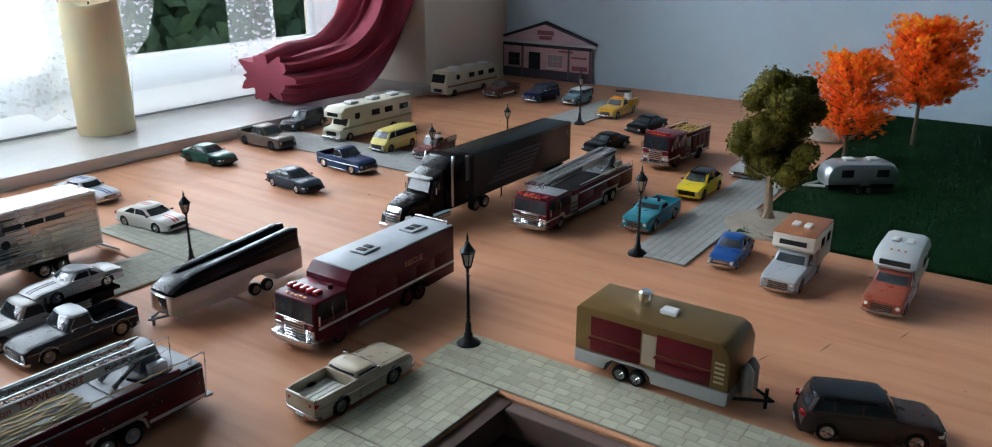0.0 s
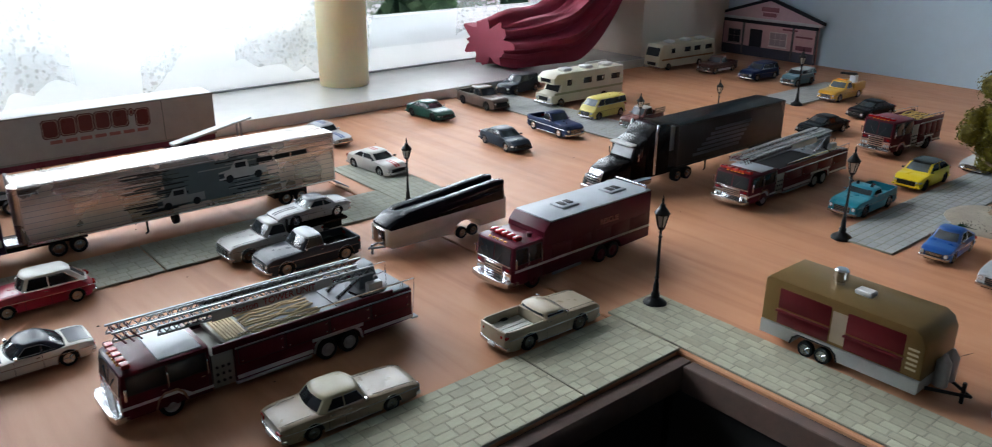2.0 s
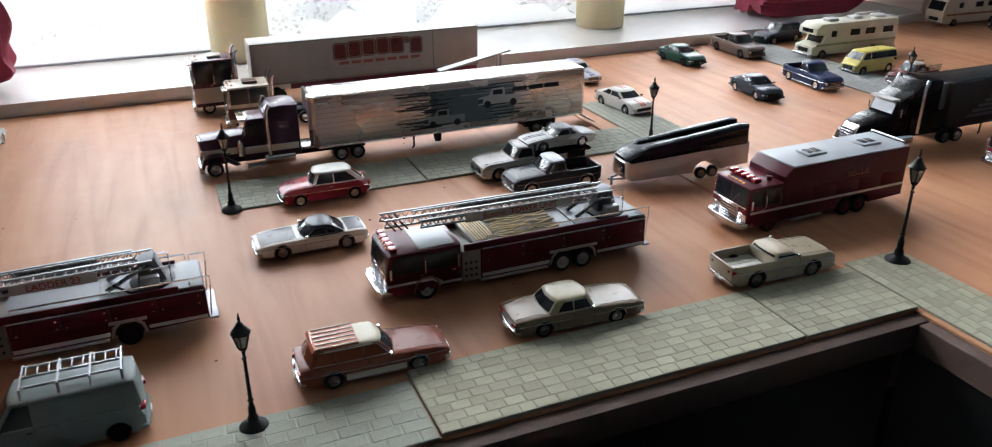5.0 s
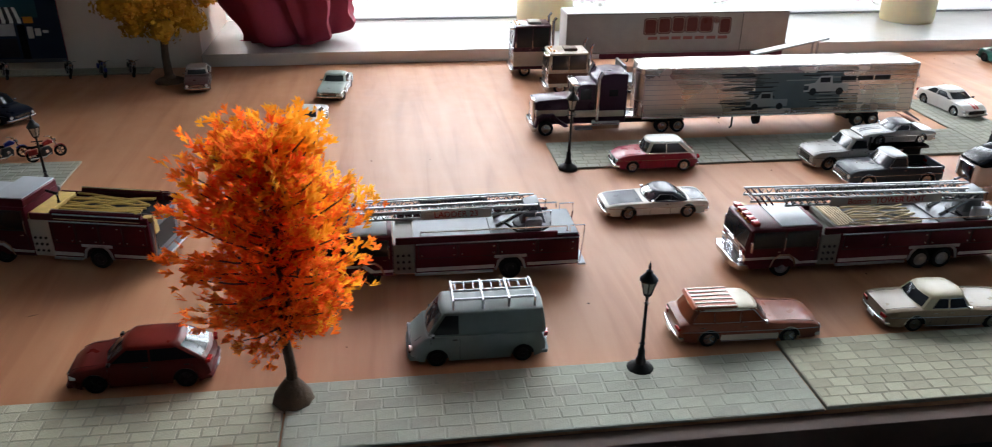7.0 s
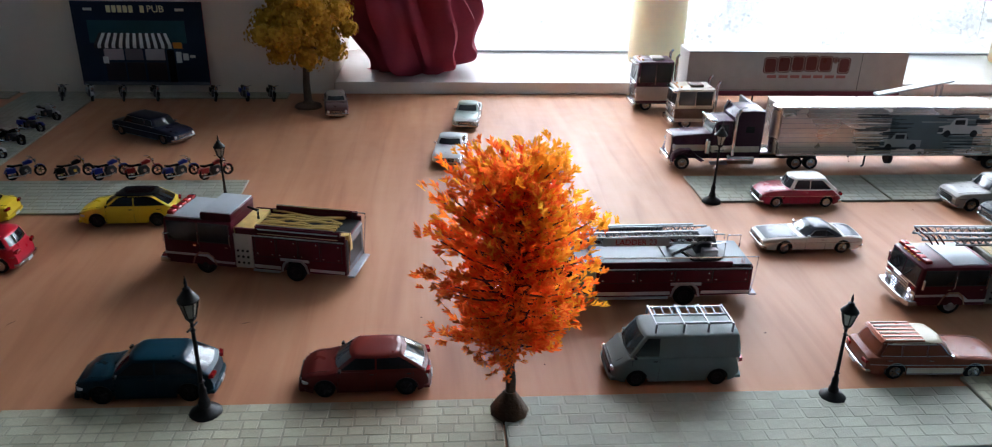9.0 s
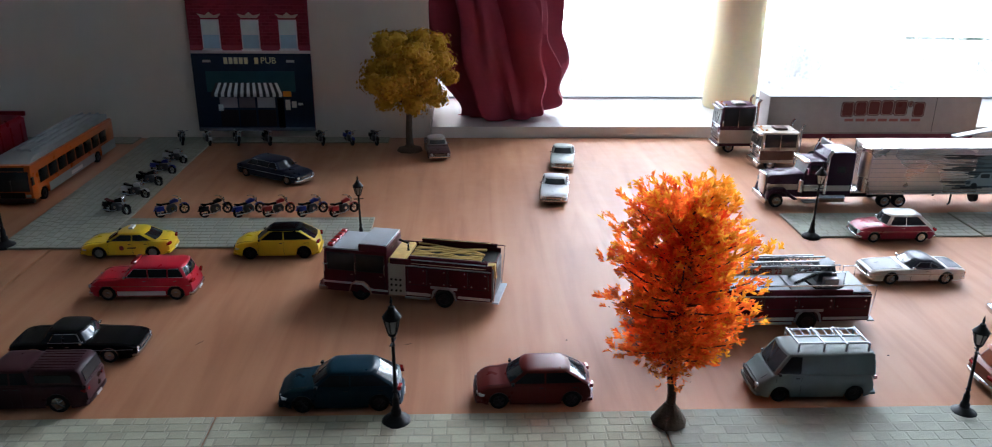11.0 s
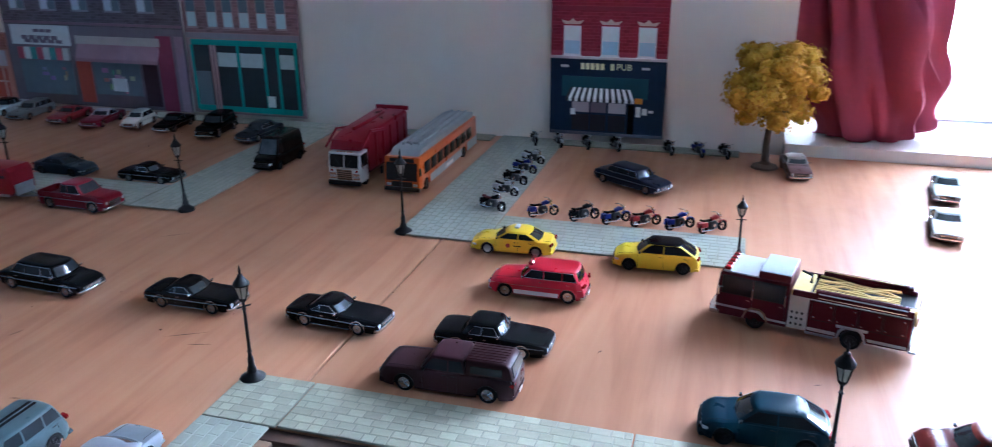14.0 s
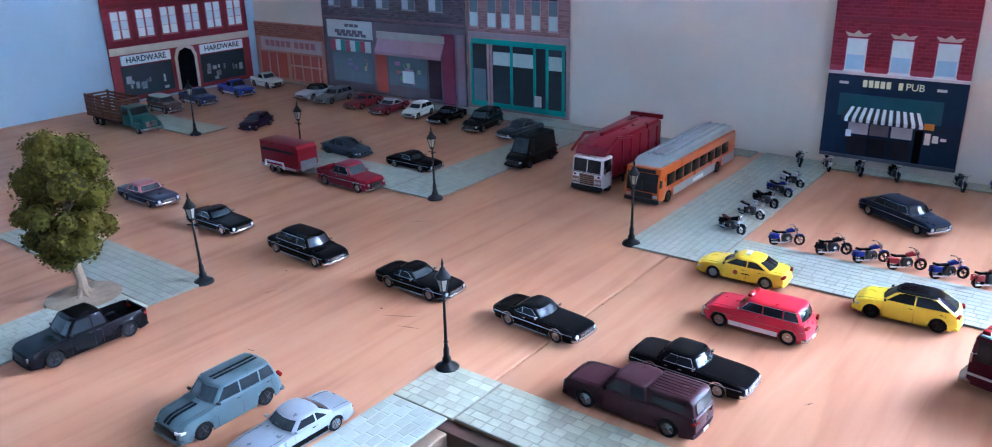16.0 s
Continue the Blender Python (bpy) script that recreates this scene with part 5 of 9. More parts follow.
def rescue_truck():
    th = thing("rescue_truck", pose(0.427, 0.102, 0, 0, 0, 181), "dark red model rescue truck with a pale grey roof", "fire engine", "model fire engines")
    hw = 19.5
    truck_cab(th, 42, 73, hw, 6, 37, FIRE)
    part("front_bumper", Shape().ext([(66, -hw), (77, -hw), (79, -10), (79, 10), (77, hw), (66, hw)], 6, 10.5, 0.6, axis="z"), CHROME, th)
    part("chassis", Shape().box(-72, 66, -12, 12, 5, 12), CHASSIS, th)
    prof = [(42, 7), (-12, 7), (-13.5, 12), (-17, 15), (-39, 15), (-42.5, 12), (-44, 7), (-78, 8), (-78, 47), (36, 47), (42, 41)]
    part("box_body", Shape().ext(prof, -hw, hw, 0.9), FIRE, th)
    rf = part("roof", Shape().box(-77.5, 35, -hw + 0.6, hw - 0.6, 46.6, 48, 0.5), GREYROOF, th)
    for xx in (-52, 2):
        hch = part("roof_hatch", Shape().box(xx - 9, xx + 9, -7, 7, 47.6, 49.6, 0.6), GREYROOF, th)
        s = Shape()
        for k in (0, 1):
            s.box(xx - 6 + 7 * k, xx - 1 + 7 * k, -4, 4, 49.4, 50, 0.2)
        part("hatch_panel", s, BLACK, hch)
    part("rear_rail", Shape().tube([(-75, -16, 48), (-75, -16, 50.5), (-75, 16, 50.5), (-75, 16, 48)], 0.7, 5), CHROME, th)
    for sg in (1, -1):
        part("side_stripe", Shape().box(-78, 70, sg * hw - 0.2, sg * hw + 0.25, 16.8, 18.6), FIREW, th)
        part("side_step", Shape().box(2, 32, sg * hw - 1, sg * hw + 0.5, 5, 7.2, 0.3), STEEL, th)
        lettering("RESCUE", 6, paint((0.35, 0.12, 0.1)), th, pose(-0.028, sg * 0.0197, 0.034, 90, 0, 0 if sg < 0 else 180), bold=0.05)
        for k in range(5):
            a = -74 + k * 22
            part("locker_door", Shape().box(a, a + 20.5, sg * hw - 0.1, sg * hw + 0.3, 19.6, 29, 0.2), FIRE, th)
    s = Shape()
    for k in range(5):
        s.box(58, 64, -15 + k * 6, -10.5 + k * 6, 37.4, 40.5, 0.6)
    part("light_bar", s, LENS_RED, th)
    part("horn", Shape().lathe([(2, 0), (2, 3), (0.01, 3.6)], (48, 10, 37), "z", 10), FIRE, th)
    wheels(th, [(a, sg * (hw - 2.6)) for a in (51, -21, -35) for sg in (1, -1)], 6.8, 5, "truck", FIRE)


rescue_truck()

# ---- lorries and trailers ----
def box_trailer(th, x0, x1, hw, z0, z1, side_mat, roof_mat, edge=None, name="box"):
    b = part(name, Shape().box(x0, x1, -hw, hw, z0, z1, 0.7), side_mat, th)
    part("roof", Shape().box(x0 + 0.6, x1 - 0.6, -hw + 0.6, hw - 0.6, z1 - 0.3, z1 + 0.5, 0.3), roof_mat, b)
    for sg in (1, -1):
        part("lower_rail", Shape().box(x0, x1, sg * hw - 0.4, sg * hw + 0.4, z0 - 1, z0 + 1.2, 0.2), edge or STEEL, b)
        part("upper_rail", Shape().box(x0, x1, sg * hw - 0.3, sg * hw + 0.3, z1 - 1.4, z1, 0.2), edge or STEEL, b)
    return b


def underframe(th, xs, hw, rim=None, leg=None, r=6.4):
    part("bogie", Shape().box(min(xs) - 9, max(xs) + 9, -hw + 7, hw - 7, 6, 13.5), CHASSIS, th)
    wheels(th, [(a, sg * (hw - 3)) for a in xs for sg in (1, -1)], r, 6, "truck", rim)
    if leg is not None:
        for sg in (1, -1):
            part("landing_leg", Shape().tube([(leg, sg * (hw - 5), 14), (leg, sg * (hw - 5), 3), (leg + 2, sg * (hw - 5), 1.5)], 0.9, 6), BLACK, th)


SILVER = material("brushed_trailer", (0.58, 0.52, 0.48), 0.27, 0.75, vary=0.12, scale=30)


def silver_semi():
    # conventional tractor
    th = thing("tractor_unit", pose(0.075, 0.376, 0, 0, 0, 180), "dark purple and cream long-nose model tractor unit", "truck", "model lorries")
    hw, pur, crm = 18, paint((0.045, 0.02, 0.04)), paint((0.5, 0.46, 0.38))
    part("bonnet", Shape().ext([(30, 9), (66, 9), (67, 30), (64, 32), (30, 34)], -12, 12, 1.6), pur, th)
    part("bonnet_band", Shape().box(30, 66, -12.3, 12.3, 17, 23, 0.4), crm, th)
    g = part("grille", Shape().box(66, 68, -9, 9, 11, 32, 0.5), CHROME, th)
    part("front_bumper", Shape().box(66, 70, -18, 18, 4.5, 10.5, 0.8), CHROME, th)
    for sg in (1, -1):
        part("front_fender", Shape().ext([(68, 9), (66, 17), (60, 20), (50, 20), (44, 14), (36, 9), (40, 8), (47, 12.5), (52, 17), (60, 17), (64, 14), (66, 8)], sg * 15 - 3.5, sg * 15 + 3.5, 0.7), pur, th)
        part("headlight", Shape().lathe([(2.3, -1), (2.3, 0.8), (0.01, 1.6)], (66, sg * 14, 22), "x", 12), LENS_CLEAR, th)
        part("exhaust_stack", Shape().tube([(10, sg * 16.5, 14), (10, sg * 16.5, 52), (7, sg * 16.5, 58)], 1.7, 10), CHROME, th)
        part("fuel_tank", Shape().lathe([(0.01, -13), (5, -13), (5, 13), (0.01, 13)], (2, sg * 13.5, 9.5), "x", 14), CHROME, th)
        part("step", Shape().box(14, 30, sg * 15 - 3, sg * 15 + 3, 5, 7, 0.3), STEEL, th)
        part("air_cleaner", Shape().lathe([(0.01, 16), (3, 16), (3, 28), (0.01, 30)], (34, sg * 14.5, 0), "z", 12), CHROME, th)
    part("cab", Shape().ext([(12, 10), (31, 10), (31, 32), (27, 46), (24, 47), (12, 47)], -15, 15, 1.2), pur, th)
    part("cab_band", Shape().box(-15, 30.8, -17.3, 17.3, 17, 23, 0.5), crm, th)
    part("windscreen", Shape().slab([(31.1, -13, 33.4), (31.1, 13, 33.4), (27.6, 13, 44.6), (27.6, -13, 44.6)], 0.3), GLASS, th)
    for sg in (1, -1):
        part("side_window", Shape().box(16, 26, sg * 15 - 0.2, sg * 15 + 0.2, 33, 43, 0.2), GLASS, th)
        part("sleeper_window", Shape().box(-8, 0, sg * 17 - 0.2, sg * 17 + 0.2, 36, 42, 0.2), GLASS, th)
    part("sleeper", Shape().ext([(-17, 11), (11.5, 11), (11.5, 50), (6, 56), (-4, 57), (-17, 56)], -17, 17, 1.6), pur, th)
    part("visor", Shape().box(27, 33, -14.5, 14.5, 45, 47.5, 0.4), CHROME, th)
    part("frame_rail", Shape().box(-76, 30, -8, 8, 8, 13), CHASSIS, th)
    part("deck_plate", Shape().box(-40, -18, -12, 12, 13, 15.4, 0.3), CHROME, th)
    mirror_arm(th, 30, 19, 38)
    wheels(th, [(57, sg * 15) for sg in (1, -1)], 6.8, 5, "truck")
    wheels(th, [(a, sg * 15) for a in (-52, -67) for sg in (1, -1)], 6.6, 7, "truck")
    # trailer
    tr = thing("box_trailer", pose(0.238, 0.376, 0, 0, 0, 180), "silver model box trailer with a printed side panel", "trailer", "model lorries")
    b = box_trailer(tr, -132, 132, 19.5, 15, 61, SILVER, SILVER, CHROME)
    part("rounded_nose", Shape().lathe([(0.01, 15.5), (10, 15.5), (10, 60), (0.01, 60.6)], (127, 9, 0), "z", 14), SILVER, b)
    rg = random.Random(11)
    cols = [paint(c, 0.5) for c in ((0.05, 0.07, 0.085), (0.11, 0.145, 0.16), (0.02, 0.025, 0.03), (0.26, 0.29, 0.3), (0.45, 0.47, 0.48))]
    for sg in (1, -1):
        part("print_panel", Shape().box(-58, 26, sg * 19.5 - 0.1, sg * 19.5 + 0.1, 21, 54), cols[1], b, smooth=0)
        for k in range(64):  # streaked edges of the print
            z = 20 + 35 * k / 64
            a = rg.uniform(-84, -40) if k % 2 else rg.uniform(4, 30)
            w = rg.uniform(16, 42)
            part("print_streak", Shape().box(a, min(a + w, 60), sg * 19.5 - 0.1, sg * 19.5 + 0.12 + 0.01 * (k % 9), z, z + rg.uniform(0.4, 1.3)), cols[(k * 7) % 4 if k % 3 else 2], b, smooth=0)
        for xx, zz, sc, cm in ((12, 23, 1.05, 3), (-44, 36, 1.15, 4)):  # printed lorry outlines
            a, c = sorted((sg * 19.5, sg * 19.85))
            s = Shape().ext([(xx - 18 * sc, zz), (xx + 20 * sc, zz), (xx + 20 * sc, zz + 6 * sc), (xx + 11 * sc, zz + 7.4 * sc), (xx + 7 * sc, zz + 13 * sc), (xx - 3 * sc, zz + 13 * sc), (xx - 4 * sc, zz + 6.4 * sc), (xx - 18 * sc, zz + 6.4 * sc)], a, c)
            pl = part("printed_lorry", s, cols[cm], b, smooth=0)
            part("printed_window", Shape().box(xx - 1.5 * sc, xx + 7 * sc, sg * 19.75 - 0.2, sg * 19.75 + 0.2, zz + 7.6 * sc, zz + 11.6 * sc), cols[2], pl, smooth=0)
            for dx in (-11, 12):
                part("printed_wheel", Shape().lathe([(0.01, -0.2), (3.1 * sc, -0.2), (3.1 * sc, 0.2), (0.01, 0.2)], (xx + dx * sc, sg * 19.8, zz), "y", 12), cols[2], pl, smooth=0)
            part("printed_grille", Shape().box(xx + 16 * sc, xx + 20 * sc, sg * 19.75 - 0.2, sg * 19.75 + 0.2, zz + 1.5, zz + 5 * sc), cols[0], pl, smooth=0)
        for k in range(9):
            z = 18 + k * 4.6
            part("side_rib", Shape().box(-131, 131, sg * 19.5 - 0.1, sg * 19.5 + 0.06, z, z + 0.5), STEEL, b)
        for k in range(3):
            part("sign_panel", Shape().box(-105 + k * 17, -90 + k * 17, sg * 19.5 - 0.1, sg * 19.5 + 0.35, 46, 50), cols[2], b)
    part("rear_frame", Shape().box(-133.2, -131.6, -19.5, 19.5, 15, 61, 0.4), CHROME, b)
    part("spare_wheel", Shape().lathe([(2, -2), (6, -2), (6, 2), (2, 2)], (18, 12, 10), "x", 14), RUBBER, tr)
    part("tail_lift", Shape().ext([(-132, 14), (-150, 3), (-150, 1.5), (-132, 12)], -14, 14, 0.3), STEEL, tr)
    underframe(tr, (-82, -97), 19, leg=42)


silver_semi()


def cabover(x, y, heading, label, c1, c2, H, back=60, z0=8):
    th = thing("tractor_unit", pose(x, y, 0, 0, 0, heading), label, "truck", "model lorries")
    hw = 18
    top, band = paint(c1), paint(c2)
    truck_cab(th, -20, 22, hw, z0, H, top)
    part("cab_band", Shape().box(-19.5, 22.2, -hw - 0.2, hw + 0.2, z0 + 4, z0 + (H - z0) * 0.42, 0.5), band, th)
    part("sun_visor", Shape().box(20, 25, -hw + 2, hw - 2, H - 4, H - 2, 0.3), CHROME, th)
    part("front_bumper", Shape().box(21, 25, -hw, hw, 4, z0 + 1.5, 0.6), CHROME, th)
    for sg in (1, -1):
        part("exhaust_stack", Shape().tube([(-23, sg * 14, 12), (-23, sg * 14, H + 4), (-26, sg * 14, H + 8)], 1.5, 8), CHROME, th)
        part("roof_marker", Shape().box(14, 16, sg * 9 - 1, sg * 9 + 1, H - 0.2, H + 1.4, 0.2), LENS_AMBER, th)
    part("frame_rail", Shape().box(-back - 14, 18, -8, 8, 7, 12), CHASSIS, th)
    part("air_conditioner", Shape().box(-10, 4, -8, 8, H - 0.2, H + 2.6, 0.6), band, th)
    wheels(th, [(9, sg * 15) for sg in (1, -1)], 6.6, 5, "truck")
    wheels(th, [(a, sg * 15) for a in (-back + 7, -back - 7) for sg in (1, -1)], 6.4, 7, "truck")


cabover(0.040, 0.575, 180, "purple and cream model cab-over tractor unit", (0.06, 0.02, 0.035), (0.48, 0.44, 0.4), 57)
cabover(0.066, 0.503, 180, "brown and cream model cab-over tractor unit", (0.42, 0.36, 0.28), (0.10, 0.05, 0.035), 44)
tr = thing("box_trailer", pose(0.2125, 0.592, 0, 0, 0, 180), "cream model box trailer with red side lettering", "trailer", "model lorries")
b = box_trailer(tr, -132, 132, 19, 21, 66, paint((0.38, 0.33, 0.3), 0.4), WHITE, paint((0.25, 0.22, 0.2)))
for sg in (1, -1):
    part("lower_skirt", Shape().box(-130, 92, sg * 18.6 - 0.4, sg * 18.6 + 0.4, 14, 21, 0.2), paint((0.16, 0.03, 0.05)), b)
    part("door_seam", Shape().box(-76, -75.5, sg * 19 - 0.1, sg * 19 + 0.15, 22, 65), BLACK, b)
    wl = (14, 14, 14, 14, 15, 4, 13)
    gap, a = 2.4, 41
    for k, w in enumerate(wl):  # the maker's mark as plain blocks
        lift = 2.2 * math.sin(math.pi * k / 6)
        zb0, zt0 = (42 + lift, 59 + lift) if k != 5 else (53 + lift, 59 + lift)
        for dx, mt, th0, gr in ((0, paint((0.1, 0.025, 0.02)), 0.15, 1.1), (0, paint((0.42, 0.3, 0.24)), 0.22, 0.1), (0, paint((0.13, 0.028, 0.022)), 0.3, -0.4)):
            x1_, x0_ = (a + gr, a - w - gr) if sg > 0 else (-0 + a + gr, a - w - gr)
            part("mark_block", Shape().ext(chamfer([(x0_, zb0 - gr), (x1_, zb0 - gr), (x1_, zt0 + gr), (x0_, zt0 + gr)], 2.2), sg * 19 - th0, sg * 19 + th0), mt, b, smooth=0)
        a -= w + gap
    for k in range(7):
        part("caption_bar", Shape().box(36 - k * 14 - 11, 36 - k * 14, sg * 19 - 0.1, sg * 19 + 0.2, 35.5, 39), paint((0.3, 0.1, 0.08)), b, smooth=0)
underframe(tr, (-88, -103), 19, leg=48)
tr = thing("flatbed_trailer", pose(0.235, 0.487, 0, 0, 0, 180), "grey model flatbed trailer with a raised ramp", "trailer", "model lorries")
part("deck", Shape().box(-130, 115, -18, 18, 13, 17, 0.4), STEEL, tr)
part("headboard", Shape().box(112, 115, -17, 17, 16, 34, 0.4), STEEL, tr)
for sg in (1, -1):
    part("ramp_post", Shape().tube([(-100, sg * 5, 16), (-100, sg * 5, 51.6)], 1.2, 6), STEEL, tr)
part("ramp", Shape().ext([(-30, 40), (-112, 56), (-112, 54), (-30, 38)], -6, 6, 0.3), paint((0.4, 0.42, 0.43)), tr)
underframe(tr, (-85, -100), 18, leg=50)


def black_semi():
    th = thing("tractor_unit", pose(0.612, 0.195, 0, 0, 0, 178), "black aerodynamic model tractor unit with chrome stacks", "truck", "model lorries")
    bk = paint(BLK)
    part("bonnet", Shape().ext([(16, 9), (52, 8), (53, 18), (48, 26), (34, 31), (16, 34)], -15, 15, 3.0, warp=taper(106, 0.25)), bk, th)
    g = part("grille", Shape().ext([(50, 9), (54.5, 9), (53.6, 19), (49, 26)], -9, 9, 0.8), CHROME, th)
    s = Shape()
    for k in range(5):
        s.box(52.5, 54.8, -8, 8, 10.5 + 2.6 * k, 11.4 + 2.6 * k)
    part("grille_mesh", s, BLACK, g)
    part("front_bumper", Shape().box(48, 54, -18, 18, 3.5, 9, 1), CHROME, th)
    for sg in (1, -1):
        part("headlight", Shape().box(44, 50, sg * 14 - 2, sg * 14 + 2, 15, 19, 0.8), LENS_CLEAR, th)
        part("front_fender", Shape().ext([(52, 8), (49, 16), (42, 19.5), (34, 19), (27, 12), (24, 8)], sg * 14 - 4, sg * 14 + 4, 1.2), bk, th)
        part("exhaust_stack", Shape().tube([(-12, sg * 17, 14), (-12, sg * 17, 56), (-15, sg * 17, 63)], 1.8, 10), CHROME, th)
        part("fuel_tank", Shape().lathe([(0.01, -12), (5, -12), (5, 12), (0.01, 12)], (4, sg * 13.5, 9), "x", 14), CHROME, th)
        part("side_window", Shape().box(4, 14, sg * 15.8 - 0.2, sg * 15.8 + 0.2, 34, 44, 0.2), GLASS, th)
    part("cab", Shape().ext([(-2, 10), (18, 10), (18, 33), (12, 47), (-2, 52)], -15.8, 15.8, 1.6), bk, th)
    part("windscreen", Shape().slab([(18.2, -13, 34.5), (18.2, 13, 34.5), (12.9, 12, 46), (12.9, -12, 46)], 0.3), CLEAR, th)
    part("visor", Shape().box(12, 20, -14, 14, 46, 48, 0.5), WHITE, th)
    part("sleeper", Shape().ext([(-34, 11), (-2.4, 11), (-2.4, 52), (-10, 60), (-22, 63), (-34, 62)], -17, 17, 2), bk, th)
    part("frame_rail", Shape().box(-74, 20, -8, 8, 8, 13), CHASSIS, th)
    mirror_arm(th, 14, 19.5, 36)
    wheels(th, [(36, sg * 15) for sg in (1, -1)], 6.8, 5, "truck")
    wheels(th, [(a, sg * 15) for a in (-48, -63) for sg in (1, -1)], 6.6, 7, "truck")
    tr = thing("box_trailer", pose(0.752, 0.195, 0, 0, 0, 180), "black model box trailer with a faded printed side", "trailer", "model lorries")
    b = box_trailer(tr, -95, 95, 19, 15, 58, paint((0.05, 0.042, 0.04), 0.22), paint((0.012, 0.016, 0.02), 0.3), BLACK)
    part("cooling_unit", Shape().box(95, 101, -14, 14, 32, 57, 0.8), STEEL, b)
    for sg in (1, -1):
        for k in range(6):
            part("print_streak", Shape().box(-10 - 4 * k, 70 - 7 * k, sg * 19 - 0.1, sg * 19 + 0.15, 22 + 4.4 * k, 25 + 4.4 * k), paint((0.09, 0.09, 0.11), 0.3), b)
    underframe(tr, (-62, -77), 19, leg=40)


black_semi()


def hauler():
    """White and black enclosed car hauler with two roof fins."""
    th = thing("enclosed_trailer", pose(0.385, 0.206, 0, 0, 0, 179), "white and black model enclosed trailer with roof fins", "trailer", "model trailers")
    w = taper(124, 0.22)
    part("body", Shape().ext([(-60, 6), (-30, 6), (-28, 12), (-22, 15), (-10, 15), (-4, 12), (-2, 6), (56, 6), (60, 9), (60, 23), (-60, 26)], -16, 16, 2, warp=w), paint((0.6, 0.54, 0.48)), th)
    part("canopy", Shape().ext([(-60, 22), (60, 19), (59.5, 25), (48, 31), (-58, 38)], -16.1, 16.1, 4.5, warp=w), paint((0.012, 0.016, 0.025), 0.2), th)
    for sg in (1, -1):
        part("roof_fin", Shape().ext([(-58, 36), (52, 27), (40, 33.5), (-50, 42), (-58, 41)], sg * 8.5 - 4.6, sg * 8.5 + 4.6, 2.4), paint((0.012, 0.016, 0.025), 0.2), th)
    part("front_panel", Shape().box(58, 60.6, -9, 9, 8, 22, 0.6), CHROME, th)
    part("drawbar", Shape().tube([(58, -6, 7), (70, 0, 6.5), (58, 6, 7)], 1.0, 6), STEEL, th)
    part("jockey_wheel", Shape().tube([(67, 0, 9), (67, 0, 1)], 1.1, 6), STEEL, th)
    wheels(th, [(a, sg * 13.5) for a in (-10.5, -22) for sg in (1, -1)], 5.0, 4, "disc")


hauler()
# flatbed tow truck with a racing coupe, and a patrol pickup
d = car("tow_truck", "pickup", 0.262, 0.268, 181, (0.36, 0.35, 0.33), "white model tow truck with a black flat bed", "truck", size=(84, 31, 27.5, 54))
part("flat_deck", Shape().box(-64, -8, -16, 16, 17, 19.5, 0.4), paint(BLK), d)
part("deck_frame", Shape().box(-62, -10, -9, 9, 9, 17), CHASSIS, d)
part("headache_rack", Shape().box(-9, -7.5, -15, 15, 19, 29, 0.3), BLACK, d)
wheels(d, [(-44, sg * 13) for sg in (1, -1)], 6.0, 4, "disc")
car("racing_car", "coupe", 0.297, 0.268, 181, (0.34, 0.34, 0.34), "white model racing coupe with dark side marks on a flatbed", roof=(0.05, 0.05, 0.06), stripe=(0.05, 0.05, 0.06), style="spoke", z=0.0193, scale=0.9)
car("pickup_truck", "pickup", 0.272, 0.226, 180, (0.035, 0.04, 0.05), "black and white model pickup with an open bed", "pickup truck", bed=BLK, roof=(0.45, 0.47, 0.5))


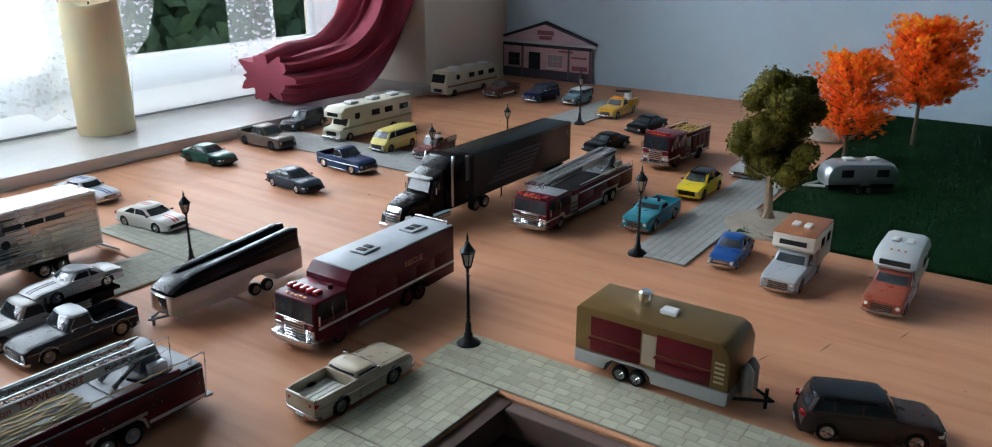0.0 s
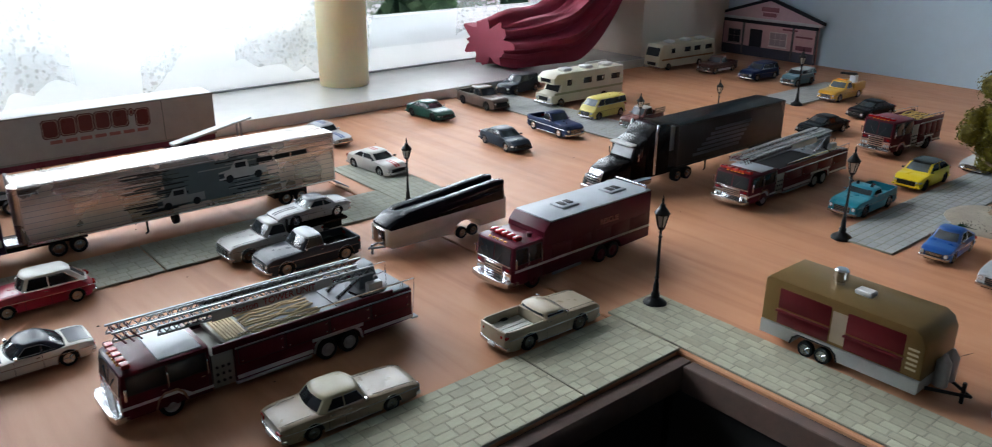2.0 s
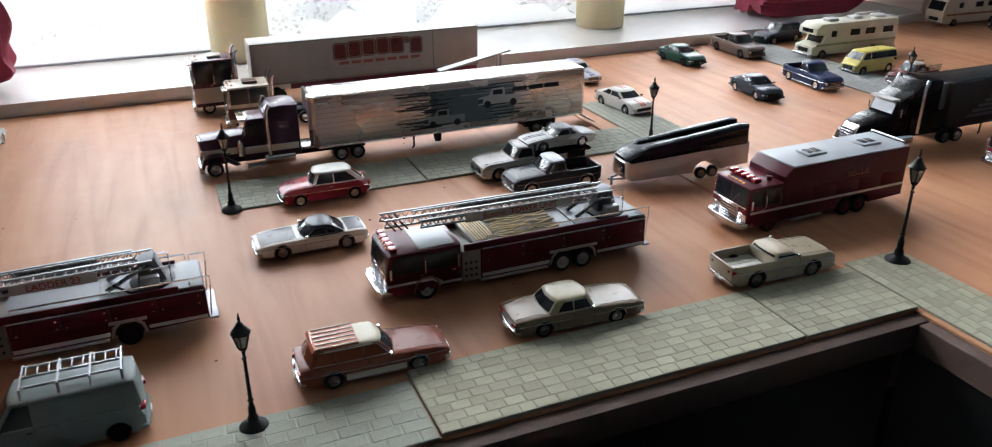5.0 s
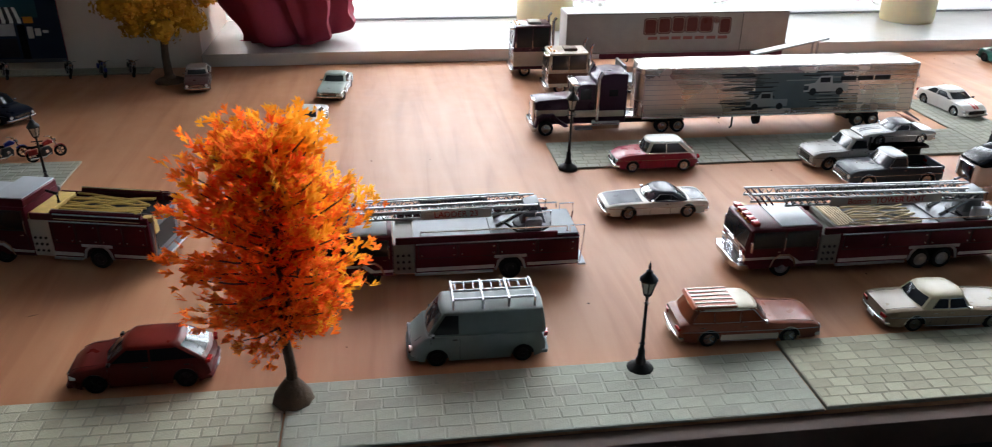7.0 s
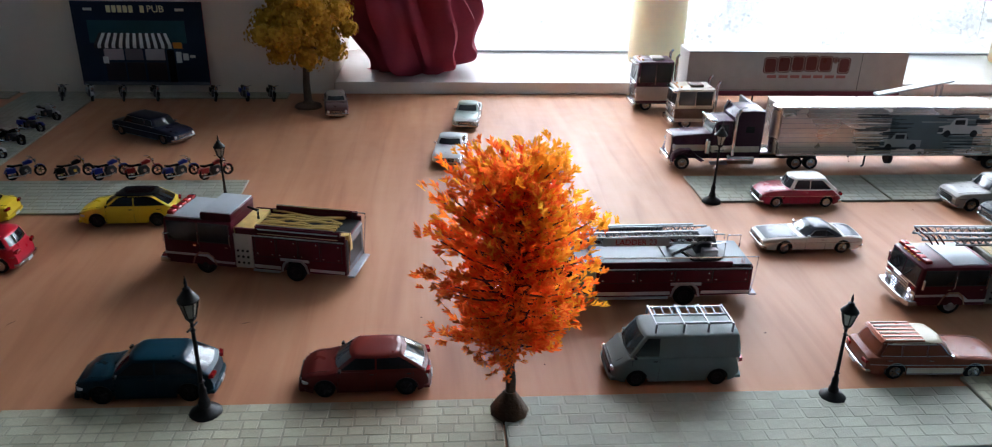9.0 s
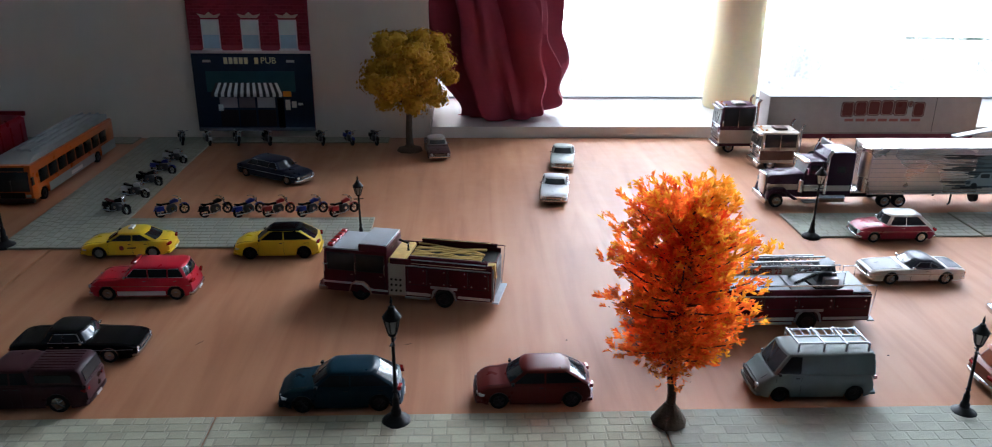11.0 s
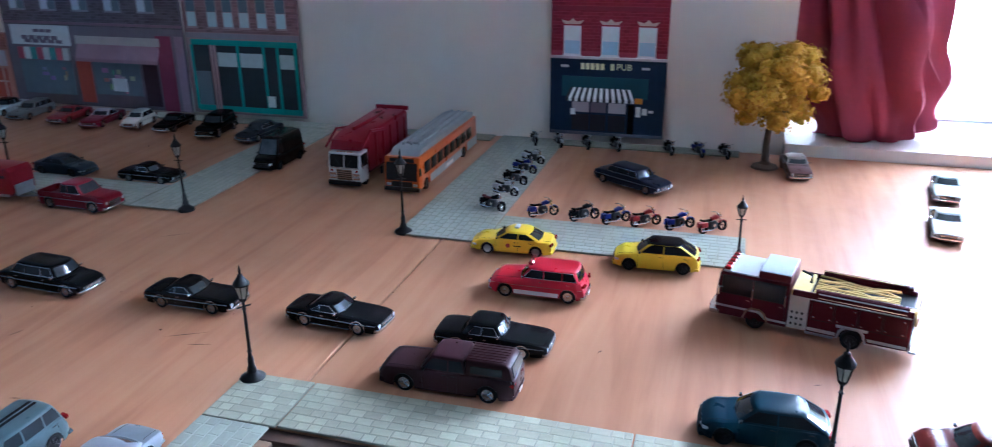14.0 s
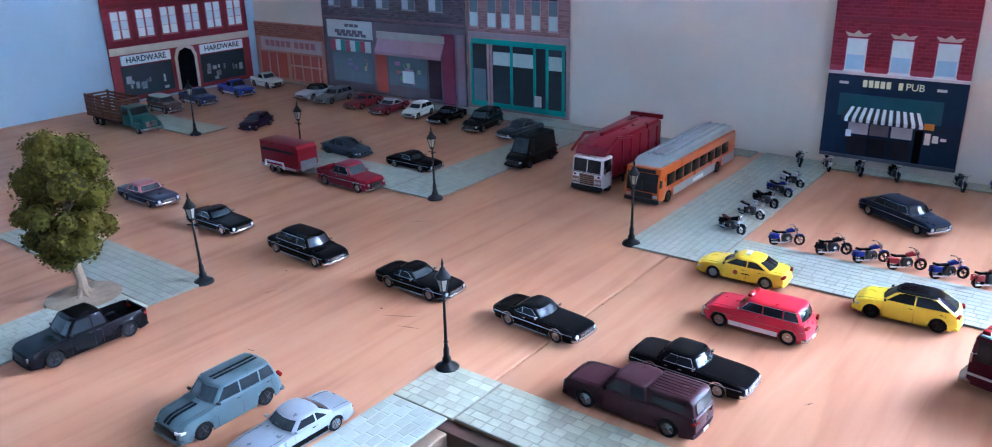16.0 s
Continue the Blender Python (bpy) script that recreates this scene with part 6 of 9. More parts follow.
# ---- food trailer ----
def food_trailer():
    th = thing("food_trailer", pose(0.459, -0.115, 0, 0, 0, -90), "gold and maroon model food trailer with closed hatches", "trailer", "model trailers")
    gold, mar = paint((0.16, 0.098, 0.034), 0.32, 0.3), paint((0.085, 0.008, 0.011), 0.35)
    hw, xf, xr = 21.5, 50, -50
    part("lower_body", Shape().ext([(xr, 6), (-28, 6), (-27, 10), (-23, 13), (-3, 13), (1, 10), (2, 6), (xf - 1, 6), (xf, 9), (xf, 15), (xr, 15)], -hw, hw, 0.8), paint((0.4, 0.4, 0.4), 0.3, 0.4), th)
    part("upper_body", Shape().ext([(xr, 15.2), (xf, 15.2), (xf, 36), (xf - 3, 42), (xf - 8, 45), (xr + 2, 45), (xr, 43)], -hw, hw, 1.6), gold, th)
    for sg in (1, -1):
        for xx in (-22, 22):
            for z0, z1 in ((16.5, 24.5), (27, 40)):
                h = part("hatch", Shape().box(xx - 17, xx + 17, sg * hw - 0.2, sg * hw + 0.5, z0, z1, 0.3), mar, th)
                if z1 > 30:
                    for dx in (-10, 10):
                        part("hatch_catch", Shape().box(xx + dx - 0.4, xx + dx + 0.4, sg * hw, sg * hw + 0.9, 36, 38.5), CHROME, h)
            part("counter", Shape().box(xx - 17.5, xx + 17.5, sg * (hw + 1.2) - 1.4, sg * (hw + 1.2) + 1.4, 25, 26, 0.2), mar, th)
        pn = part("menu_board", Shape().box(-4, 5, sg * hw - 0.2, sg * hw + 0.3, 18, 38), paint((0.32, 0.25, 0.18), 0.6), th)
        for k in range(6):
            part("menu_bar", Shape().box(-3, 4, sg * hw, sg * hw + 0.45, 19 + k * 1.5, 19.8 + k * 1.5), paint((0.55, 0.52, 0.5)), pn, smooth=0)
        for k in range(5):
            part("caption_bar", Shape().box(41, 47, sg * hw - 0.1, sg * hw + 0.25, 20 + k * 3, 21.4 + k * 3), paint((0.45, 0.35, 0.22)), th, smooth=0)
        part("wheel_trim", Shape().ext([(3, 6), (1.4, 11), (-2.4, 14), (-23.6, 14), (-27.4, 11), (-29, 6), (-28, 6), (-26.6, 10), (-23, 13), (-3, 13), (0.6, 10), (2, 6)], sg * hw - 0.2, sg * hw + 0.5), BLACK, th)
    v = part("roof_vent", Shape().lathe([(3, 44), (3, 47), (4.2, 48), (4.4, 54), (3.4, 55), (0.01, 55.2)], (-14, 2, 0), "z", 16), CHROME, th)
    part("roof_hatch", Shape().box(-2, 9, -4, 4, 44.6, 48, 1), WHITE, th)
    part("drawbar", Shape().tube([(50, -12, 8), (70, 0, 7), (50, 12, 8)], 1.1, 6), BLACK, th)
    part("jockey_wheel", Shape().tube([(66, 0, 14), (66, 0, 1)], 1.2, 6), BLACK, th)
    for sg in (1, -1):
        part("gas_bottle", Shape().lathe([(0.01, 9), (4, 9.5), (4, 24), (2, 27), (1, 29), (0.01, 29)], (55, sg * 5, 0), "z", 14), STEEL, th)
    wheels(th, [(a, sg * 18.5) for a in (-7.5, -18.5) for sg in (1, -1)], 5.2, 4, "spoke")


food_trailer()


# ---- motor homes and campers ----
def motor_home(name, x, y, heading, label, L, H, col, band, classa):
    th = thing(name, pose(x, y, 0, 0, 0, heading), label, "motor home", "model motor homes")
    hw, xf, xr = 17, L / 2, -L / 2
    c = paint(col, 0.4)
    arch = [(xr + 46, 5), (xr + 45, 9.5), (xr + 41, 12), (xr + 35, 12), (xr + 31, 9.5), (xr + 30, 5)]
    if classa:
        prof = arch[::-1] + [(xf - 32, 5), (xf - 30, 10), (xf - 25, 12), (xf - 20, 10), (xf - 18, 5), (xf - 2, 5), (xf + 1, 10), (xf + 1, 24), (xf - 4, 40), (xf - 8, H - 2), (xr + 2, H - 2), (xr, H - 5), (xr, 6)]
    else:
        prof = arch[::-1] + [(xf - 26, 5), (xf - 24, 10), (xf - 19, 12), (xf - 14, 10), (xf - 12, 5), (xf - 2, 5), (xf, 10), (xf - 1, 17), (xf - 16, 20), (xf - 20, 30), (xf - 4, 32), (xf - 4, 40), (xf - 12, H - 2), (xr + 2, H - 2), (xr, H - 5), (xr, 6)]
    part("body", Shape().ext(prof, -hw, hw, 1.4), c, th)
    if classa:
        part("windscreen", Shape().slab([(xf + 0.9, -14, 25), (xf + 0.9, 14, 25), (xf - 3.6, 14, 38.5), (xf - 3.6, -14, 38.5)], 0.3), GLASS, th)
    else:
        part("windscreen", Shape().slab([(xf - 16, -13, 20.4), (xf - 16, 13, 20.4), (xf - 19.6, 13, 29.4), (xf - 19.6, -13, 29.4)], 0.4), GLASS, th)
        part("front_window", Shape().box(xf - 5, xf - 3.7, -10, 10, 34, 39, 0.2), GLASS, th)
    for sg in (1, -1):
        for k, (a, w) in enumerate(((xr + 8, 18), (xr + 40, 16), (xr + 66, 16), (xf - 38, 9))):
            part("side_window", Shape().box(a, a + w, sg * hw - 0.1, sg * hw + 0.25, 28, 36, 0.2), GLASS, th)
        part("side_band", Shape().box(xr + 0.5, xf - 6, sg * hw - 0.1, sg * hw + 0.2, 17, 20), paint(band), th)
        part("headlight", Shape().lathe([(1.9, -0.5), (1.9, 0.5), (0.01, 1)], (xf + (1 if classa else 0), sg * 12, 12), "x", 10), LENS_CLEAR, th)
        part("tail_light", Shape().box(xr - 0.4, xr + 0.4, sg * 13 - 1.5, sg * 13 + 1.5, 10, 14), LENS_RED, th)
        part("roof_rail", Shape().tube([(xr + 6, sg * 13, H - 2), (xr + 6, sg * 13, H + 2), (xr + 50, sg * 13, H + 2), (xr + 50, sg * 13, H - 2)], 0.5, 5), WHITE, th)
    part("grille", Shape().box(xf - 0.5, xf + (1.4 if classa else 0.5), -9, 9, 9, 14.5, 0.3), BLACK, th)
    part("front_bumper", Shape().box(xf - 2, xf + 2.5, -hw, hw, 4, 7.5, 0.6), CHROME, th)
    part("rear_bumper", Shape().box(xr - 2.5, xr + 2, -hw, hw, 4.5, 7.5, 0.6), CHROME, th)
    for a in (xr + 22, xr + 62, xf - 40):
        part("roof_unit", Shape().box(a - 8, a + 8, -7, 7, H - 2.3, H + 2, 1.2), WHITE, th)
    part("chassis", Shape().box(xr + 8, xf - 10, -11, 11, 4, 9), CHASSIS, th)
    wheels(th, [(a, sg * 14.6) for a in (xr + 38, xf - (25 if classa else 19)) for sg in (1, -1)], 5.8, 4.4, "truck")


motor_home("motor_home", 0.856, 0.507, 179, "cream model motor home with rooftop units", 143, 48, (0.6, 0.57, 0.45), (0.3, 0.32, 0.2), False)
motor_home("motor_home", 1.195, 0.594, 178, "cream flat-fronted model motor home by the wall", 145, 46, (0.55, 0.5, 0.38), (0.25, 0.12, 0.05), True)


def camper(x, y, label, col, shell, roofc, rounded):
    d = car("camper_truck", "pickup", x, y, 180, col, label, "camper", "model campers", lower=(0.5, 0.5, 0.5), size=(84, 30, 26, 50))
    sm = paint(shell, 0.45)
    prof = [(-50, 12), (-10, 12), (-10, 27), (8, 28), (10, 31), (8, 42), (-46, 42), (-50, 40)]
    if rounded:
        prof = [(-50, 12), (-10, 12), (-10, 27), (8, 28), (13, 32), (10, 38), (2, 43), (-8, 45), (-40, 45), (-47, 42), (-50, 34)]
    b = part("camper_body", Shape().ext(prof, -17, 17, 6 if rounded else 1.0), sm, d)
    if not rounded:
        part("camper_roof", Shape().ext([(-49, 41.6), (9, 41.6), (7, 43), (-47, 43)], -17.4, 17.4, 0.4), paint(roofc, 0.5), b)
    part("front_window", Shape().box(8.6 if not rounded else 10.5, 10.4 if not rounded else 12.8, -11, 11, 33, 37, 0.3), GLASS, b)
    for sg in (1, -1):
        for a in (-42, -24):
            part("side_window", Shape().box(a, a + 11, sg * 17 - 0.1, sg * 17 + 0.3, 27, 35, 0.3), GLASS, b)
        part("vent", Shape().box(-20, -10, -5 * sg - 3, -5 * sg + 3, 42.8 if not rounded else 44.6, 45.4 if not rounded else 47, 0.8), WHITE, b)
    for k in range(3):
        part("marker_lamp", Shape().lathe([(1, 0), (0.8, 0.8), (0.01, 1)], (6 if not rounded else 3, -5 + 5 * k, 42.8 if not rounded else 42.6), "z", 8), LENS_AMBER, b)


camper(0.666, -0.136, "silver model pickup with a white and brown camper", (0.4, 0.42, 0.44), (0.62, 0.57, 0.48), (0.28, 0.11, 0.05), False)
camper(0.668, -0.210, "rust red model pickup with a rounded white camper", (0.26, 0.06, 0.035), (0.5, 0.53, 0.54), (0.5, 0.5, 0.5), True)
camper(0.668, -0.295, "dark red model pickup with a white camper shell", (0.14, 0.03, 0.03), (0.55, 0.57, 0.57), (0.5, 0.5, 0.5), True)
th = thing("caravan", pose(0.945, -0.122, 0.003, 0, 0, 128), "silver rounded model caravan standing on the grass", "caravan", "model trailers")
al = paint((0.34, 0.36, 0.37), 0.3, 0.7)
part("shell", Shape().ext([(-38, 9), (-40, 14), (-39, 24), (-34, 31), (-26, 34), (26, 34), (34, 31), (39, 24), (40, 14), (38, 9)], -16, 16, 7), al, th)
for sg in (1, -1):
    for a in (-26, 12):
        part("side_window", Shape().box(a, a + 13, sg * 16 - 0.2, sg * 16 + 0.25, 19, 27, 0.3), GLASS, th)
    part("door", Shape().box(-7, 4, sg * 16 - 0.2, sg * 16 + 0.3, 10, 28, 0.3), al, th)
for a in (-14, 12):
    part("roof_unit", Shape().box(a - 6, a + 6, -5, 5, 33.6, 36.6, 1), WHITE, th)
part("drawbar", Shape().tube([(38, -9, 8), (58, 0, 7), (38, 9, 8)], 1.4, 6), WHITE, th)
part("underframe", Shape().box(-34, 36, -12, 12, 5, 10), CHASSIS, th)
wheels(th, [(a, sg * 14) for a in (-6, 6) for sg in (1, -1)], 5, 4, "disc")

# ---- bus, refuse truck, stake truck, horse trailer, delivery vans ----
def bus():
    th = thing("bus", pose(-0.729, 0.472, 0, 0, 0, -90), "orange and silver model city bus", "bus", "model trucks")
    org, gry = paint((0.52, 0.1, 0.01)), paint((0.36, 0.39, 0.41), 0.35, 0.3)
    hw = 20
    prof = [(-100, 5), (-60, 5), (-59, 10), (-55, 13), (-47, 13), (-43, 10), (-42, 5), (68, 5), (69, 10), (73, 13), (81, 13), (85, 10), (86, 5), (99, 5), (100, 9), (100, 24), (97, 40), (-99, 40), (-100, 38)]
    part("body", Shape().ext(prof, -hw, hw, 1.4), org, th)
    for sg in (1, -1):
        part("lower_panel", Shape().box(-41, 67, sg * hw - 0.1, sg * hw + 0.25, 5.2, 14), gry, th)
        part("rear_panel", Shape().box(-99, -61, sg * hw - 0.1, sg * hw + 0.25, 5.2, 16), gry, th)
        for k in range(8):
            a = -78 + k * 20.5
            part("side_window", Shape().box(a, a + 18.5, sg * hw - 0.1, sg * hw + 0.35, 19, 32, 0.3), GLASS, th)
        part("name_bar", Shape().box(-8, 18, sg * hw, sg * hw + 0.5, 7, 11), WHITE, th, smooth=0)
        part("headlight", Shape().box(99, 100.6, sg * 15 - 2.5, sg * 15 + 2.5, 9, 12, 0.4), LENS_CLEAR, th)
        part("mirror", Shape().box(99, 103, sg * 22 - 0.8, sg * 22 + 0.8, 22, 30, 0.3), BLACK, th)
    part("windscreen", Shape().ext([(99, 15), (100.5, 15), (100.5, 24), (98.6, 34.4), (97, 34.4)], -17.5, 17.5, 0.2), GLASS, th)
    part("windscreen_post", Shape().box(99.6, 100.8, -0.5, 0.5, 15, 26), BLACK, th)
    part("front_mask", Shape().box(99, 100.4, -12, 12, 8, 14, 0.3), BLACK, th)
    part("destination_sign", Shape().slab([(97.6, -14, 34.6), (97.6, 14, 34.6), (97, 14, 38.6), (97, -14, 38.6)], 0.5), BLACK, th)
    part("front_bumper", Shape().box(97, 102, -hw, hw, 3.5, 8, 0.8), BLACK, th)
    part("roof_cover", Shape().ext([(-98, 39.6), (92, 39.6), (80, 46), (-80, 47.6), (-96, 46)], -17, 17, 1.5), gry, th)
    s = Shape()
    for yy in (-9, 0, 9):
        s.box(-92, 70, yy - 0.8, yy + 0.8, 46, 48.6)
    part("roof_rib", s, gry, th)
    part("roof_unit", Shape().box(40, 66, -7, 7, 46, 48.4, 1), STEEL, th)
    wheels(th, [(a, sg * 17.5) for a in (77, -51) for sg in (1, -1)], 6.6, 4.6, "truck", BLACK)


def refuse_truck():
    th = thing("refuse_truck", pose(-0.797, 0.445, 0, 0, 0, -91), "dark red model refuse truck with a white cab", "truck", "model trucks")
    hw, red, wh = 19, paint((0.2, 0.01, 0.02)), paint((0.66, 0.66, 0.65))
    truck_cab(th, 46, 68, hw, 5, 39, wh)
    part("front_bumper", Shape().box(66, 70.5, -hw, hw, 3, 8, 0.6), BLACK, th)
    part("hopper", Shape().ext([(-66, 12), (44, 12), (44, 40), (64, 41), (58, 50), (34, 56), (-58, 60), (-66, 56)], -hw, hw, 2.2), red, th)
    for k in range(5):
        a = -56 + 20 * k
        for sg in (1, -1):
            part("side_rib", Shape().box(a, a + 3, sg * hw - 0.3, sg * hw + 1.0, 14, 52, 0.3), red, th)
    part("lift_arm", Shape().tube([(66, -21, 44), (40, -21, 58), (6, -21, 52)], 1.6, 6), red, th)
    part("lift_arm", Shape().tube([(66, 21, 44), (40, 21, 58), (6, 21, 52)], 1.6, 6), red, th)
    part("top_bar", Shape().box(-40, 40, -1.5, 1.5, 57, 61, 0.5), red, th)
    part("rear_bar", Shape().box(-66, -62, -hw - 2, hw + 2, 58, 63, 0.6), red, th)
    part("chassis", Shape().box(-62, 60, -9, 9, 5, 12), CHASSIS, th)
    wheels(th, [(a, sg * 16) for a in (52, -22, -37) for sg in (1, -1)], 6.6, 5, "truck", BLACK)


def stake_truck():
    th = thing("stake_truck", pose(-1.535, 0.267, 0, 0, 0, 0), "green model stake truck with a brown slatted bed", "truck", "model trucks")
    gr, br = paint((0.04, 0.12, 0.1)), paint((0.16, 0.07, 0.045), 0.6)
    part("cab", Shape().ext([(18, 8), (42, 8), (42, 24), (38, 36), (18, 37)], -16, 16, 1.4), gr, th)
    part("bonnet", Shape().ext([(42, 8), (68, 8), (69, 18), (64, 23), (42, 25)], -13, 13, 2), gr, th)
    part("windscreen", Shape().slab([(42.1, -13, 25.5), (42.1, 13, 25.5), (38.8, 13, 34.6), (38.8, -13, 34.6)], 0.3), GLASS, th)
    part("front_bumper", Shape().box(66, 72, -17, 17, 4, 9, 0.6), CHROME, th)
    part("grille", Shape().box(68, 70, -9, 9, 10, 18, 0.4), CHROME, th)
    for sg in (1, -1):
        part("side_window", Shape().box(24, 36, sg * 16 - 0.1, sg * 16 + 0.3, 26, 34, 0.2), GLASS, th)
        part("front_fender", Shape().ext([(70, 8), (66, 15), (60, 17), (50, 16), (44, 8)], sg * 14 - 3, sg * 14 + 3, 0.8), gr, th)
        for k in range(6):
            part("slat", Shape().box(-76, 14, sg * 18 - 0.8, sg * 18 + 0.8, 17 + 5 * k, 20.2 + 5 * k, 0.3), br, th)
        for a in (-74, -52, -30, -8, 12):
            part("stake", Shape().box(a - 1, a + 1, sg * 18 - 1.4, sg * 18 + 1.4, 14, 47, 0.3), br, th)
    for xx in (-76, 14):
        for k in range(6):
            part("slat", Shape().box(xx - 0.8, xx + 0.8, -17.5, 17.5, 17 + 5 * k, 20.2 + 5 * k, 0.3), br, th)
    part("bed", Shape().box(-77, 15, -18.5, 18.5, 13, 15.5, 0.4), br, th)
    part("chassis", Shape().box(-74, 60, -8, 8, 6, 13), CHASSIS, th)
    wheels(th, [(a, sg * 14.5) for a in (58, -44, -59) for sg in (1, -1)], 6.6, 5, "truck")


bus(), refuse_truck(), stake_truck()
th = thing("horse_trailer", pose(-1.142, 0.251, 0, 0, 0, 0), "dark red model horse trailer with white fenders", "trailer", "model trailers")
part("body", Shape().ext([(-34, 7), (30, 7), (36, 12), (36, 34), (32, 38), (-34, 38)], -15, 15, 1.6), paint((0.2, 0.012, 0.02)), th)
part("nose_panel", Shape().box(34, 37, -12, 12, 8, 20, 0.6), STEEL, th)
part("lower_band", Shape().box(-34.4, 30, -15.3, 15.3, 7, 10, 0.3), paint((0.5, 0.48, 0.45)), th)
for sg in (1, -1):
    part("wheel_fender", Shape().ext([(-24, 7), (-23, 13), (7, 13), (8, 7), (10, 7), (8.6, 15), (-24.6, 15), (-26, 7)], sg * 15.5 - 1.5, sg * 15.5 + 1.5, 0.4), WHITE, th)
    part("side_slot", Shape().box(-30, 28, sg * 15 - 0.1, sg * 15 + 0.3, 27, 30), BLACK, th)
part("drawbar", Shape().tube([(34, -8, 7), (54, 0, 6.5), (34, 8, 7)], 1.1, 6), STEEL, th)
wheels(th, [(a, sg * 13.5) for a in (-14, -2) for sg in (1, -1)], 5, 4, "disc")
d = car("delivery_van", "van", -0.915, 0.441, -90, (0.02, 0.014, 0.013), "very dark brown model delivery van", "van", trim=False, size=(84, 30, 38, 49), no_glass=True, rim=BLACK)
d = car("utility_truck", "pickup", 1.167, 0.277, 180, (0.55, 0.3, 0.03), "yellow model utility truck with a boom on top", "truck", size=(86, 31, 28, 56))
for sg in (1, -1):
    part("tool_locker", Shape().box(-44, -10, sg * 13 - 3, sg * 13 + 3, 12, 24, 0.5), paint((0.55, 0.3, 0.03)), d)
part("boom", Shape().ext([(-40, 30), (4, 38), (4, 41), (-40, 35)], -3, 3, 0.6), BLACK, d)
part("boom_post", Shape().box(-40, -32, -5, 5, 12, 32, 0.6), WHITE, d)
part("beacon", Shape().box(-2, 2, -8, 8, 28, 30.5, 0.6), LENS_AMBER, d)
d = car("pickup_van", "pickup", 0.806, 0.348, 182, (0.1, 0.035, 0.03), "brown and white model van pickup with slatted sides", "pickup truck", roof=(0.5, 0.48, 0.46), size=(64, 26, 28, 40))
for sg in (1, -1):
    for k in range(3):
        part("slat", Shape().box(-31, -10, sg * 13 - 0.5, sg * 13 + 0.5, 18 + 2.6 * k, 19.8 + 2.6 * k), BARK_PALE, d)
# ---- street lamps ----
def street_lamp(x, y, lean=0.0, tall=1.0):
    th = thing("street_lamp", pose(x, y, 0, 0, lean, random.Random(int(x * 1000)).uniform(0, 90)), "black cast model street lamp with a lantern top", "street lamp", "street lamps")
    th.scale = (0.5 + 0.5 * tall, 0.5 + 0.5 * tall, tall)
    part("base", Shape().lathe([(8.5, 0), (8.5, 1.6), (7.4, 3), (4.6, 4.6), (3.2, 6), (2.9, 9), (2.2, 10), (2.0, 16), (1.5, 17)], n=16), IRON, th)
    part("pole", Shape().lathe([(1.5, 16.5), (1.2, 20), (1.9, 20.6), (1.2, 21.4), (0.95, 50), (1.5, 50.6), (0.9, 51.5), (0.9, 57)], n=10), IRON, th)
    part("cross_arm", Shape().tube([(-4.6, 0, 52.5), (4.6, 0, 52.5)], 0.55, 6), IRON, th)
    ln = part("lantern", Shape().lathe([(1.2, 55.5), (2.6, 57.2), (2.6, 58.2), (1.2, 58.4)], n=6), IRON, th)
    part("lantern_glass", Shape().lathe([(2.1, 58.3), (4.2, 67.0)], n=6), material_lamp, ln)
    for k in range(6):
        a = 2 * math.pi * k / 6
        part("lantern_bar", Shape().tube([(2.4 * math.cos(a), 2.4 * math.sin(a), 58), (4.6 * math.cos(a), 4.6 * math.sin(a), 67.3)], 0.42, 4), IRON, ln)
    part("cap", Shape().lathe([(5.2, 67.2), (5.4, 68.2), (3.0, 71.5), (1.9, 73), (1.9, 74), (0.7, 75), (0.9, 77), (0.3, 80), (0.05, 81)], n=10), IRON, th)
    return th


material_lamp = material("lantern_glass", (0.45, 0.43, 0.38), 0.15, 0.0, vary=0.15, coat=1.0)
TALL = {0.406: 0.8, 0.0215: 0.88, 0: 0.78, -0.382: 0.76, 0.883: 0.75, 0.74: 0.75}
for x, y, ln in ((0.424, 0.009, 0), (0.406, 0.286, 0), (0.6435, -0.010, 0), (0.0215, 0.279, 1), (0, 0, 2), (-0.331, -0.001, -1), (-0.382, 0.275, -1), (-0.685, 0.268, 0), (-0.68, 0, 0),
                 (-0.922, 0.267, -1), (-0.941, -0.009, -2), (-1.402, 0.295, 0), (-1.150, 0.278, 0), (1.075, 0.292, 0), (0.883, 0.29, 0), (0.74, 0.297, 0)):
    street_lamp(x, y, ln, TALL.get(x, 1.0))


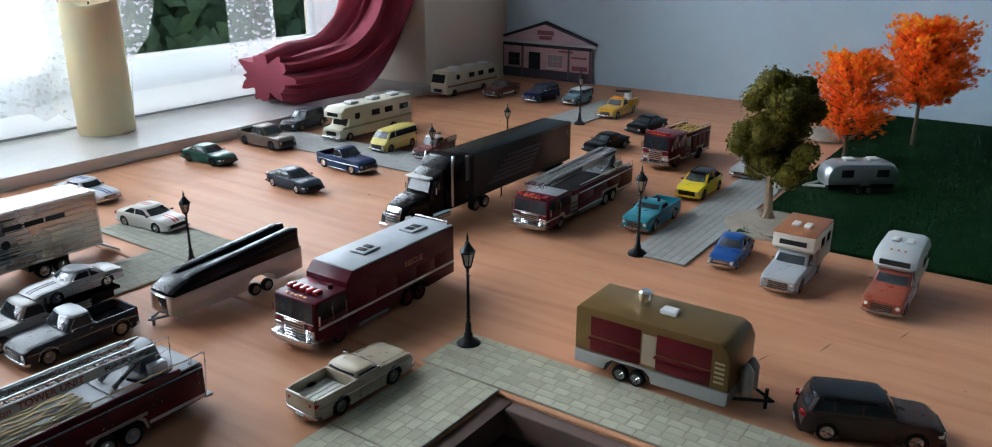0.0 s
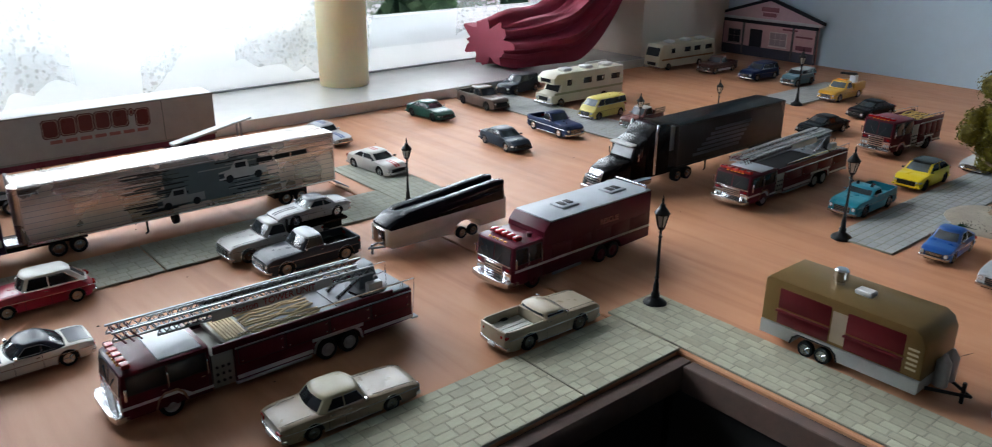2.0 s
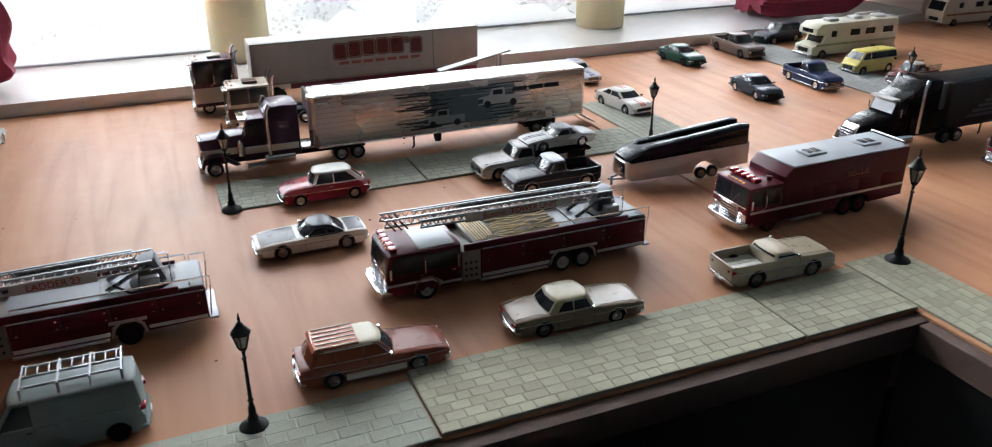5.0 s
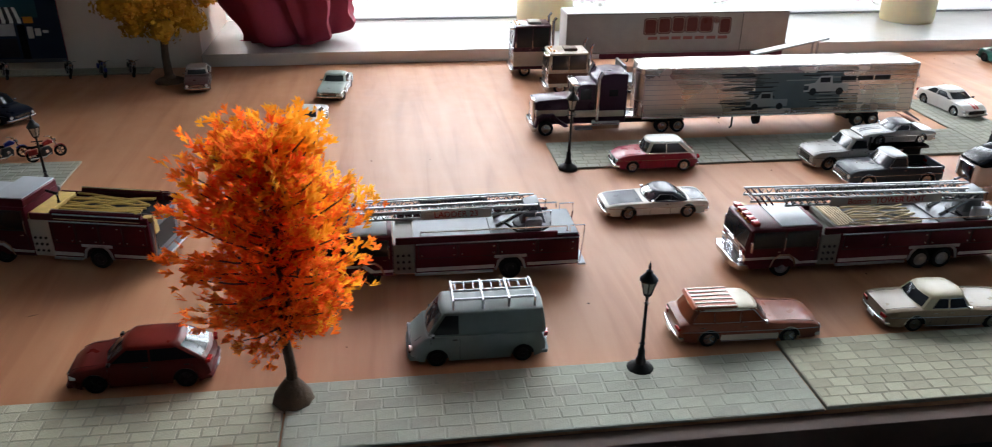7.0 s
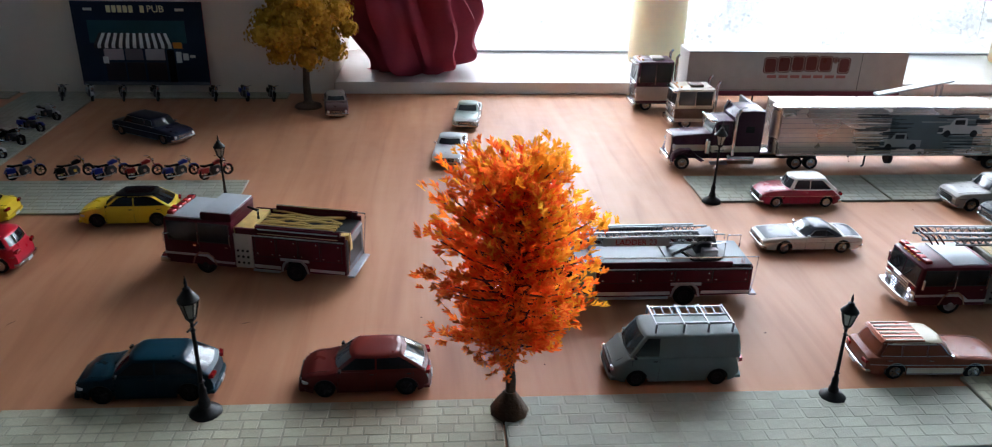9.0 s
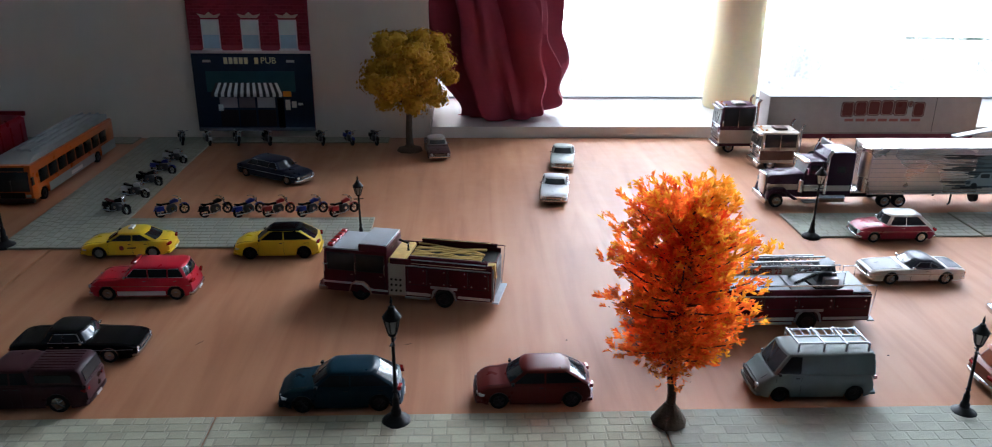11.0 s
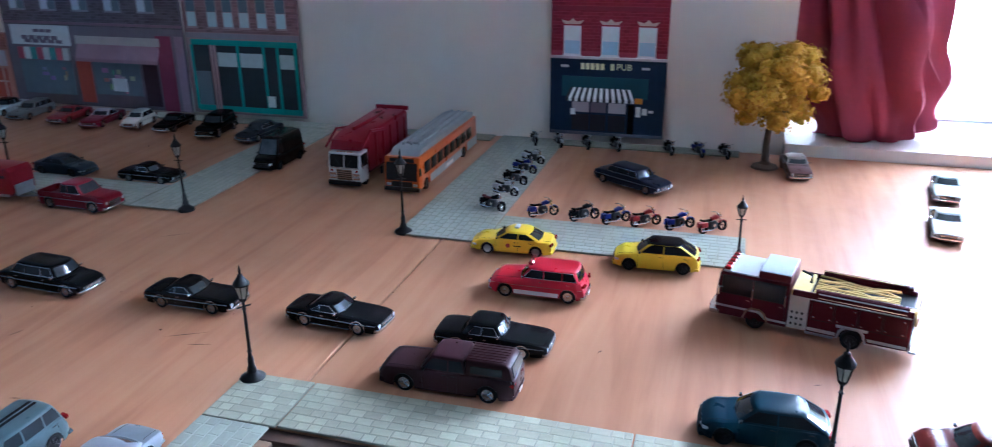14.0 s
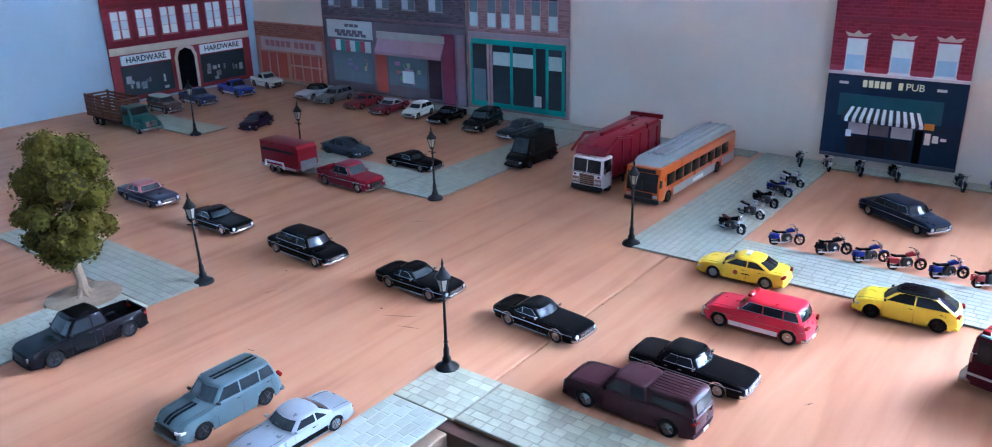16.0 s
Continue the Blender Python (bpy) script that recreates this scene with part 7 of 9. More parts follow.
# ---- motorcycles ----
def motorcycle(x, y, heading, col, seat, label, lean=-9):
    th = thing("motorcycle", pose(x, y, 0.0004, lean, 0, heading), label, "motorcycle", "model motorcycles")
    r = 5.0
    for nm, xx in (("front_wheel", 11.5), ("rear_wheel", -10.5)):
        w = part(nm, Shape().lathe([(r * 0.68, -1.3), (r * 0.96, -1.1), (r, 0), (r * 0.96, 1.1), (r * 0.68, 1.3), (r * 0.62, 0)], (xx, 0, r), "y", 16, ring=True), RUBBER, th)
        s = Shape().lathe([(1.1, -0.8), (1.1, 0.8), (0.01, 0.9)], (xx, 0, r), "y", 8)
        for k in range(5):
            a = 2 * math.pi * k / 5
            s.tube([(xx, 0, r), (xx + 3.8 * math.cos(a), 0, r + 3.8 * math.sin(a))], 0.3, 4)
        part("spokes", s, CHROME, w)
    p = paint(col)
    part("tank", Shape().ext([(-1, 11.5), (6.5, 12.5), (7, 14.6), (4, 16.2), (-1, 14.4)], -2.7, 2.7, 1.1), p, th)
    part("seat", Shape().ext([(-13, 12.4), (-10, 11.4), (-1, 11.2), (-1.5, 13), (-8, 12.8), (-12.5, 14)], -2.5, 2.5, 0.8), paint(seat, 0.6), th)
    part("engine", Shape().ext([(-4, 3.5), (4, 3.5), (5, 8), (3, 11), (-3, 11), (-5, 7)], -3.0, 3.0, 0.8), ENGINE, th)
    for sg in (1, -1):
        part("saddle_bag", Shape().ext([(-14.5, 6.4), (-7.5, 6.4), (-7, 11), (-14, 11)], sg * 3.2 - 1.1, sg * 3.2 + 1.1, 0.6), p, th)
        part("cylinder", Shape().lathe([(1.5, -0.3), (1.5, 0.5), (0.01, 0.7)], (0.4, sg * 3.1, 7), "y", 10), CHROME, th)
    part("front_mudguard", Shape().ext([(16, 8), (13.5, 10.6), (10, 10.9), (7, 9), (7.6, 8.4), (10.4, 10.1), (13.2, 9.8), (15.4, 7.6)], -1.7, 1.7, 0.3), p, th)
    part("rear_mudguard", Shape().ext([(-16.5, 7), (-14.5, 10.4), (-10.5, 11.2), (-6.5, 9.5), (-7, 8.8), (-10.6, 10.4), (-14, 9.6), (-15.9, 6.8)], -1.8, 1.8, 0.3), p, th)
    for sg in (1, -1):
        part("fork", Shape().tube([(11.5, sg * 1.4, 5), (7.2, sg * 1.4, 16)], 0.45, 5), CHROME, th)
        part("exhaust", Shape().tube([(3, sg * 2.6, 5), (-2, sg * 3, 2.8), (-14, sg * 3, 3.4)], [0.6, 0.6, 0.95], 6), CHROME, th)
    part("handlebar", Shape().tube([(3.6, -6, 18), (6.6, -3, 18), (7.2, 0, 16.4), (6.6, 3, 18), (3.6, 6, 18)], 0.45, 5), CHROME, th)
    part("headlight", Shape().lathe([(0.8, -1.4), (1.6, 0), (1.5, 0.5), (0.01, 0.8)], (9, 0, 14.6), "x", 10), CHROME, th)
    part("side_stand", Shape().tube([(0, 2, 4), (-1, 4.5, 0.3)], 0.35, 4), STEEL, th)
    return th


B2, RD, WH, BL2 = (0.02, 0.02, 0.024), (0.28, 0.02, 0.02), (0.5, 0.5, 0.5), (0.02, 0.03, 0.2)
for k, (x, c, lb) in enumerate(((-0.572, BL2, "blue and chrome model motorcycle"), (-0.531, B2, "black and chrome model motorcycle"), (-0.5, BL2, "blue and chrome model motorcycle"), (-0.472, RD, "red and chrome model motorcycle"), (-0.44, BL2, "blue and chrome model motorcycle"), (-0.41, RD, "red and chrome model motorcycle"))):
    motorcycle(x + 0.004, 0.343, 32 + 4 * (k % 3), c, BLK, lb + " parked on the paved square")
for k, (y, c) in enumerate(((0.342, B2), (0.39, WH), (0.43, B2), (0.472, BL2), (0.512, WH))):
    motorcycle(-0.622, y + 0.006, -22 + 3 * (k % 2), c, (0.1, 0.02, 0.02) if k == 0 else BLK, ("black" if c == B2 else "white" if c == WH else "blue") + " model motorcycle in a slanted row")
for k, (x, c) in enumerate(((-0.641, B2), (-0.609, WH), (-0.573, B2), (-0.536, B2), (-0.47, B2), (-0.435, BL2), (-0.404, B2))):
    motorcycle(x, 0.602, -68 + 5 * (k % 2), c, BLK, ("black" if c == B2 else "white" if c == WH else "blue") + " model motorcycle before the printed pub")


# ---- trees ----
def leaf_material(name, stops, rough=0.6, glow_through=0.1):
    m = material(name, stops[0], rough, vary=0.0, spec=0.12)
    nt = m.node_tree
    nd, ln = nt.nodes, nt.links
    g = nd.new("ShaderNodeNewGeometry")
    r = nd.new("ShaderNodeValToRGB")
    r.color_ramp.elements[0].color = (*stops[0], 1)
    r.color_ramp.elements[1].color = (*stops[-1], 1)
    for k, c in enumerate(stops[1:-1]):
        e = r.color_ramp.elements.new((k + 1) / (len(stops) - 1))
        e.color = (*c, 1)
    ln.new(g.outputs["Random Per Island"], r.inputs["Fac"])
    ln.new(r.outputs["Color"], nd["Principled BSDF"].inputs["Base Color"])
    b = nd["Principled BSDF"]
    tr = nd.new("ShaderNodeBsdfTranslucent")
    ln.new(r.outputs["Color"], tr.inputs["Color"])
    mix = nd.new("ShaderNodeMixShader")
    mix.inputs[0].default_value = glow_through
    ln.new(b.outputs[0], mix.inputs[1])
    ln.new(tr.outputs[0], mix.inputs[2])
    ln.new(mix.outputs[0], nd["Material Output"].inputs["Surface"])
    return m


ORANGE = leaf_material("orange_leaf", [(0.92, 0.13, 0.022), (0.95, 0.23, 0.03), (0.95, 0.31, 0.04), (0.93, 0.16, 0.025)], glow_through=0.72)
# gold for plastic tips and, as painted light, for leaves on the light side
GOLD = leaf_material("lit_gold_leaf", [(0.95, 0.48, 0.03), (0.95, 0.36, 0.02), (0.95, 0.55, 0.05)], glow_through=0.72)
OLIVE = leaf_material("olive_clump", [(0.05, 0.042, 0.006), (0.1, 0.085, 0.01), (0.16, 0.135, 0.016), (0.075, 0.062, 0.008)])
AMBER = leaf_material("amber_clump", [(0.5, 0.27, 0.02), (0.62, 0.36, 0.035), (0.42, 0.2, 0.015)])


def leaf(s, c, d, size, rg):
    """A sprig of plastic leaf: slender forked prongs along a short stalk."""
    d = d.normalized()
    u = d.cross(Vector((rg.uniform(-1, 1), rg.uniform(-1, 1), rg.uniform(-1, 1)))).normalized()
    n = d.cross(u)
    for a, at, l in ((0.0, 0.0, 1.0), (-0.7, 0.12, 0.62), (0.7, 0.3, 0.6), (-0.55, 0.48, 0.42)):
        t = (d * math.cos(a) + u * math.sin(a) + n * rg.uniform(-0.25, 0.25)).normalized()
        q = t.cross(n).normalized() * size * 0.105
        p0 = c + d * size * at
        p1, p2 = p0 + t * l * size * 0.6 + n * size * 0.05, p0 + t * l * size
        s.add([p0 - q * 0.6, p0 + q * 0.6, p1 + q, p2, p1 - q], [(0, 1, 2, 3, 4)])


def limb_tree(th, H, spread, z0, seed, bark, n=11, trunk=3.2, foot=0):
    rg = random.Random(seed)
    pts = [(0, 0, 0), (0.6, 0.4, z0 * 0.5), (rg.uniform(-2, 2), rg.uniform(-2, 2), z0), (rg.uniform(-3, 3), rg.uniform(-3, 3), z0 + (H - z0) * 0.55), (0, 0, H * 0.93)]
    part("trunk", Shape().tube(pts, [trunk, trunk * 0.8, trunk * 0.7, trunk * 0.42, 0.5], 9), bark, th)
    tips = []
    s = Shape()
    for k in range(n):
        f = (k + 0.5) / n
        zs = z0 + (H - z0) * f * 0.75
        a = k * 2.4 + rg.uniform(-0.3, 0.3)
        rr = spread * (0.95 - 0.45 * f) * rg.uniform(0.75, 1.0)
        e = Vector((rr * math.cos(a), rr * math.sin(a), zs + (H - z0) * rg.uniform(0.08, 0.2)))
        m = Vector((rr * 0.45 * math.cos(a + 0.2), rr * 0.45 * math.sin(a + 0.2), zs + 4))
        s.tube([(0, 0, zs - 2), m, e], [trunk * 0.4, trunk * 0.28, 0.4], 6)
        tips.append((m, e))
    part("limb", s, bark, th)
    return tips


def flame_tree(x, y, H, spread, z0, label, seed, n=118, size=6.2, foot=True, sun_side=0.6, gold=0.0):
    th = thing("tree", pose(x, y, 0, 0, 0, 0), label, "tree", "model trees")
    if foot:
        part("foot", Shape().lathe([(10.5, 0), (10, 3), (6.4, 9), (3.6, 13), (3, 14)], n=9), BARK, th)
    limb_tree(th, H * 0.92, spread * 0.75, z0, seed, BARK, trunk=3.2)
    rg = random.Random(seed)
    inner, outer, twigs = Shape(), Shape(), Shape()
    for k in range(n):  # boughs that rise and fork, each a feathery spray
        f = (k + rg.random()) / n
        a = k * 2.39996 + rg.uniform(-0.45, 0.45)
        env = spread * float(np.interp(f, (0, 0.08, 0.28, 0.5, 0.7, 0.86, 1.0), (0.62, 0.98, 1.2, 1.08, 0.92, 0.72, 0.36)))
        reach = env * rg.choice((rg.uniform(0.35, 0.7), rg.uniform(0.75, 1.0), rg.uniform(0.9, 1.15)))
        rise = reach * (0.3 + 0.6 * f) * rg.uniform(0.8, 1.25)
        z = z0 + (H - z0 - 14) * f - rise * 0.35
        start = Vector((0, 0, z + rise * 0.1))
        end = Vector((reach * math.cos(a), reach * math.sin(a), min(z + rise, H - 6)))
        twigs.tube([start, start.lerp(end, 0.55) + Vector((0, 0, -1.5)), start.lerp(end, 0.9)], [0.7, 0.45, 0.25], 4)
        d = (end - start).normalized()
        for j in range(34):
            t = 0.16 + 0.84 * (j / 33) ** 0.8
            c = start.lerp(end, t) + Vector((rg.gauss(0, 1), rg.gauss(0, 1), rg.gauss(0, 0.9))) * (5.4 - 2.2 * t)
            dd = d + Vector((rg.gauss(0, 0.42), rg.gauss(0, 0.42), rg.uniform(-0.15, 0.7)))
            # tips turn gold; light side and top get more, light put into leaf colour
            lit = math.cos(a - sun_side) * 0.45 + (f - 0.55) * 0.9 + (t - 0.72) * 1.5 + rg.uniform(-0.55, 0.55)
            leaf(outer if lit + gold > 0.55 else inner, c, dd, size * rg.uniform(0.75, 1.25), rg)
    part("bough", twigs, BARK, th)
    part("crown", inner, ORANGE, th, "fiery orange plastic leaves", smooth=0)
    part("outer_leaves", outer, GOLD, th, "golden yellow plastic leaf tips, more on the light side", smooth=0)
    return th


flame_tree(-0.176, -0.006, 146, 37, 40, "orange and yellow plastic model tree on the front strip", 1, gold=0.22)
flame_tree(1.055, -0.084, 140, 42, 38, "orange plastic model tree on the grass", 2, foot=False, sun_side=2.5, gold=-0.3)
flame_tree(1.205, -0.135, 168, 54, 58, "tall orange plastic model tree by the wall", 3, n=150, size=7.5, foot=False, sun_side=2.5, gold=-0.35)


def clump_tree(x, y, H, spread, z0, mat, label, seed, bark, flat=False, root=True, n=84):
    th = thing("tree", pose(x, y, 0, 0, 0, seed * 50), label, "tree", "model trees")
    tips = limb_tree(th, H - 8, spread * 0.8, z0, seed, bark, n=9, trunk=5.0)
    if root:
        s = Shape()
        for k in range(7):
            a = k * 0.9
            s.tube([(0, 0, 12), (6 * math.cos(a), 6 * math.sin(a), 4), (15 * math.cos(a), 15 * math.sin(a), 0.6)], [3, 2, 0.7], 6)
        part("root", s, bark, th)
    else:
        part("foot", Shape().lathe([(16, 0), (15, 2.5), (7, 5), (3.5, 10)], n=9), BARK, th)
    rg = random.Random(seed + 5)
    s = Shape()
    for k in range(n):
        f = rg.random()
        z = z0 + (H - z0) * (0.06 + 0.9 * f)
        a = rg.uniform(0, 6.283)
        env = math.sin(math.pi * (0.12 + 0.82 * f)) ** 0.6 * (1.0 if not flat else 1.0)
        rad = spread * env * (rg.uniform(0.3, 0.85) if flat else rg.uniform(0.25, 0.8))
        c = Vector((rad * math.cos(a), rad * math.sin(a), z))
        br = spread * rg.uniform(0.17, 0.33)
        s.ball(c, br * (0.62 if flat else 0.74), 6)
        for j in range(230):  # each clump is many small flocked scraps
            v = Vector((rg.gauss(0, 1), rg.gauss(0, 1), rg.gauss(0, 0.8))).normalized()
            q = c + v * br * rg.uniform(0.62, 1.05) * (0.75 if flat and abs(v.z) > 0.6 else 1)
            u = v.cross(Vector((rg.uniform(-1, 1), rg.uniform(-1, 1), rg.uniform(-1, 1)))).normalized() * rg.uniform(0.9, 2.1) * (1.5 if flat else 1)
            w = (v.cross(u).normalized() + v * rg.uniform(-0.7, 0.7)) * rg.uniform(0.9, 1.9) * (1.5 if flat else 1)
            s.add([q - u, q - w, q + u + v * 0.8, q + w], [(0, 1, 2, 3)])
    part("crown", s, mat, th, smooth=0)
    return th


clump_tree(-0.998, -0.083, 138, 46, 32, OLIVE, "olive green foam model tree with pale roots", 1, BARK_PALE)
clump_tree(0.795, -0.075, 142, 47, 42, OLIVE, "dark olive green foam model tree by the grass", 2, BARK_PALE)
clump_tree(-0.357, 0.572, 140, 62, 56, AMBER, "golden yellow foam model tree by the curtain", 3, BARK, flat=True, root=False, n=60)
s = Shape().lathe([(46, 0.2), (44, 2.4), (36, 4), (20, 5), (0.01, 5)], n=22)
ob = part("tree_plinth", s, STONE)
ob.location = (0.785, -0.082, 0)
tagged(ob, "flat grey cast base under the green tree", "tree base")
s = Shape().lathe([(30, 0.2), (29, 2), (22, 3.4), (0.01, 3.6)], n=20)
ob = part("tree_plinth", s, BARK_PALE)
ob.location = (-0.998, -0.083, 0)
tagged(ob, "flat tan cast base under the olive tree", "tree base")
s = Shape().lathe([(34, 3), (30, 9), (18, 13), (0.01, 15)], n=16)
ob = part("rock", s, STONE)
ob.location = (1.19, -0.03, 0)
tagged(ob, "low brown mound at the edge of the grass", "mound")

# ---- grass ----
GRASS = material("grass_mat", (0.006, 0.023, 0.007), 0.95, spec=0.04, vary=0.35, scale=50, bump=0.002, bump_scale=700)
s = Shape().box(745, 1396, -990, -62, 0.1, 3.2, 0.4)
tagged(part("grass_mat", s, GRASS), "dark green flocked grass mat", "grass", kind="structure")
rg = random.Random(9)
s = Shape()
for k in range(15000):
    f = rg.random() ** 1.6
    x, y = 746 + 630 * rg.random(), -63 - 520 * f
    a, h = rg.uniform(0, 6.28), rg.uniform(1.2, 3.0)
    dx, dy = math.cos(a) * 0.5, math.sin(a) * 0.5
    s.add([(x - dx, y - dy, 3), (x + dx, y + dy, 3), (x + rg.uniform(-1.2, 1.2), y + rg.uniform(-1.2, 1.2), 3 + h)], [(0, 1, 2)])
tagged(part("grass", s, leaf_material("grass_fibre", [(0.004, 0.018, 0.005), (0.009, 0.034, 0.01)]), smooth=0), "short dark green grass fibres", "grass", kind="stuff")


# ---- printed card shop fronts ----
def front(name, m, w, h, mat, label):
    th = thing(name, m, label, "shop front", "card shop fronts")
    part("board", Shape().box(-w / 2, w / 2, 0, 2.2, 0, h, 0.3), mat, th)
    return th


def pane_window(th, x, z, w, h, frame_mat, glass_mat, rows=2, cols=1, y=0.0, arch=0):
    f = part("window", Shape().box(x - w / 2 - 1, x + w / 2 + 1, y - 0.5, y, z - 1, z + h + 1), frame_mat, th, smooth=0)
    for i in range(rows):
        for j in range(cols):
            a, b = x - w / 2 + j * w / cols, z + i * h / rows
            part("pane", Shape().box(a + 0.35, a + w / cols - 0.35, y - 0.9, y - 0.4, b + 0.35, b + h / rows - 0.35), glass_mat[(i + j) % len(glass_mat)], f, smooth=0)
    part("sill", Shape().box(x - w / 2 - 2, x + w / 2 + 2, y - 1.2, y, z - 2.4, z - 1), frame_mat, f, smooth=0)
    return f


def courses(th, x0, x1, z0, z1, mat, y=0.0, step=4.0, length=9.0, seed=1):
    """Printed brick courses as shallow relief."""
    rg_ = random.Random(seed)
    s = Shape()
    z = z0
    k = 0
    while z < z1 - 1:
        x = x0 + (k % 2) * -length / 2
        while x < x1:
            a, b = max(x, x0), min(x + length - 0.4, x1)
            if b - a > 1:
                s.box(a, b, y - 0.25 - rg_.uniform(0, 0.1), y + 0.05, z, z + step - 0.5)
            x += length
        z += step
        k += 1
    ob = part("brickwork", s, mat, th, smooth=0)
    ob["kind"] = "stuff"


def iso(name, rgb, spread=0.2, rough=0.65):
    """A brick print: each course piece a little different."""
    m = leaf_material(name, [tuple(c * (1 - spread) for c in rgb), rgb, tuple(min(1, c * (1 + spread)) for c in rgb)], rough)
    return m


PRINT = lambda c: paint(tuple(min(0.8, v * 1.5) for v in c), 0.6, 0.0, 0.1)
BR_RED, BR_GREY, BR_PINK, BR_ORANGE = iso("red_brick_print", (0.27, 0.03, 0.05), 0.15), iso("grey_brick_print", (0.14, 0.12, 0.14), 0.2), iso("pink_brick_print", (0.3, 0.17, 0.17), 0.2), iso("orange_brick_print", (0.36, 0.14, 0.1), 0.18)
PALEW = [PRINT((0.3, 0.42, 0.5)), PRINT((0.5, 0.55, 0.55))]
DARKW = [PRINT((0.03, 0.035, 0.04)), PRINT((0.10, 0.13, 0.15))]


def pub():
    th = front("pub_front", pose(-0.555, 0.638, 0.008, 0, 0, 0), 147, 300, PRINT((0.25, 0.03, 0.05)), "printed card pub with a dark blue shop front and awning")
    courses(th, -73, 73, 108, 299, BR_RED, seed=3)
    nav = PRINT((0.012, 0.022, 0.045))
    part("shop_front", Shape().box(-73.5, 73.5, -0.8, 0, 0, 98), nav, th)
    part("teal_panel", Shape().box(-58, 52, -1.2, -0.7, 50, 76), PRINT((0.02, 0.06, 0.075)), th)
    part("cornice", Shape().box(-74, 74, -2.2, 0, 98, 101.5, 0.4), PRINT((0.5, 0.42, 0.42)), th)
    lettering("PUB", 11, PRINT((0.55, 0.5, 0.3)), th, pose(0.021, -0.0012, 0.089, 90, 0, 0), bold=0.05)
    for k in range(7):
        if k != 5:
            part("name_bar", Shape().box(-34 + k * 6.3, -29.4 + k * 6.3, -1.2, -0.7, 85, 93), PRINT((0.55, 0.5, 0.3)), th, smooth=0)
    for xx in (-55, 48):
        part("name_bar", Shape().box(xx - 5, xx + 5, -1.1, -0.7, 87, 90), PRINT((0.4, 0.38, 0.35)), th, smooth=0)
    for xx in (-46, 2, 48):
        pane_window(th, xx, 104, 20, 34, PRINT((0.55, 0.5, 0.52)), PALEW)
        part("lintel", Shape().ext([(xx - 14, 146), (xx - 10, 141), (xx + 10, 141), (xx + 14, 146), (xx + 5, 144), (xx, 148), (xx - 5, 144)], -1.6, 0.1), PRINT((0.4, 0.3, 0.24)), th, smooth=0)
    part("brick_band", Shape().box(-73, 73, -0.9, 0, 158, 163), PRINT((0.16, 0.015, 0.03)), th)
    n = 22
    for k in range(n):  # striped awning
        a, b = -52 + 88 * k / n, -52 + 88 * (k + 1) / n
        s = Shape().add([(a * 0.86 - 1.5, -1, 62), (b * 0.86 - 1.5, -1, 62), (b, -7, 49), (a, -7, 49), (b, -7, 45), (a, -7, 45)], [(0, 1, 2, 3)[::-1], (3, 2, 4, 5)[::-1]])
        part("awning_stripe", s, PRINT((0.55, 0.55, 0.53)) if k % 2 else PRINT((0.03, 0.03, 0.035)), th, smooth=0)
    for k, (a, w, c) in enumerate(((-44, 22, (0.3, 0.25, 0.28)), (-20, 20, (0.12, 0.1, 0.12)), (3, 22, (0.32, 0.3, 0.32)))):
        part("shop_window", Shape().box(a, a + w, -1.3, -0.7, 30, 43), PRINT(c), th, smooth=0)
        part("panel", Shape().box(a, a + w, -1.3, -0.7, 6, 27), PRINT((0.02, 0.018, 0.025)), th, smooth=0)
    part("notice", Shape().box(-46, -40, -1.7, -1.2, 26, 34), PRINT((0.6, 0.6, 0.56)), th, smooth=0)
    part("orange_sign", Shape().box(36, 46, -1.7, -0.7, 44, 51), PRINT((0.5, 0.18, 0.02)), th, smooth=0)
    for k in range(3):
        part("notice", Shape().box(38 + 8 * k, 44 + 8 * k, -1.5, -0.7, 27 + 3 * k, 40 - 2 * k), PRINT((0.5, 0.48, 0.46)), th, smooth=0)
    part("door", Shape().box(28, 36, -1.4, -0.7, 2, 42), PRINT((0.01, 0.01, 0.014)), th, smooth=0)
    part("plinth", Shape().box(-73, 73, -1.6, -0.7, 0, 4), PRINT((0.08, 0.08, 0.1)), th)


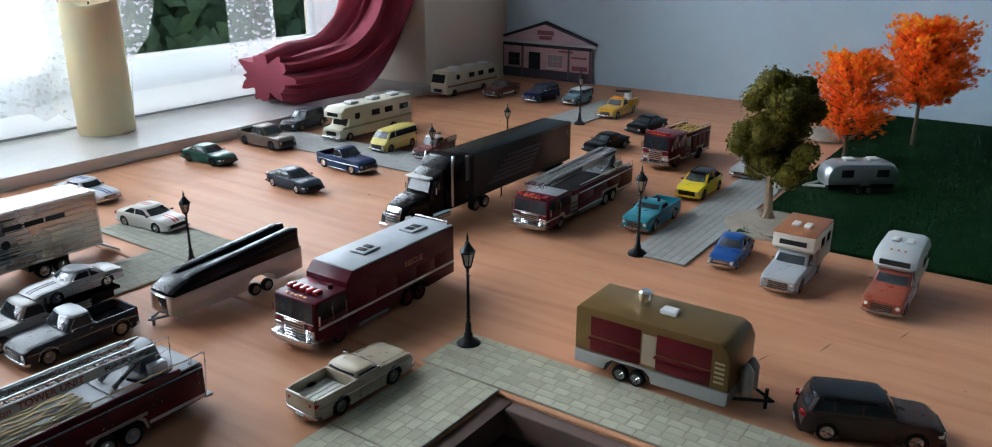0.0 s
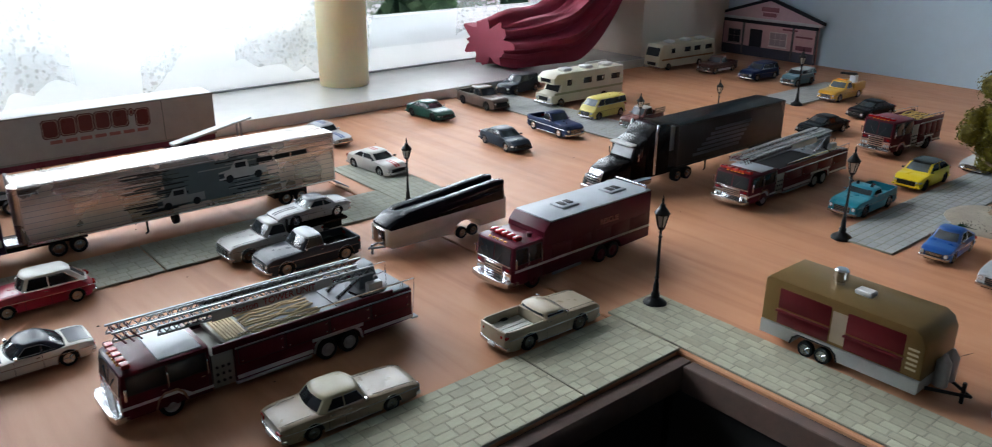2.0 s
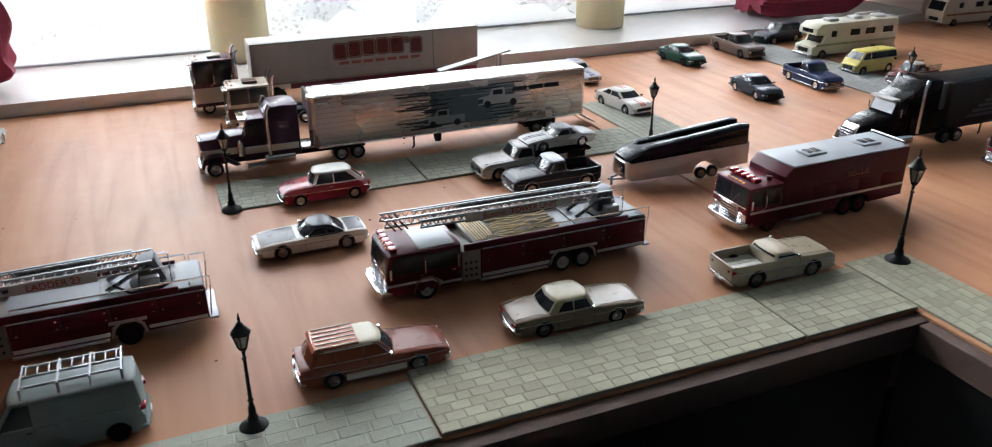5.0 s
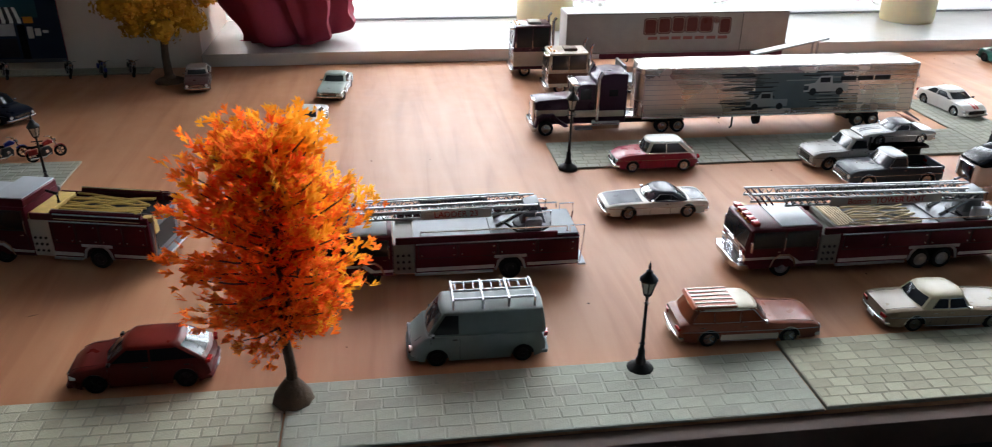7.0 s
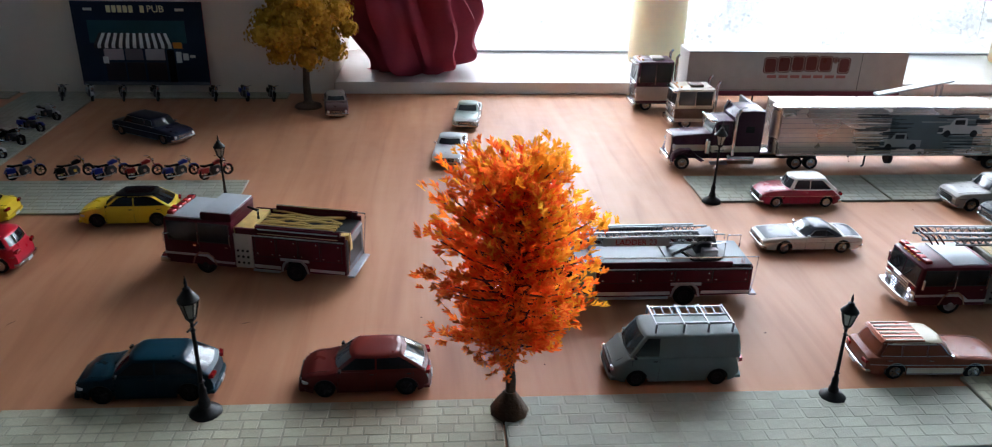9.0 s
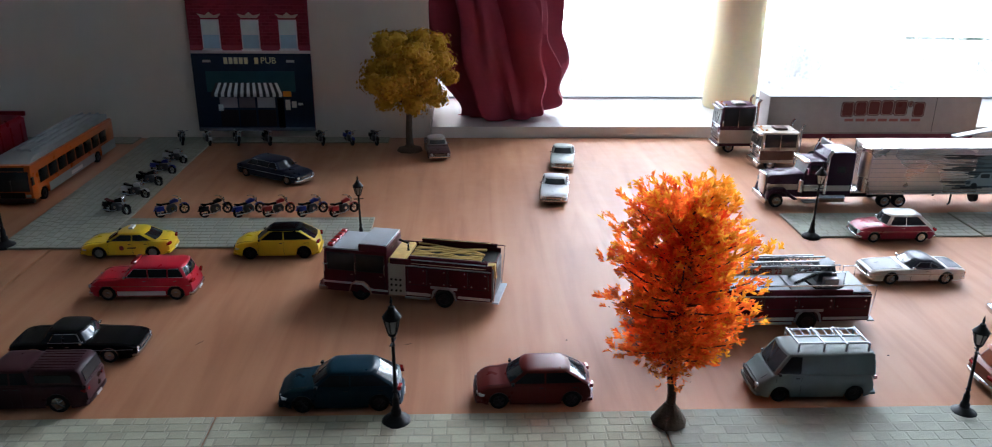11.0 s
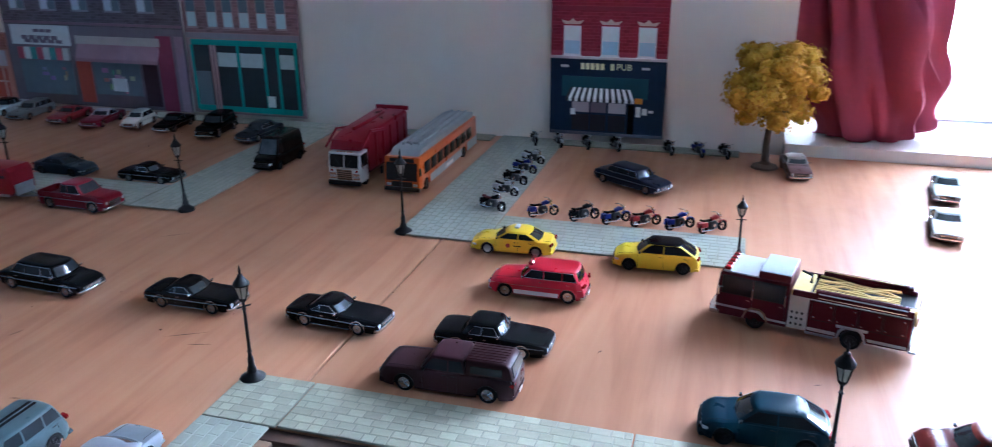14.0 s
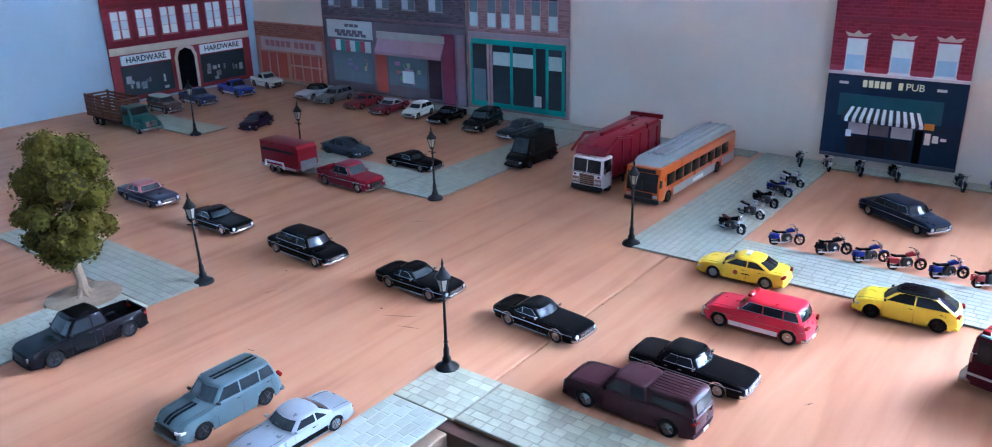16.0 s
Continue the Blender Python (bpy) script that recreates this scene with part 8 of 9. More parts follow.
def teal_shop():
    th = front("teal_shop_front", pose(-1.079, 0.638, 0.004, 0, 0, 0), 186, 300, PRINT((0.28, 0.17, 0.17)), "printed pink brick card building with a teal shop front")
    courses(th, -92, 92, 118, 299, BR_PINK, seed=5)
    teal = PRINT((0.03, 0.22, 0.19))
    part("fascia", Shape().box(-84, 88, -2, 0, 100, 108, 0.4), teal, th)
    part("stone_band", Shape().box(-92, 92, -1.2, 0, 110, 117), PRINT((0.22, 0.17, 0.18)), th)
    part("recess", Shape().box(-84, 88, -0.7, 0, 6, 100), DARKW[0], th)
    for a in (-84, -52, -46, -8, 34, 56, 84):
        part("pilaster", Shape().box(a - 2.2, a + 2.2, -1.8, -0.6, 6, 100, 0.3), teal if a not in (-52, -46) else PRINT((0.3, 0.18, 0.18)), th)
    for a, b in ((-42, -11), (-5, 31), (59, 81)):
        part("shop_window", Shape().box(a, b, -1.2, -0.6, 12, 68), DARKW[0], th, smooth=0)
        part("blind", Shape().box(a, b, -1.3, -0.6, 70, 90), PRINT((0.36, 0.4, 0.38)), th, smooth=0)
    part("door", Shape().box(-81, -57, -1.2, -0.6, 8, 62), DARKW[1], th, smooth=0)
    part("stall_riser", Shape().box(-84, 88, -1.6, -0.6, 4, 12), teal, th)
    part("notice", Shape().box(34, 46, -2, -1, 14, 30), PRINT((0.5, 0.5, 0.48)), th, smooth=0)
    for k, xx in enumerate((-78, -44, -18, 8, 36, 66)):
        pane_window(th, xx, 126, 15, 62, PRINT((0.3, 0.2, 0.2)), [PRINT((0.35, 0.42, 0.42)), DARKW[1], DARKW[0]], rows=3)


def grey_shop():
    th = front("grey_shop_front", pose(-1.3375, 0.638, 0.002, 0, 0, 0), 324, 300, PRINT((0.13, 0.11, 0.13)), "printed grey brick card building with two shops")
    courses(th, -161, 161, 122, 299, BR_GREY, seed=7)
    for k in range(5):
        xx = -128 + k * 58
        pane_window(th, xx, 146, 27, 44, PRINT((0.2, 0.19, 0.22)), [PRINT((0.35, 0.4, 0.44)), DARKW[1], PRINT((0.2, 0.25, 0.3))], rows=2, cols=2)
        part("arch", Shape().ext([(xx - 17, 192), (xx - 12, 199), (xx, 203), (xx + 12, 199), (xx + 17, 192), (xx + 13, 193), (xx, 198), (xx - 13, 193)], -1.3, 0), PRINT((0.09, 0.07, 0.09)), th, smooth=0)
    part("sign_board", Shape().box(-150, -40, -1.5, 0, 92, 122), PRINT((0.42, 0.44, 0.44)), th)
    for k, (z, a, b) in enumerate(((113, -105, -70), (103, -130, -60), (97, -125, -52))):
        n = 5 if k else 3
        for i in range(n):
            p, q = a + (b - a) * i / n, a + (b - a) * (i + 0.82) / n
            part("sign_bar", Shape().box(p, q, -2, -1.4, z - (3 if k == 1 else 2), z + 3), PRINT((0.12, 0.1, 0.13)), th, smooth=0)
    part("fascia", Shape().box(-30, 120, -1.4, 0, 96, 108), PRINT((0.3, 0.27, 0.25)), th)
    s = Shape().ext([(-1, 96), (-10, 76), (-10, 71), (-1, 90)], -28, 118, axis="x")
    part("awning", s, PRINT((0.26, 0.16, 0.19)), th, smooth=0)
    for k in range(8):
        part("striped_blind", Shape().box(-140 + 12 * k, -129 + 12 * k, -4, -0.5, 70, 88), PRINT(((0.3, 0.07, 0.1), (0.4, 0.42, 0.42), (0.06, 0.2, 0.2))[k % 3]), th, smooth=0)
    part("shop_window", Shape().box(-142, -45, -0.9, 0, 16, 68), DARKW[1], th, smooth=0)
    part("shop_window", Shape().box(-6, 78, -0.9, 0, 20, 70), DARKW[1], th, smooth=0)
    rgk = random.Random(3)
    for k in range(16):
        a = rgk.choice((-138 + rgk.uniform(0, 85), -2 + rgk.uniform(0, 70)))
        z = rgk.uniform(22, 55)
        part("shelf_item", Shape().box(a, a + rgk.uniform(3, 12), -1.3, -0.8, z, z + rgk.uniform(3, 10)), PRINT((rgk.uniform(0.08, 0.35), rgk.uniform(0.1, 0.3), rgk.uniform(0.1, 0.3))), th, smooth=0)
    part("notice", Shape().box(26, 52, -1.6, -0.9, 26, 46), PRINT((0.5, 0.54, 0.56)), th, smooth=0)
    for a in (84, -36):
        part("door", Shape().box(a, a + 26, -1.0, 0, 6, 72), PRINT((0.05, 0.03, 0.04)) if a > 0 else PRINT((0.3, 0.06, 0.04)), th, smooth=0)
    part("maroon_pier", Shape().box(114, 140, -1.3, 0, 0, 112), PRINT((0.16, 0.03, 0.06)), th)
    part("pier", Shape().box(146, 160, -1.3, 0, 0, 112), PRINT((0.2, 0.14, 0.17)), th)
    part("ledge", Shape().box(-161, 161, -2, 0, 124, 128, 0.4), PRINT((0.16, 0.1, 0.13)), th)


def market():
    th = front("market_front", pose(-1.598, 0.638, 0.002, 0, 0, 0), 194, 108, PRINT((0.36, 0.16, 0.12)), "printed low orange brick card market")
    courses(th, -96, 96, 82, 107, BR_ORANGE, seed=9)
    part("sign_board", Shape().box(-80, 90, -1.4, 0, 56, 80), PRINT((0.4, 0.3, 0.3)), th)
    for k in range(9):
        part("sign_bar", Shape().box(-66 + 15 * k + (8 if k > 4 else 0), -55 + 15 * k + (8 if k > 4 else 0), -1.9, -1.3, 64, 75), PRINT((0.3, 0.12, 0.12)), th, smooth=0)
    part("shutter", Shape().box(-84, -10, -0.9, 0, 6, 52), PRINT((0.28, 0.05, 0.035)), th, smooth=0)
    part("shutter", Shape().box(2, 86, -0.9, 0, 6, 52), PRINT((0.28, 0.06, 0.04)), th, smooth=0)
    for a in (-60, -36, 10, 34, 58, 80):
        part("mullion", Shape().box(a - 1.5, a + 1.5, -1.6, -0.7, 6, 52), PRINT((0.4, 0.24, 0.2)), th, smooth=0)
    part("rail", Shape().box(2, 86, -1.7, -0.7, 30, 33), PRINT((0.4, 0.24, 0.2)), th, smooth=0)


def hardware():
    th = front("hardware_front", pose(-1.693, 0.482, 0.004, 0, 0, 90), 280, 260, PRINT((0.2, 0.025, 0.03)), "printed red brick card hardware shop")
    courses(th, -139, 139, 88, 259, BR_RED, seed=11)
    part("stone_band", Shape().box(-139, 139, -1.6, 0, 78, 90, 0.3), PRINT((0.42, 0.34, 0.26)), th)
    for sx in (-1, 1):
        part("sign_board", Shape().box(sx * 76 - 46, sx * 76 + 46, -1.8, 0, 60, 76), PRINT((0.6, 0.6, 0.58)), th)
        lettering("HARDWARE", 13.5, PRINT((0.02, 0.02, 0.025)), th, pose(sx * 0.076, -0.002, 0.068, 90, 0, 0), bold=0.2)
        w = part("shop_window", Shape().box(sx * 76 - 47, sx * 76 + 47, -0.9, 0, 8, 58), DARKW[0], th, smooth=0)
        rgk = random.Random(13 + sx)
        for k in range(12):
            a = sx * 76 - 44 + rgk.uniform(0, 78)
            z = rgk.uniform(10, 36)
            part("stock_item", Shape().box(a, a + rgk.uniform(3, 10), -1.3, -0.8, z, z + rgk.uniform(4, 13)), PRINT((rgk.uniform(0.1, 0.4),) * 3), w, smooth=0)
    part("arch", Shape().ext([(-22, 4), (-22, 62), (-16, 76), (0, 82), (16, 76), (22, 62), (22, 4), (17, 4), (17, 60), (12, 71), (0, 76), (-12, 71), (-17, 60), (-17, 4)], -1.8, 0), PRINT((0.42, 0.32, 0.26)), th, smooth=0)
    part("doorway", Shape().ext([(-17, 4), (-17, 60), (-12, 71), (0, 76), (12, 71), (17, 60), (17, 4)], -0.8, 0), PRINT((0.012, 0.012, 0.016)), th, smooth=0)
    for k in range(6):
        xx = -112 + k * 45
        for dx in (-8, 8):
            pane_window(th, xx + dx, 104, 13, 44, PRINT((0.3, 0.1, 0.1)), [PRINT((0.55, 0.56, 0.56)), PRINT((0.45, 0.47, 0.5))], rows=3)
        pane_window(th, xx, 178, 26, 40, PRINT((0.3, 0.1, 0.1)), [PRINT((0.5, 0.52, 0.54))], rows=2, cols=2)
        part("pier", Shape().box(xx + 20.5, xx + 24.5, -1.2, 0, 92, 250), PRINT((0.14, 0.015, 0.02)), th, smooth=0)
    part("string_course", Shape().box(-139, 139, -2, 0, 154, 160, 0.4), PRINT((0.14, 0.015, 0.02)), th)


def pink_shop():
    th = front("pink_shop_front", pose(1.392, 0.548, 0, 0, 0, -90), 202, 70, PRINT((0.42, 0.26, 0.28)), "printed pink card shop with a dark gabled roof")
    dk = PRINT((0.02, 0.022, 0.03))
    part("gable", Shape().ext([(-108, 68), (108, 68), (108, 72), (0, 106), (-108, 72)], -1.2, 2.2), PRINT((0.4, 0.28, 0.32)), th, smooth=0)
    for sg in (-1, 1):
        part("verge", Shape().ext([(sg * 111, 70), (sg * 111, 75), (0, 110), (0, 104)], -3.5, 2), dk, th, smooth=0)
    part("eave_board", Shape().box(-110, 110, -3, 0, 66, 71, 0.4), PRINT((0.4, 0.4, 0.42)), th)
    part("porch", Shape().box(-100, 100, -2.4, -0.2, 60, 66), dk, th)
    for a in (-98, -52, 52, 98):
        part("post", Shape().box(a - 1.5, a + 1.5, -3, -0.5, 4, 60), PRINT((0.1, 0.09, 0.1)), th, smooth=0)
    part("door", Shape().box(-38, -12, -0.8, 0, 2, 50), dk, th, smooth=0)
    pane_window(th, 22, 24, 34, 24, PRINT((0.5, 0.42, 0.42)), [PRINT((0.25, 0.2, 0.22))], rows=2, cols=3)
    pane_window(th, -72, 22, 26, 24, PRINT((0.2, 0.15, 0.15)), [dk], rows=2, cols=2)
    part("plinth", Shape().box(-100, 100, -1.4, 0, 0, 18), PRINT((0.05, 0.05, 0.07)), th)
    for k, (a, b, z0, z1) in enumerate(((-18, 18, 84, 92), (-14, 14, 75, 82), (58, 90, 44, 47), (30, 60, 54, 57), (60, 92, 22, 30))):
        part("sign_bar", Shape().box(a, b, -1.9, -0.3, z0, z1), PRINT((0.16, 0.06, 0.08)), th, smooth=0)


pub(), teal_shop(), grey_shop(), market(), hardware(), pink_shop()


# ---- sill: candles, curtains, lace ----
def candle(x, y, r, h, label):
    th = thing("candle", pose(x, y, 0.0142, 0, 0, 20), label, "candle", "sill candles")
    s, n = Shape(), 40
    rows = [(r * 0.97, 0), (r, 3), (r, h - 14)]
    s.lathe([(0.01, 0)] + [(a, z) for a, z in rows] + [(r * 0.99, h - 5), (r * 0.93, h - 1), (r * 0.86, h), (r * 0.8, h - 4), (r * 0.5, h - 9), (0.01, h - 10)], n=n)
    s.v = [(a, b, c + (4.5 * math.sin(3 * math.atan2(b, a) + x * 9) + 2 * math.sin(5 * math.atan2(b, a)) if c > h - 12 and math.hypot(a, b) > r * 0.7 else 0)) for a, b, c in s.v]
    part("wax", s, WAX, th)
    part("wick", Shape().tube([(0, 0, h - 11), (1, 0, h - 2)], 1, 6), BLACK, th)


candle(0.090, 0.755, 37, 190, "tall ivory pillar candle on the window sill")
candle(0.614, 0.755, 36, 170, "ivory pillar candle with an uneven rim on the sill")


def drape(name, path, radii, seed, label):
    """A gathered curtain: a folded closed section swept along its fall."""
    pts = [Vector(p) * 1000 for p in path]
    rg_ = random.Random(seed)
    fine, rad = [], []
    m = 14
    for i in range(len(pts) - 1):
        p0, p1, p2, p3 = pts[max(i - 1, 0)], pts[i], pts[i + 1], pts[min(i + 2, len(pts) - 1)]
        for k in range(m):
            t = k / m
            fine.append(0.5 * ((2 * p1) + (p2 - p0) * t + (2 * p0 - 5 * p1 + 4 * p2 - p3) * t * t + (3 * p1 - p0 - 3 * p2 + p3) * t ** 3))
            rad.append([radii[i][j] + (radii[i + 1][j] - radii[i][j]) * (3 * t * t - 2 * t ** 3) for j in (0, 1)])
    fine.append(pts[-1])
    rad.append(radii[-1])
    n = 96
    s, vs, fs = Shape(), [], []
    ph = [rg_.uniform(0, 6.28) for _ in range(6)]
    for i, p in enumerate(fine):
        d = (fine[min(i + 1, len(fine) - 1)] - fine[max(i - 1, 0)]).normalized()
        v = Vector((0, 1, 0))
        u = d.cross(v).normalized()
        f = i / len(fine)
        for k in range(n):
            a = 2 * math.pi * k / n
            w = 1 + 0.17 * math.sin(7 * a + ph[0] + 2.2 * f) + 0.11 * math.sin(12 * a + ph[1] - 3 * f) + 0.05 * math.sin(23 * a + ph[2] + 5 * f) + 0.05 * math.sin(3 * a + 14 * f + ph[3])
            w *= 1 + 0.05 * math.sin(26 * f + 2 * a + ph[4])
            q = p + (u * math.cos(a) * rad[i][0] + v * math.sin(a) * rad[i][1]) * w
            vs.append((q.x, min(q.y, 792), max(q.z, 15)))
    for i in range(len(fine) - 1):
        for k in range(n):
            fs.append((i * n + k, i * n + (k + 1) % n, (i + 1) * n + (k + 1) % n, (i + 1) * n + k))
    fs += [tuple(range(n))[::-1], tuple(range((len(fine) - 1) * n, len(fine) * n))]
    s.add(vs, fs)
    return tagged(part(name, s, BURGUNDY, smooth=60), label, "curtain", "burgundy curtains")


drape("curtain", [(-0.262, 0.70, 1.28), (-0.262, 0.70, 0.6), (-0.266, 0.70, 0.25), (-0.25, 0.70, 0.13), (-0.235, 0.70, 0.07), (-0.225, 0.705, 0.03), (-0.222, 0.705, 0.016)],
      [(66, 48), (66, 48), (68, 48), (78, 52), (72, 52), (60, 48), (52, 44)], 3, "burgundy gathered curtain bunched on the sill")
drape("curtain", [(1.16, 0.72, 1.28), (1.16, 0.72, 0.6), (1.14, 0.72, 0.3), (1.10, 0.72, 0.14), (1.02, 0.72, 0.07), (0.93, 0.725, 0.055), (0.865, 0.73, 0.055)],
      [(70, 46), (66, 46), (60, 50), (52, 55), (44, 55), (38, 55), (34, 52)], 5, "burgundy curtain drooping along the window sill")


def lace_material():
    m = bpy.data.materials.new("white_lace")
    m.use_nodes = True
    nt = m.node_tree
    nd, ln = nt.nodes, nt.links
    b = nd["Principled BSDF"]
    b.inputs["Base Color"].default_value = (0.85, 0.85, 0.84, 1)
    b.inputs["Roughness"].default_value = 0.8
    tc = nd.new("ShaderNodeTexCoord")
    mp = nd.new("ShaderNodeMapping")
    mp.inputs["Scale"].default_value = (1, 0.2, 1)
    ln.new(tc.outputs["Object"], mp.inputs["Vector"])
    v1 = nd.new("ShaderNodeTexVoronoi")
    v1.inputs["Scale"].default_value = 75
    v1.feature = "DISTANCE_TO_EDGE"
    v2 = nd.new("ShaderNodeTexVoronoi")
    v2.inputs["Scale"].default_value = 160
    wv = nd.new("ShaderNodeTexNoise")
    wv.inputs["Scale"].default_value = 14
    for v in (v1, v2, wv):
        ln.new(mp.outputs[0], v.inputs["Vector"])
    a = nd.new("ShaderNodeMath")
    a.operation = "GREATER_THAN"
    ln.new(v1.outputs["Distance"], a.inputs[0])
    a.inputs[1].default_value = 0.12
    c = nd.new("ShaderNodeMath")
    c.operation = "GREATER_THAN"
    ln.new(v2.outputs["Distance"], c.inputs[0])
    c.inputs[1].default_value = 0.42
    e = nd.new("ShaderNodeMath")
    e.operation = "GREATER_THAN"
    ln.new(wv.outputs["Fac"], e.inputs[0])
    e.inputs[1].default_value = 0.5
    mu = nd.new("ShaderNodeMath")
    mu.operation = "MULTIPLY"
    ln.new(a.outputs[0], mu.inputs[0])
    ln.new(e.outputs[0], mu.inputs[1])
    ad = nd.new("ShaderNodeMath")
    ad.operation = "MAXIMUM"
    ms = nd.new("ShaderNodeMath")
    ms.operation = "MULTIPLY"
    ln.new(mu.outputs[0], ms.inputs[0])
    ms.inputs[1].default_value = 0.62
    ln.new(ms.outputs[0], ad.inputs[0])
    cm = nd.new("ShaderNodeMath")
    cm.operation = "MULTIPLY"
    ln.new(c.outputs[0], cm.inputs[0])
    cm.inputs[1].default_value = 0.55
    ln.new(cm.outputs[0], ad.inputs[1])
    tl = nd.new("ShaderNodeBsdfTranslucent")
    tl.inputs["Color"].default_value = (0.85, 0.86, 0.86, 1)
    m1 = nd.new("ShaderNodeMixShader")
    m1.inputs[0].default_value = 0.25
    ln.new(b.outputs[0], m1.inputs[1])
    ln.new(tl.outputs[0], m1.inputs[2])
    tp = nd.new("ShaderNodeBsdfTransparent")
    m2 = nd.new("ShaderNodeMixShader")
    opn = nd.new("ShaderNodeMapRange")
    opn.inputs["To Min"].default_value, opn.inputs["To Max"].default_value = 0.42, 1.0
    ln.new(ad.outputs[0], opn.inputs["Value"])
    ln.new(opn.outputs[0], m2.inputs[0])
    ln.new(m1.outputs[0], m2.inputs[1])
    ln.new(tp.outputs[0], m2.inputs[2])
    ln.new(m2.outputs[0], nd["Material Output"].inputs["Surface"])
    return m


LACE = lace_material()


def lace(x0, x1, y, zlow, label, seed):
    """Net curtain hung in soft folds, with a scalloped hem."""
    vs, fs, nx, nz = [], [], 120, 40
    for i in range(nx + 1):
        u = i / nx
        x = x0 + (x1 - x0) * u
        hem = zlow(u) + 10 * abs(math.sin(u * math.pi * (x1 - x0) / 42))
        for j in range(nz + 1):
            t = j / nz
            z = hem + (1270 - hem) * t ** 1.6
            fold = 13 * math.sin(u * (x1 - x0) / 15 + seed) + 6 * math.sin(u * (x1 - x0) / 6.5 + 2 * seed + 2 * t)
            vs.append((x + 4 * math.sin(6 * t + 9 * u), y + fold, z))
    for i in range(nx):
        for j in range(nz):
            a = i * (nz + 1) + j
            fs.append((a, a + nz + 1, a + nz + 2, a + 1))
    ob = part("lace_curtain", Shape().add(vs, fs), LACE, smooth=60)
    return tagged(ob, label, "net curtain", "lace curtains")


lace(-190, 60, 762, lambda u: 40 + 110 * (1 - math.sin(math.pi * min(1, 0.25 + u * 0.9))), "white lace net curtain hanging in the window", 1)
lace(125, 250, 772, lambda u: 25 + 30 * u, "white lace net curtain hanging in the window", 2)
lace(330, 600, 776, lambda u: 150 - 128 * abs(2 * u - 1) ** 0.8 if u < 0.5 else 24 + 60 * (1 - u), "white lace net curtain parted in the middle", 4)
lace(664, 720, 776, lambda u: 30 + 130 * u, "white lace net curtain gathered by the pane", 6)
lace(850, 930, 778, lambda u: 60, "white lace net curtain by the burgundy curtain", 7)

# ---- paving: card sheets with raised setts ----
SETT = {}


def sett_mesh(w, d, k, mat):
    key = (w, d, k, mat.name)
    if key not in SETT:
        rg_ = random.Random(k * 31 + int(w * 10))
        s = Shape()
        j = [(rg_.uniform(-0.25, 0.25), rg_.uniform(-0.2, 0.2)) for _ in range(4)]
        b = [(-w / 2, -d / 2), (w / 2, -d / 2), (w / 2, d / 2), (-w / 2, d / 2)]
        lo = [(p[0] + q[0], p[1] + q[1], 0) for p, q in zip(b, j)]
        hi = [(p[0] * 0.93 + q[0], p[1] * 0.9 + q[1], 0.17 + rg_.uniform(-0.05, 0.05)) for p, q in zip(b, j)]
        s.add(lo + hi, [(4, 5, 6, 7), (0, 1, 5, 4), (1, 2, 6, 5), (2, 3, 7, 6), (3, 0, 4, 7)])
        me = bpy.data.meshes.new("sett")
        me.from_pydata([(a * MM, b_ * MM, c * MM) for a, b_, c in s.v], [], s.f)
        me.materials.append(mat)
        SETT[key] = me
    return SETT[key]


def paving(name, x0, x1, y0, y1, label, mat, step=(10.5, 7.2), along="x", single=True, z=1.6, seed=1):
    """A card sheet in millimetres with running-bond setts."""
    cx, cy = (x0 + x1) / 2, (y0 + y1) / 2
    sh = part(name, Shape().box(x0 - cx, x1 - cx, y0 - cy, y1 - cy, 0.1, z, 0.3), JOINT_PALE if mat is PAVER_GREY else JOINT)
    sh.location = (cx * MM, cy * MM, 0)
    tagged(sh, label, "pavement", "paving sheets", kind="structure")
    L, W = (x1 - x0, y1 - y0) if along == "x" else (y1 - y0, x1 - x0)
    rows = max(1, round(W / step[1]))
    dw = W / rows
    rg_ = random.Random(seed)
    far = Shape()
    for r in range(rows):
        a = -L / 2 + 0.3
        first = (r % 2) * 0.5
        while a < L / 2 - 1.5:
            w = step[0] * (rg_.choice((0.75, 1.0, 1.0, 1.25)) if not first else 0.5)
            first = 0
            w = min(w, L / 2 - 0.3 - a)
            if L / 2 - 0.3 - (a + w) < 3:
                w = L / 2 - 0.3 - a
            px, py = a + w / 2, -W / 2 + dw * (r + 0.5)
            wq = round(w * 2) / 2
            if single:
                ob = new("sett", sett_mesh(wq - 0.7, round((dw - 0.7) * 4) / 4, rg_.randrange(3), mat))
                ob.parent = sh
                m = Matrix.Translation((px * MM, py * MM, z * MM)) if along == "x" else Matrix.Translation((-py * MM, px * MM, z * MM)) @ Matrix.Rotation(math.pi / 2, 4, "Z")
                ob.matrix_basis = m
            else:
                hx, hy = w / 2 - 0.35, dw / 2 - 0.35
                p = [(px - hx, py - hy), (px + hx, py - hy), (px + hx, py + hy), (px - hx, py + hy)]
                if along != "x":
                    p = [(-b, a_) for a_, b in p]
                mx, my = sum(q[0] for q in p) / 4, sum(q[1] for q in p) / 4
                hi = [(mx + (q[0] - mx) * 0.92, my + (q[1] - my) * 0.9, z + 0.25) for q in p]
                far.add([(q[0], q[1], z) for q in p] + hi, [(4, 5, 6, 7), (0, 1, 5, 4), (1, 2, 6, 5), (2, 3, 7, 6), (3, 0, 4, 7)])
            a += w
    if not single:
        ob = part("setts", far, mat, sh, smooth=0)
        ob["kind"] = "stuff"
    return sh


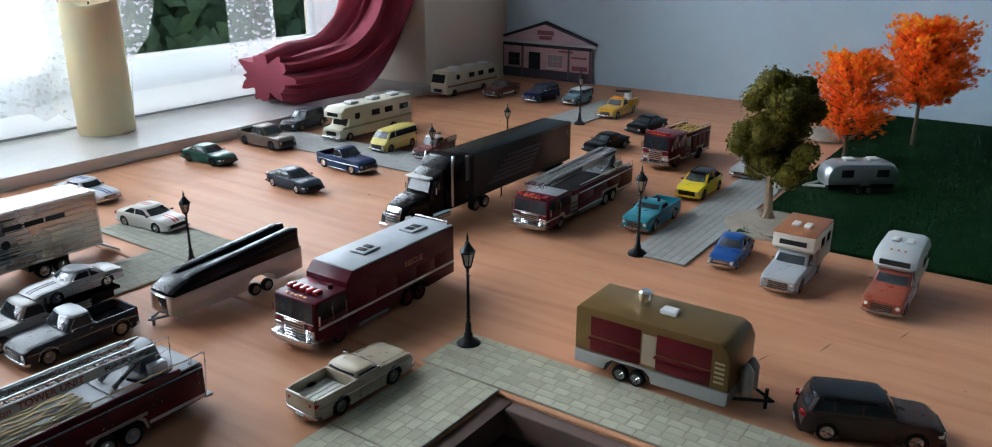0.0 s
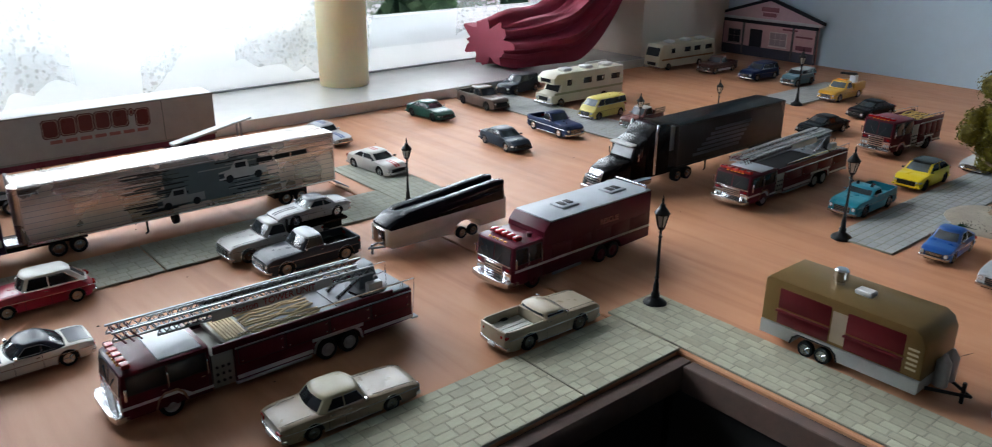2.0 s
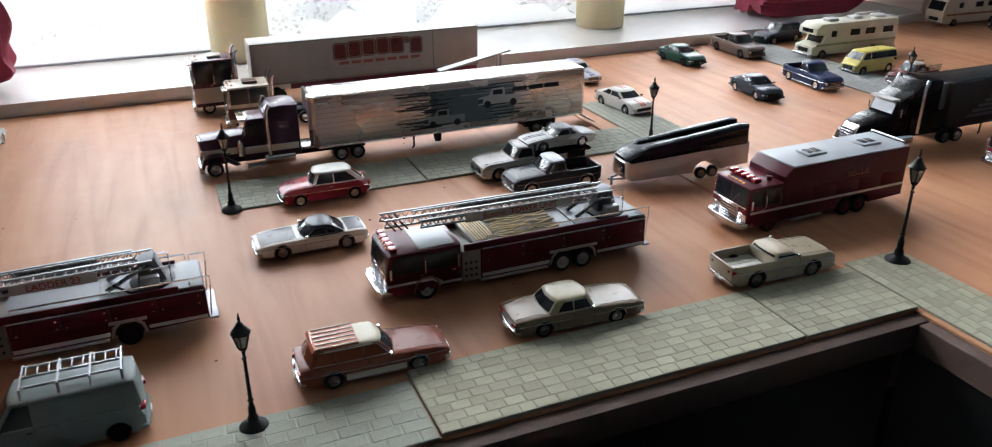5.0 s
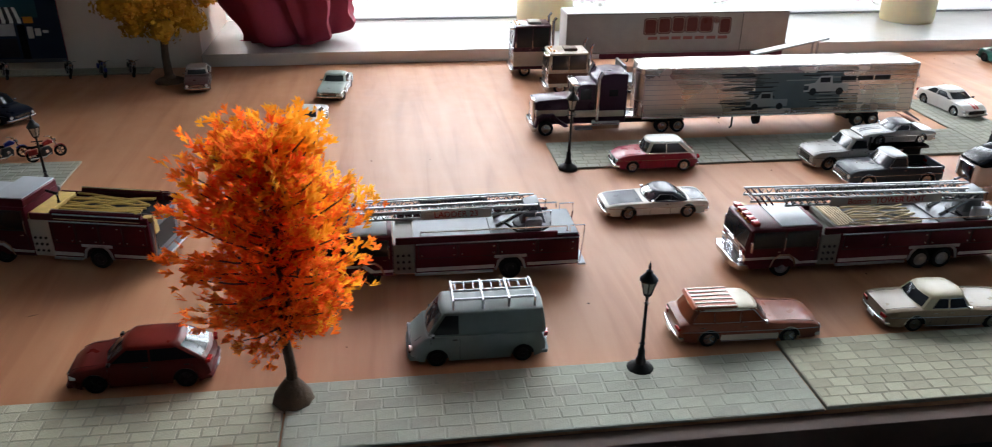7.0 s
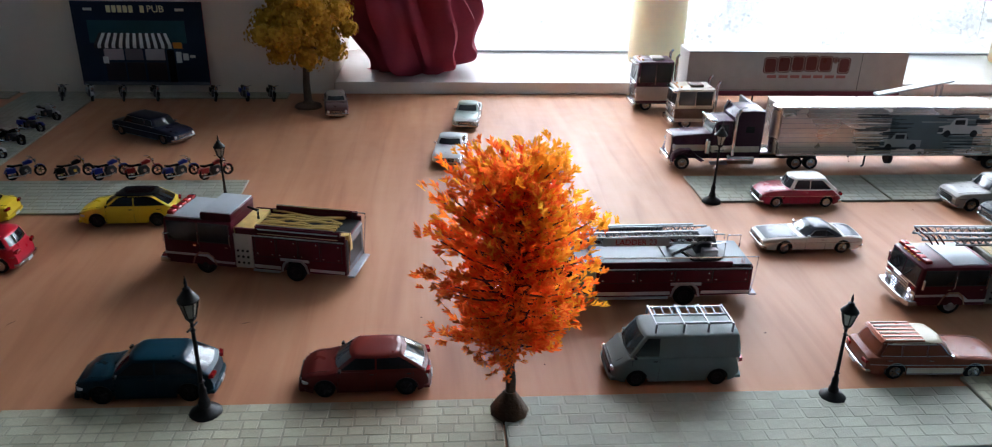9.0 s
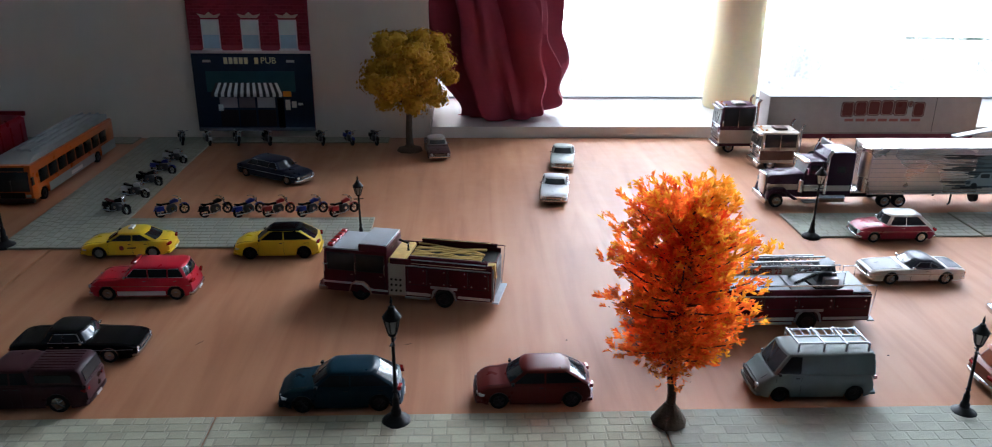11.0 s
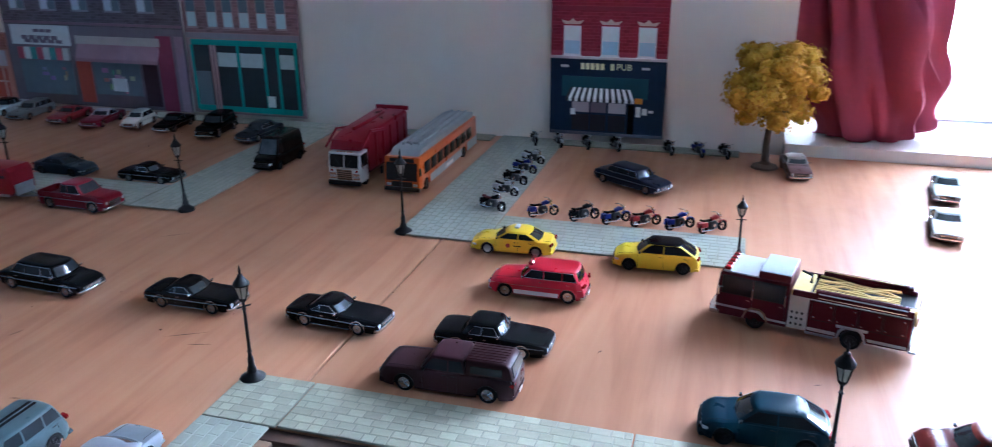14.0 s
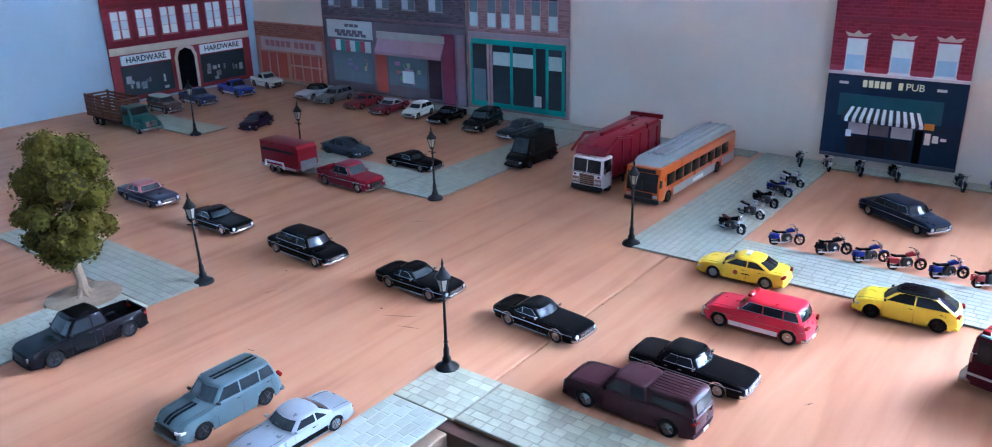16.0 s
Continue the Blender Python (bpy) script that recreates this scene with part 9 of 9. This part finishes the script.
PAVER_FAR = leaf_material("far_paver", [(0.32, 0.33, 0.28), (0.38, 0.38, 0.32), (0.35, 0.36, 0.3)], 0.85)
PAVER_COOL = leaf_material("cool_paver", [(0.36, 0.37, 0.36), (0.42, 0.42, 0.41), (0.39, 0.4, 0.38)], 0.85)
LBN, LBG = "buff printed card paving sheet with raised setts", "grey green printed card paving sheet with setts"
paving("pavement_1", -637, -435, -44, 5, LBN, PAVER, seed=1)
paving("pavement_2", -434, -180, -44, 5, LBN, PAVER, seed=2)
paving("pavement_3", -179, 80, -44, 6, LBG, PAVER_GREY, (13, 8), seed=3)
paving("pavement_4", 81, 300, -43, 14, LBN, PAVER, seed=4, z=2.4)
paving("pavement_5", 301, 386, -43, 14, LBN, PAVER, seed=5, z=2.0)
paving("pavement_6", 388, 437, -330, 20, LBN, PAVER, along="y", seed=6)
paving("pavement_7", -687, -638, -45, 5, LBN, PAVER, seed=7)
paving("pavement_8", -687, -641, -330, -46, LBG, PAVER_GREY, along="y", seed=8)
paving("pavement_9", -690, -605, 261, 630, LBG, PAVER_FAR, single=False, along="y", seed=9)
paving("pavement_10", -604, -376, 261, 333, LBG, PAVER_FAR, single=False, seed=10)
paving("pavement_11", -604, -386, 604, 630, LBG, PAVER_FAR, single=False, seed=11)
paving("pavement_12", 14, 180, 277, 338, LBG, PAVER_FAR, single=False, seed=12)
paving("pavement_13", 181, 404, 277, 338, LBG, PAVER_FAR, single=False, seed=13, z=2.0)
paving("pavement_14", 405, 460, 277, 430, LBG, PAVER_FAR, single=False, along="y", seed=14)
paving("pavement_15", -1200, -988, 262, 330, LBG, PAVER_FAR, single=False, seed=15)
paving("pavement_16", -987, -920, 262, 600, LBG, PAVER_FAR, single=False, along="y", seed=16)
paving("pavement_17", -1230, -700, 601, 630, LBG, PAVER_FAR, single=False, seed=17)
paving("pavement_18", -1560, -1396, 288, 345, LBG, PAVER_FAR, single=False, seed=18)
paving("pavement_19", -1210, -937, -62, -4, LBG, PAVER_FAR, single=False, seed=19)
paving("pavement_20", -1000, -937, -420, -63, LBG, PAVER_FAR, single=False, along="y", seed=20)
paving("pavement_21", 640, 990, -55, -2, "pale grey printed card paving sheet", PAVER_COOL, single=False, seed=21)
paving("pavement_22", 728, 800, 284, 600, "pale grey printed card paving sheet", PAVER_COOL, single=False, along="y", seed=22)
paving("pavement_23", 1068, 1260, 288, 352, "pale grey printed card paving sheet", PAVER_COOL, single=False, seed=23)

# ---- crumbs and grit on the boards ----
rg = random.Random(21)
s = Shape()
for k in range(150):
    x, y, r = rg.uniform(-1600, 1350), rg.uniform(-300, 600), rg.uniform(0.4, 1.1)
    if -640 < x < 385 and y < 10:
        continue
    s.add([(x + r * math.cos(i * 1.7 + k) * (1 + 0.5 * (i % 2)), y + r * math.sin(i * 1.7 + k), 0.05) for i in range(4)] + [(x, y, r * 0.7)], [(0, 1, 4), (1, 2, 4), (2, 3, 4), (3, 0, 4)])
for x, y, l, a in ((-760, 40, 34, 0.5), (-742, 30, 20, 0.3), (-880, 10, 14, 1.2), (-812, -60, 9, 0.2), (-890, 205, 26, 0.6), (-470, 95, 8, 1.0), (520, -160, 16, -0.3), (560, -190, 22, -0.2), (610, -230, 18, -0.25), (505, -120, 8, 0.9), (-60, 60, 10, 2.2), (-330, 90, 7, 0.4)):
    c_, s_ = math.cos(a), math.sin(a)
    s.add([(x - c_ * l / 2, y - s_ * l / 2, 0.05), (x - s_ * 0.45, y + c_ * 0.45, 0.05), (x + c_ * l / 2, y + s_ * l / 2, 0.05), (x + s_ * 0.45, y - c_ * 0.45, 0.05), (x, y, 0.15)], [(0, 3, 4), (3, 2, 4), (2, 1, 4), (1, 0, 4)])
tagged(part("grit", s, material("grit", (0.06, 0.035, 0.02), 0.9, vary=0.3), smooth=0), "dark crumbs and scuffs scattered on the boards", "grit", kind="stuff")
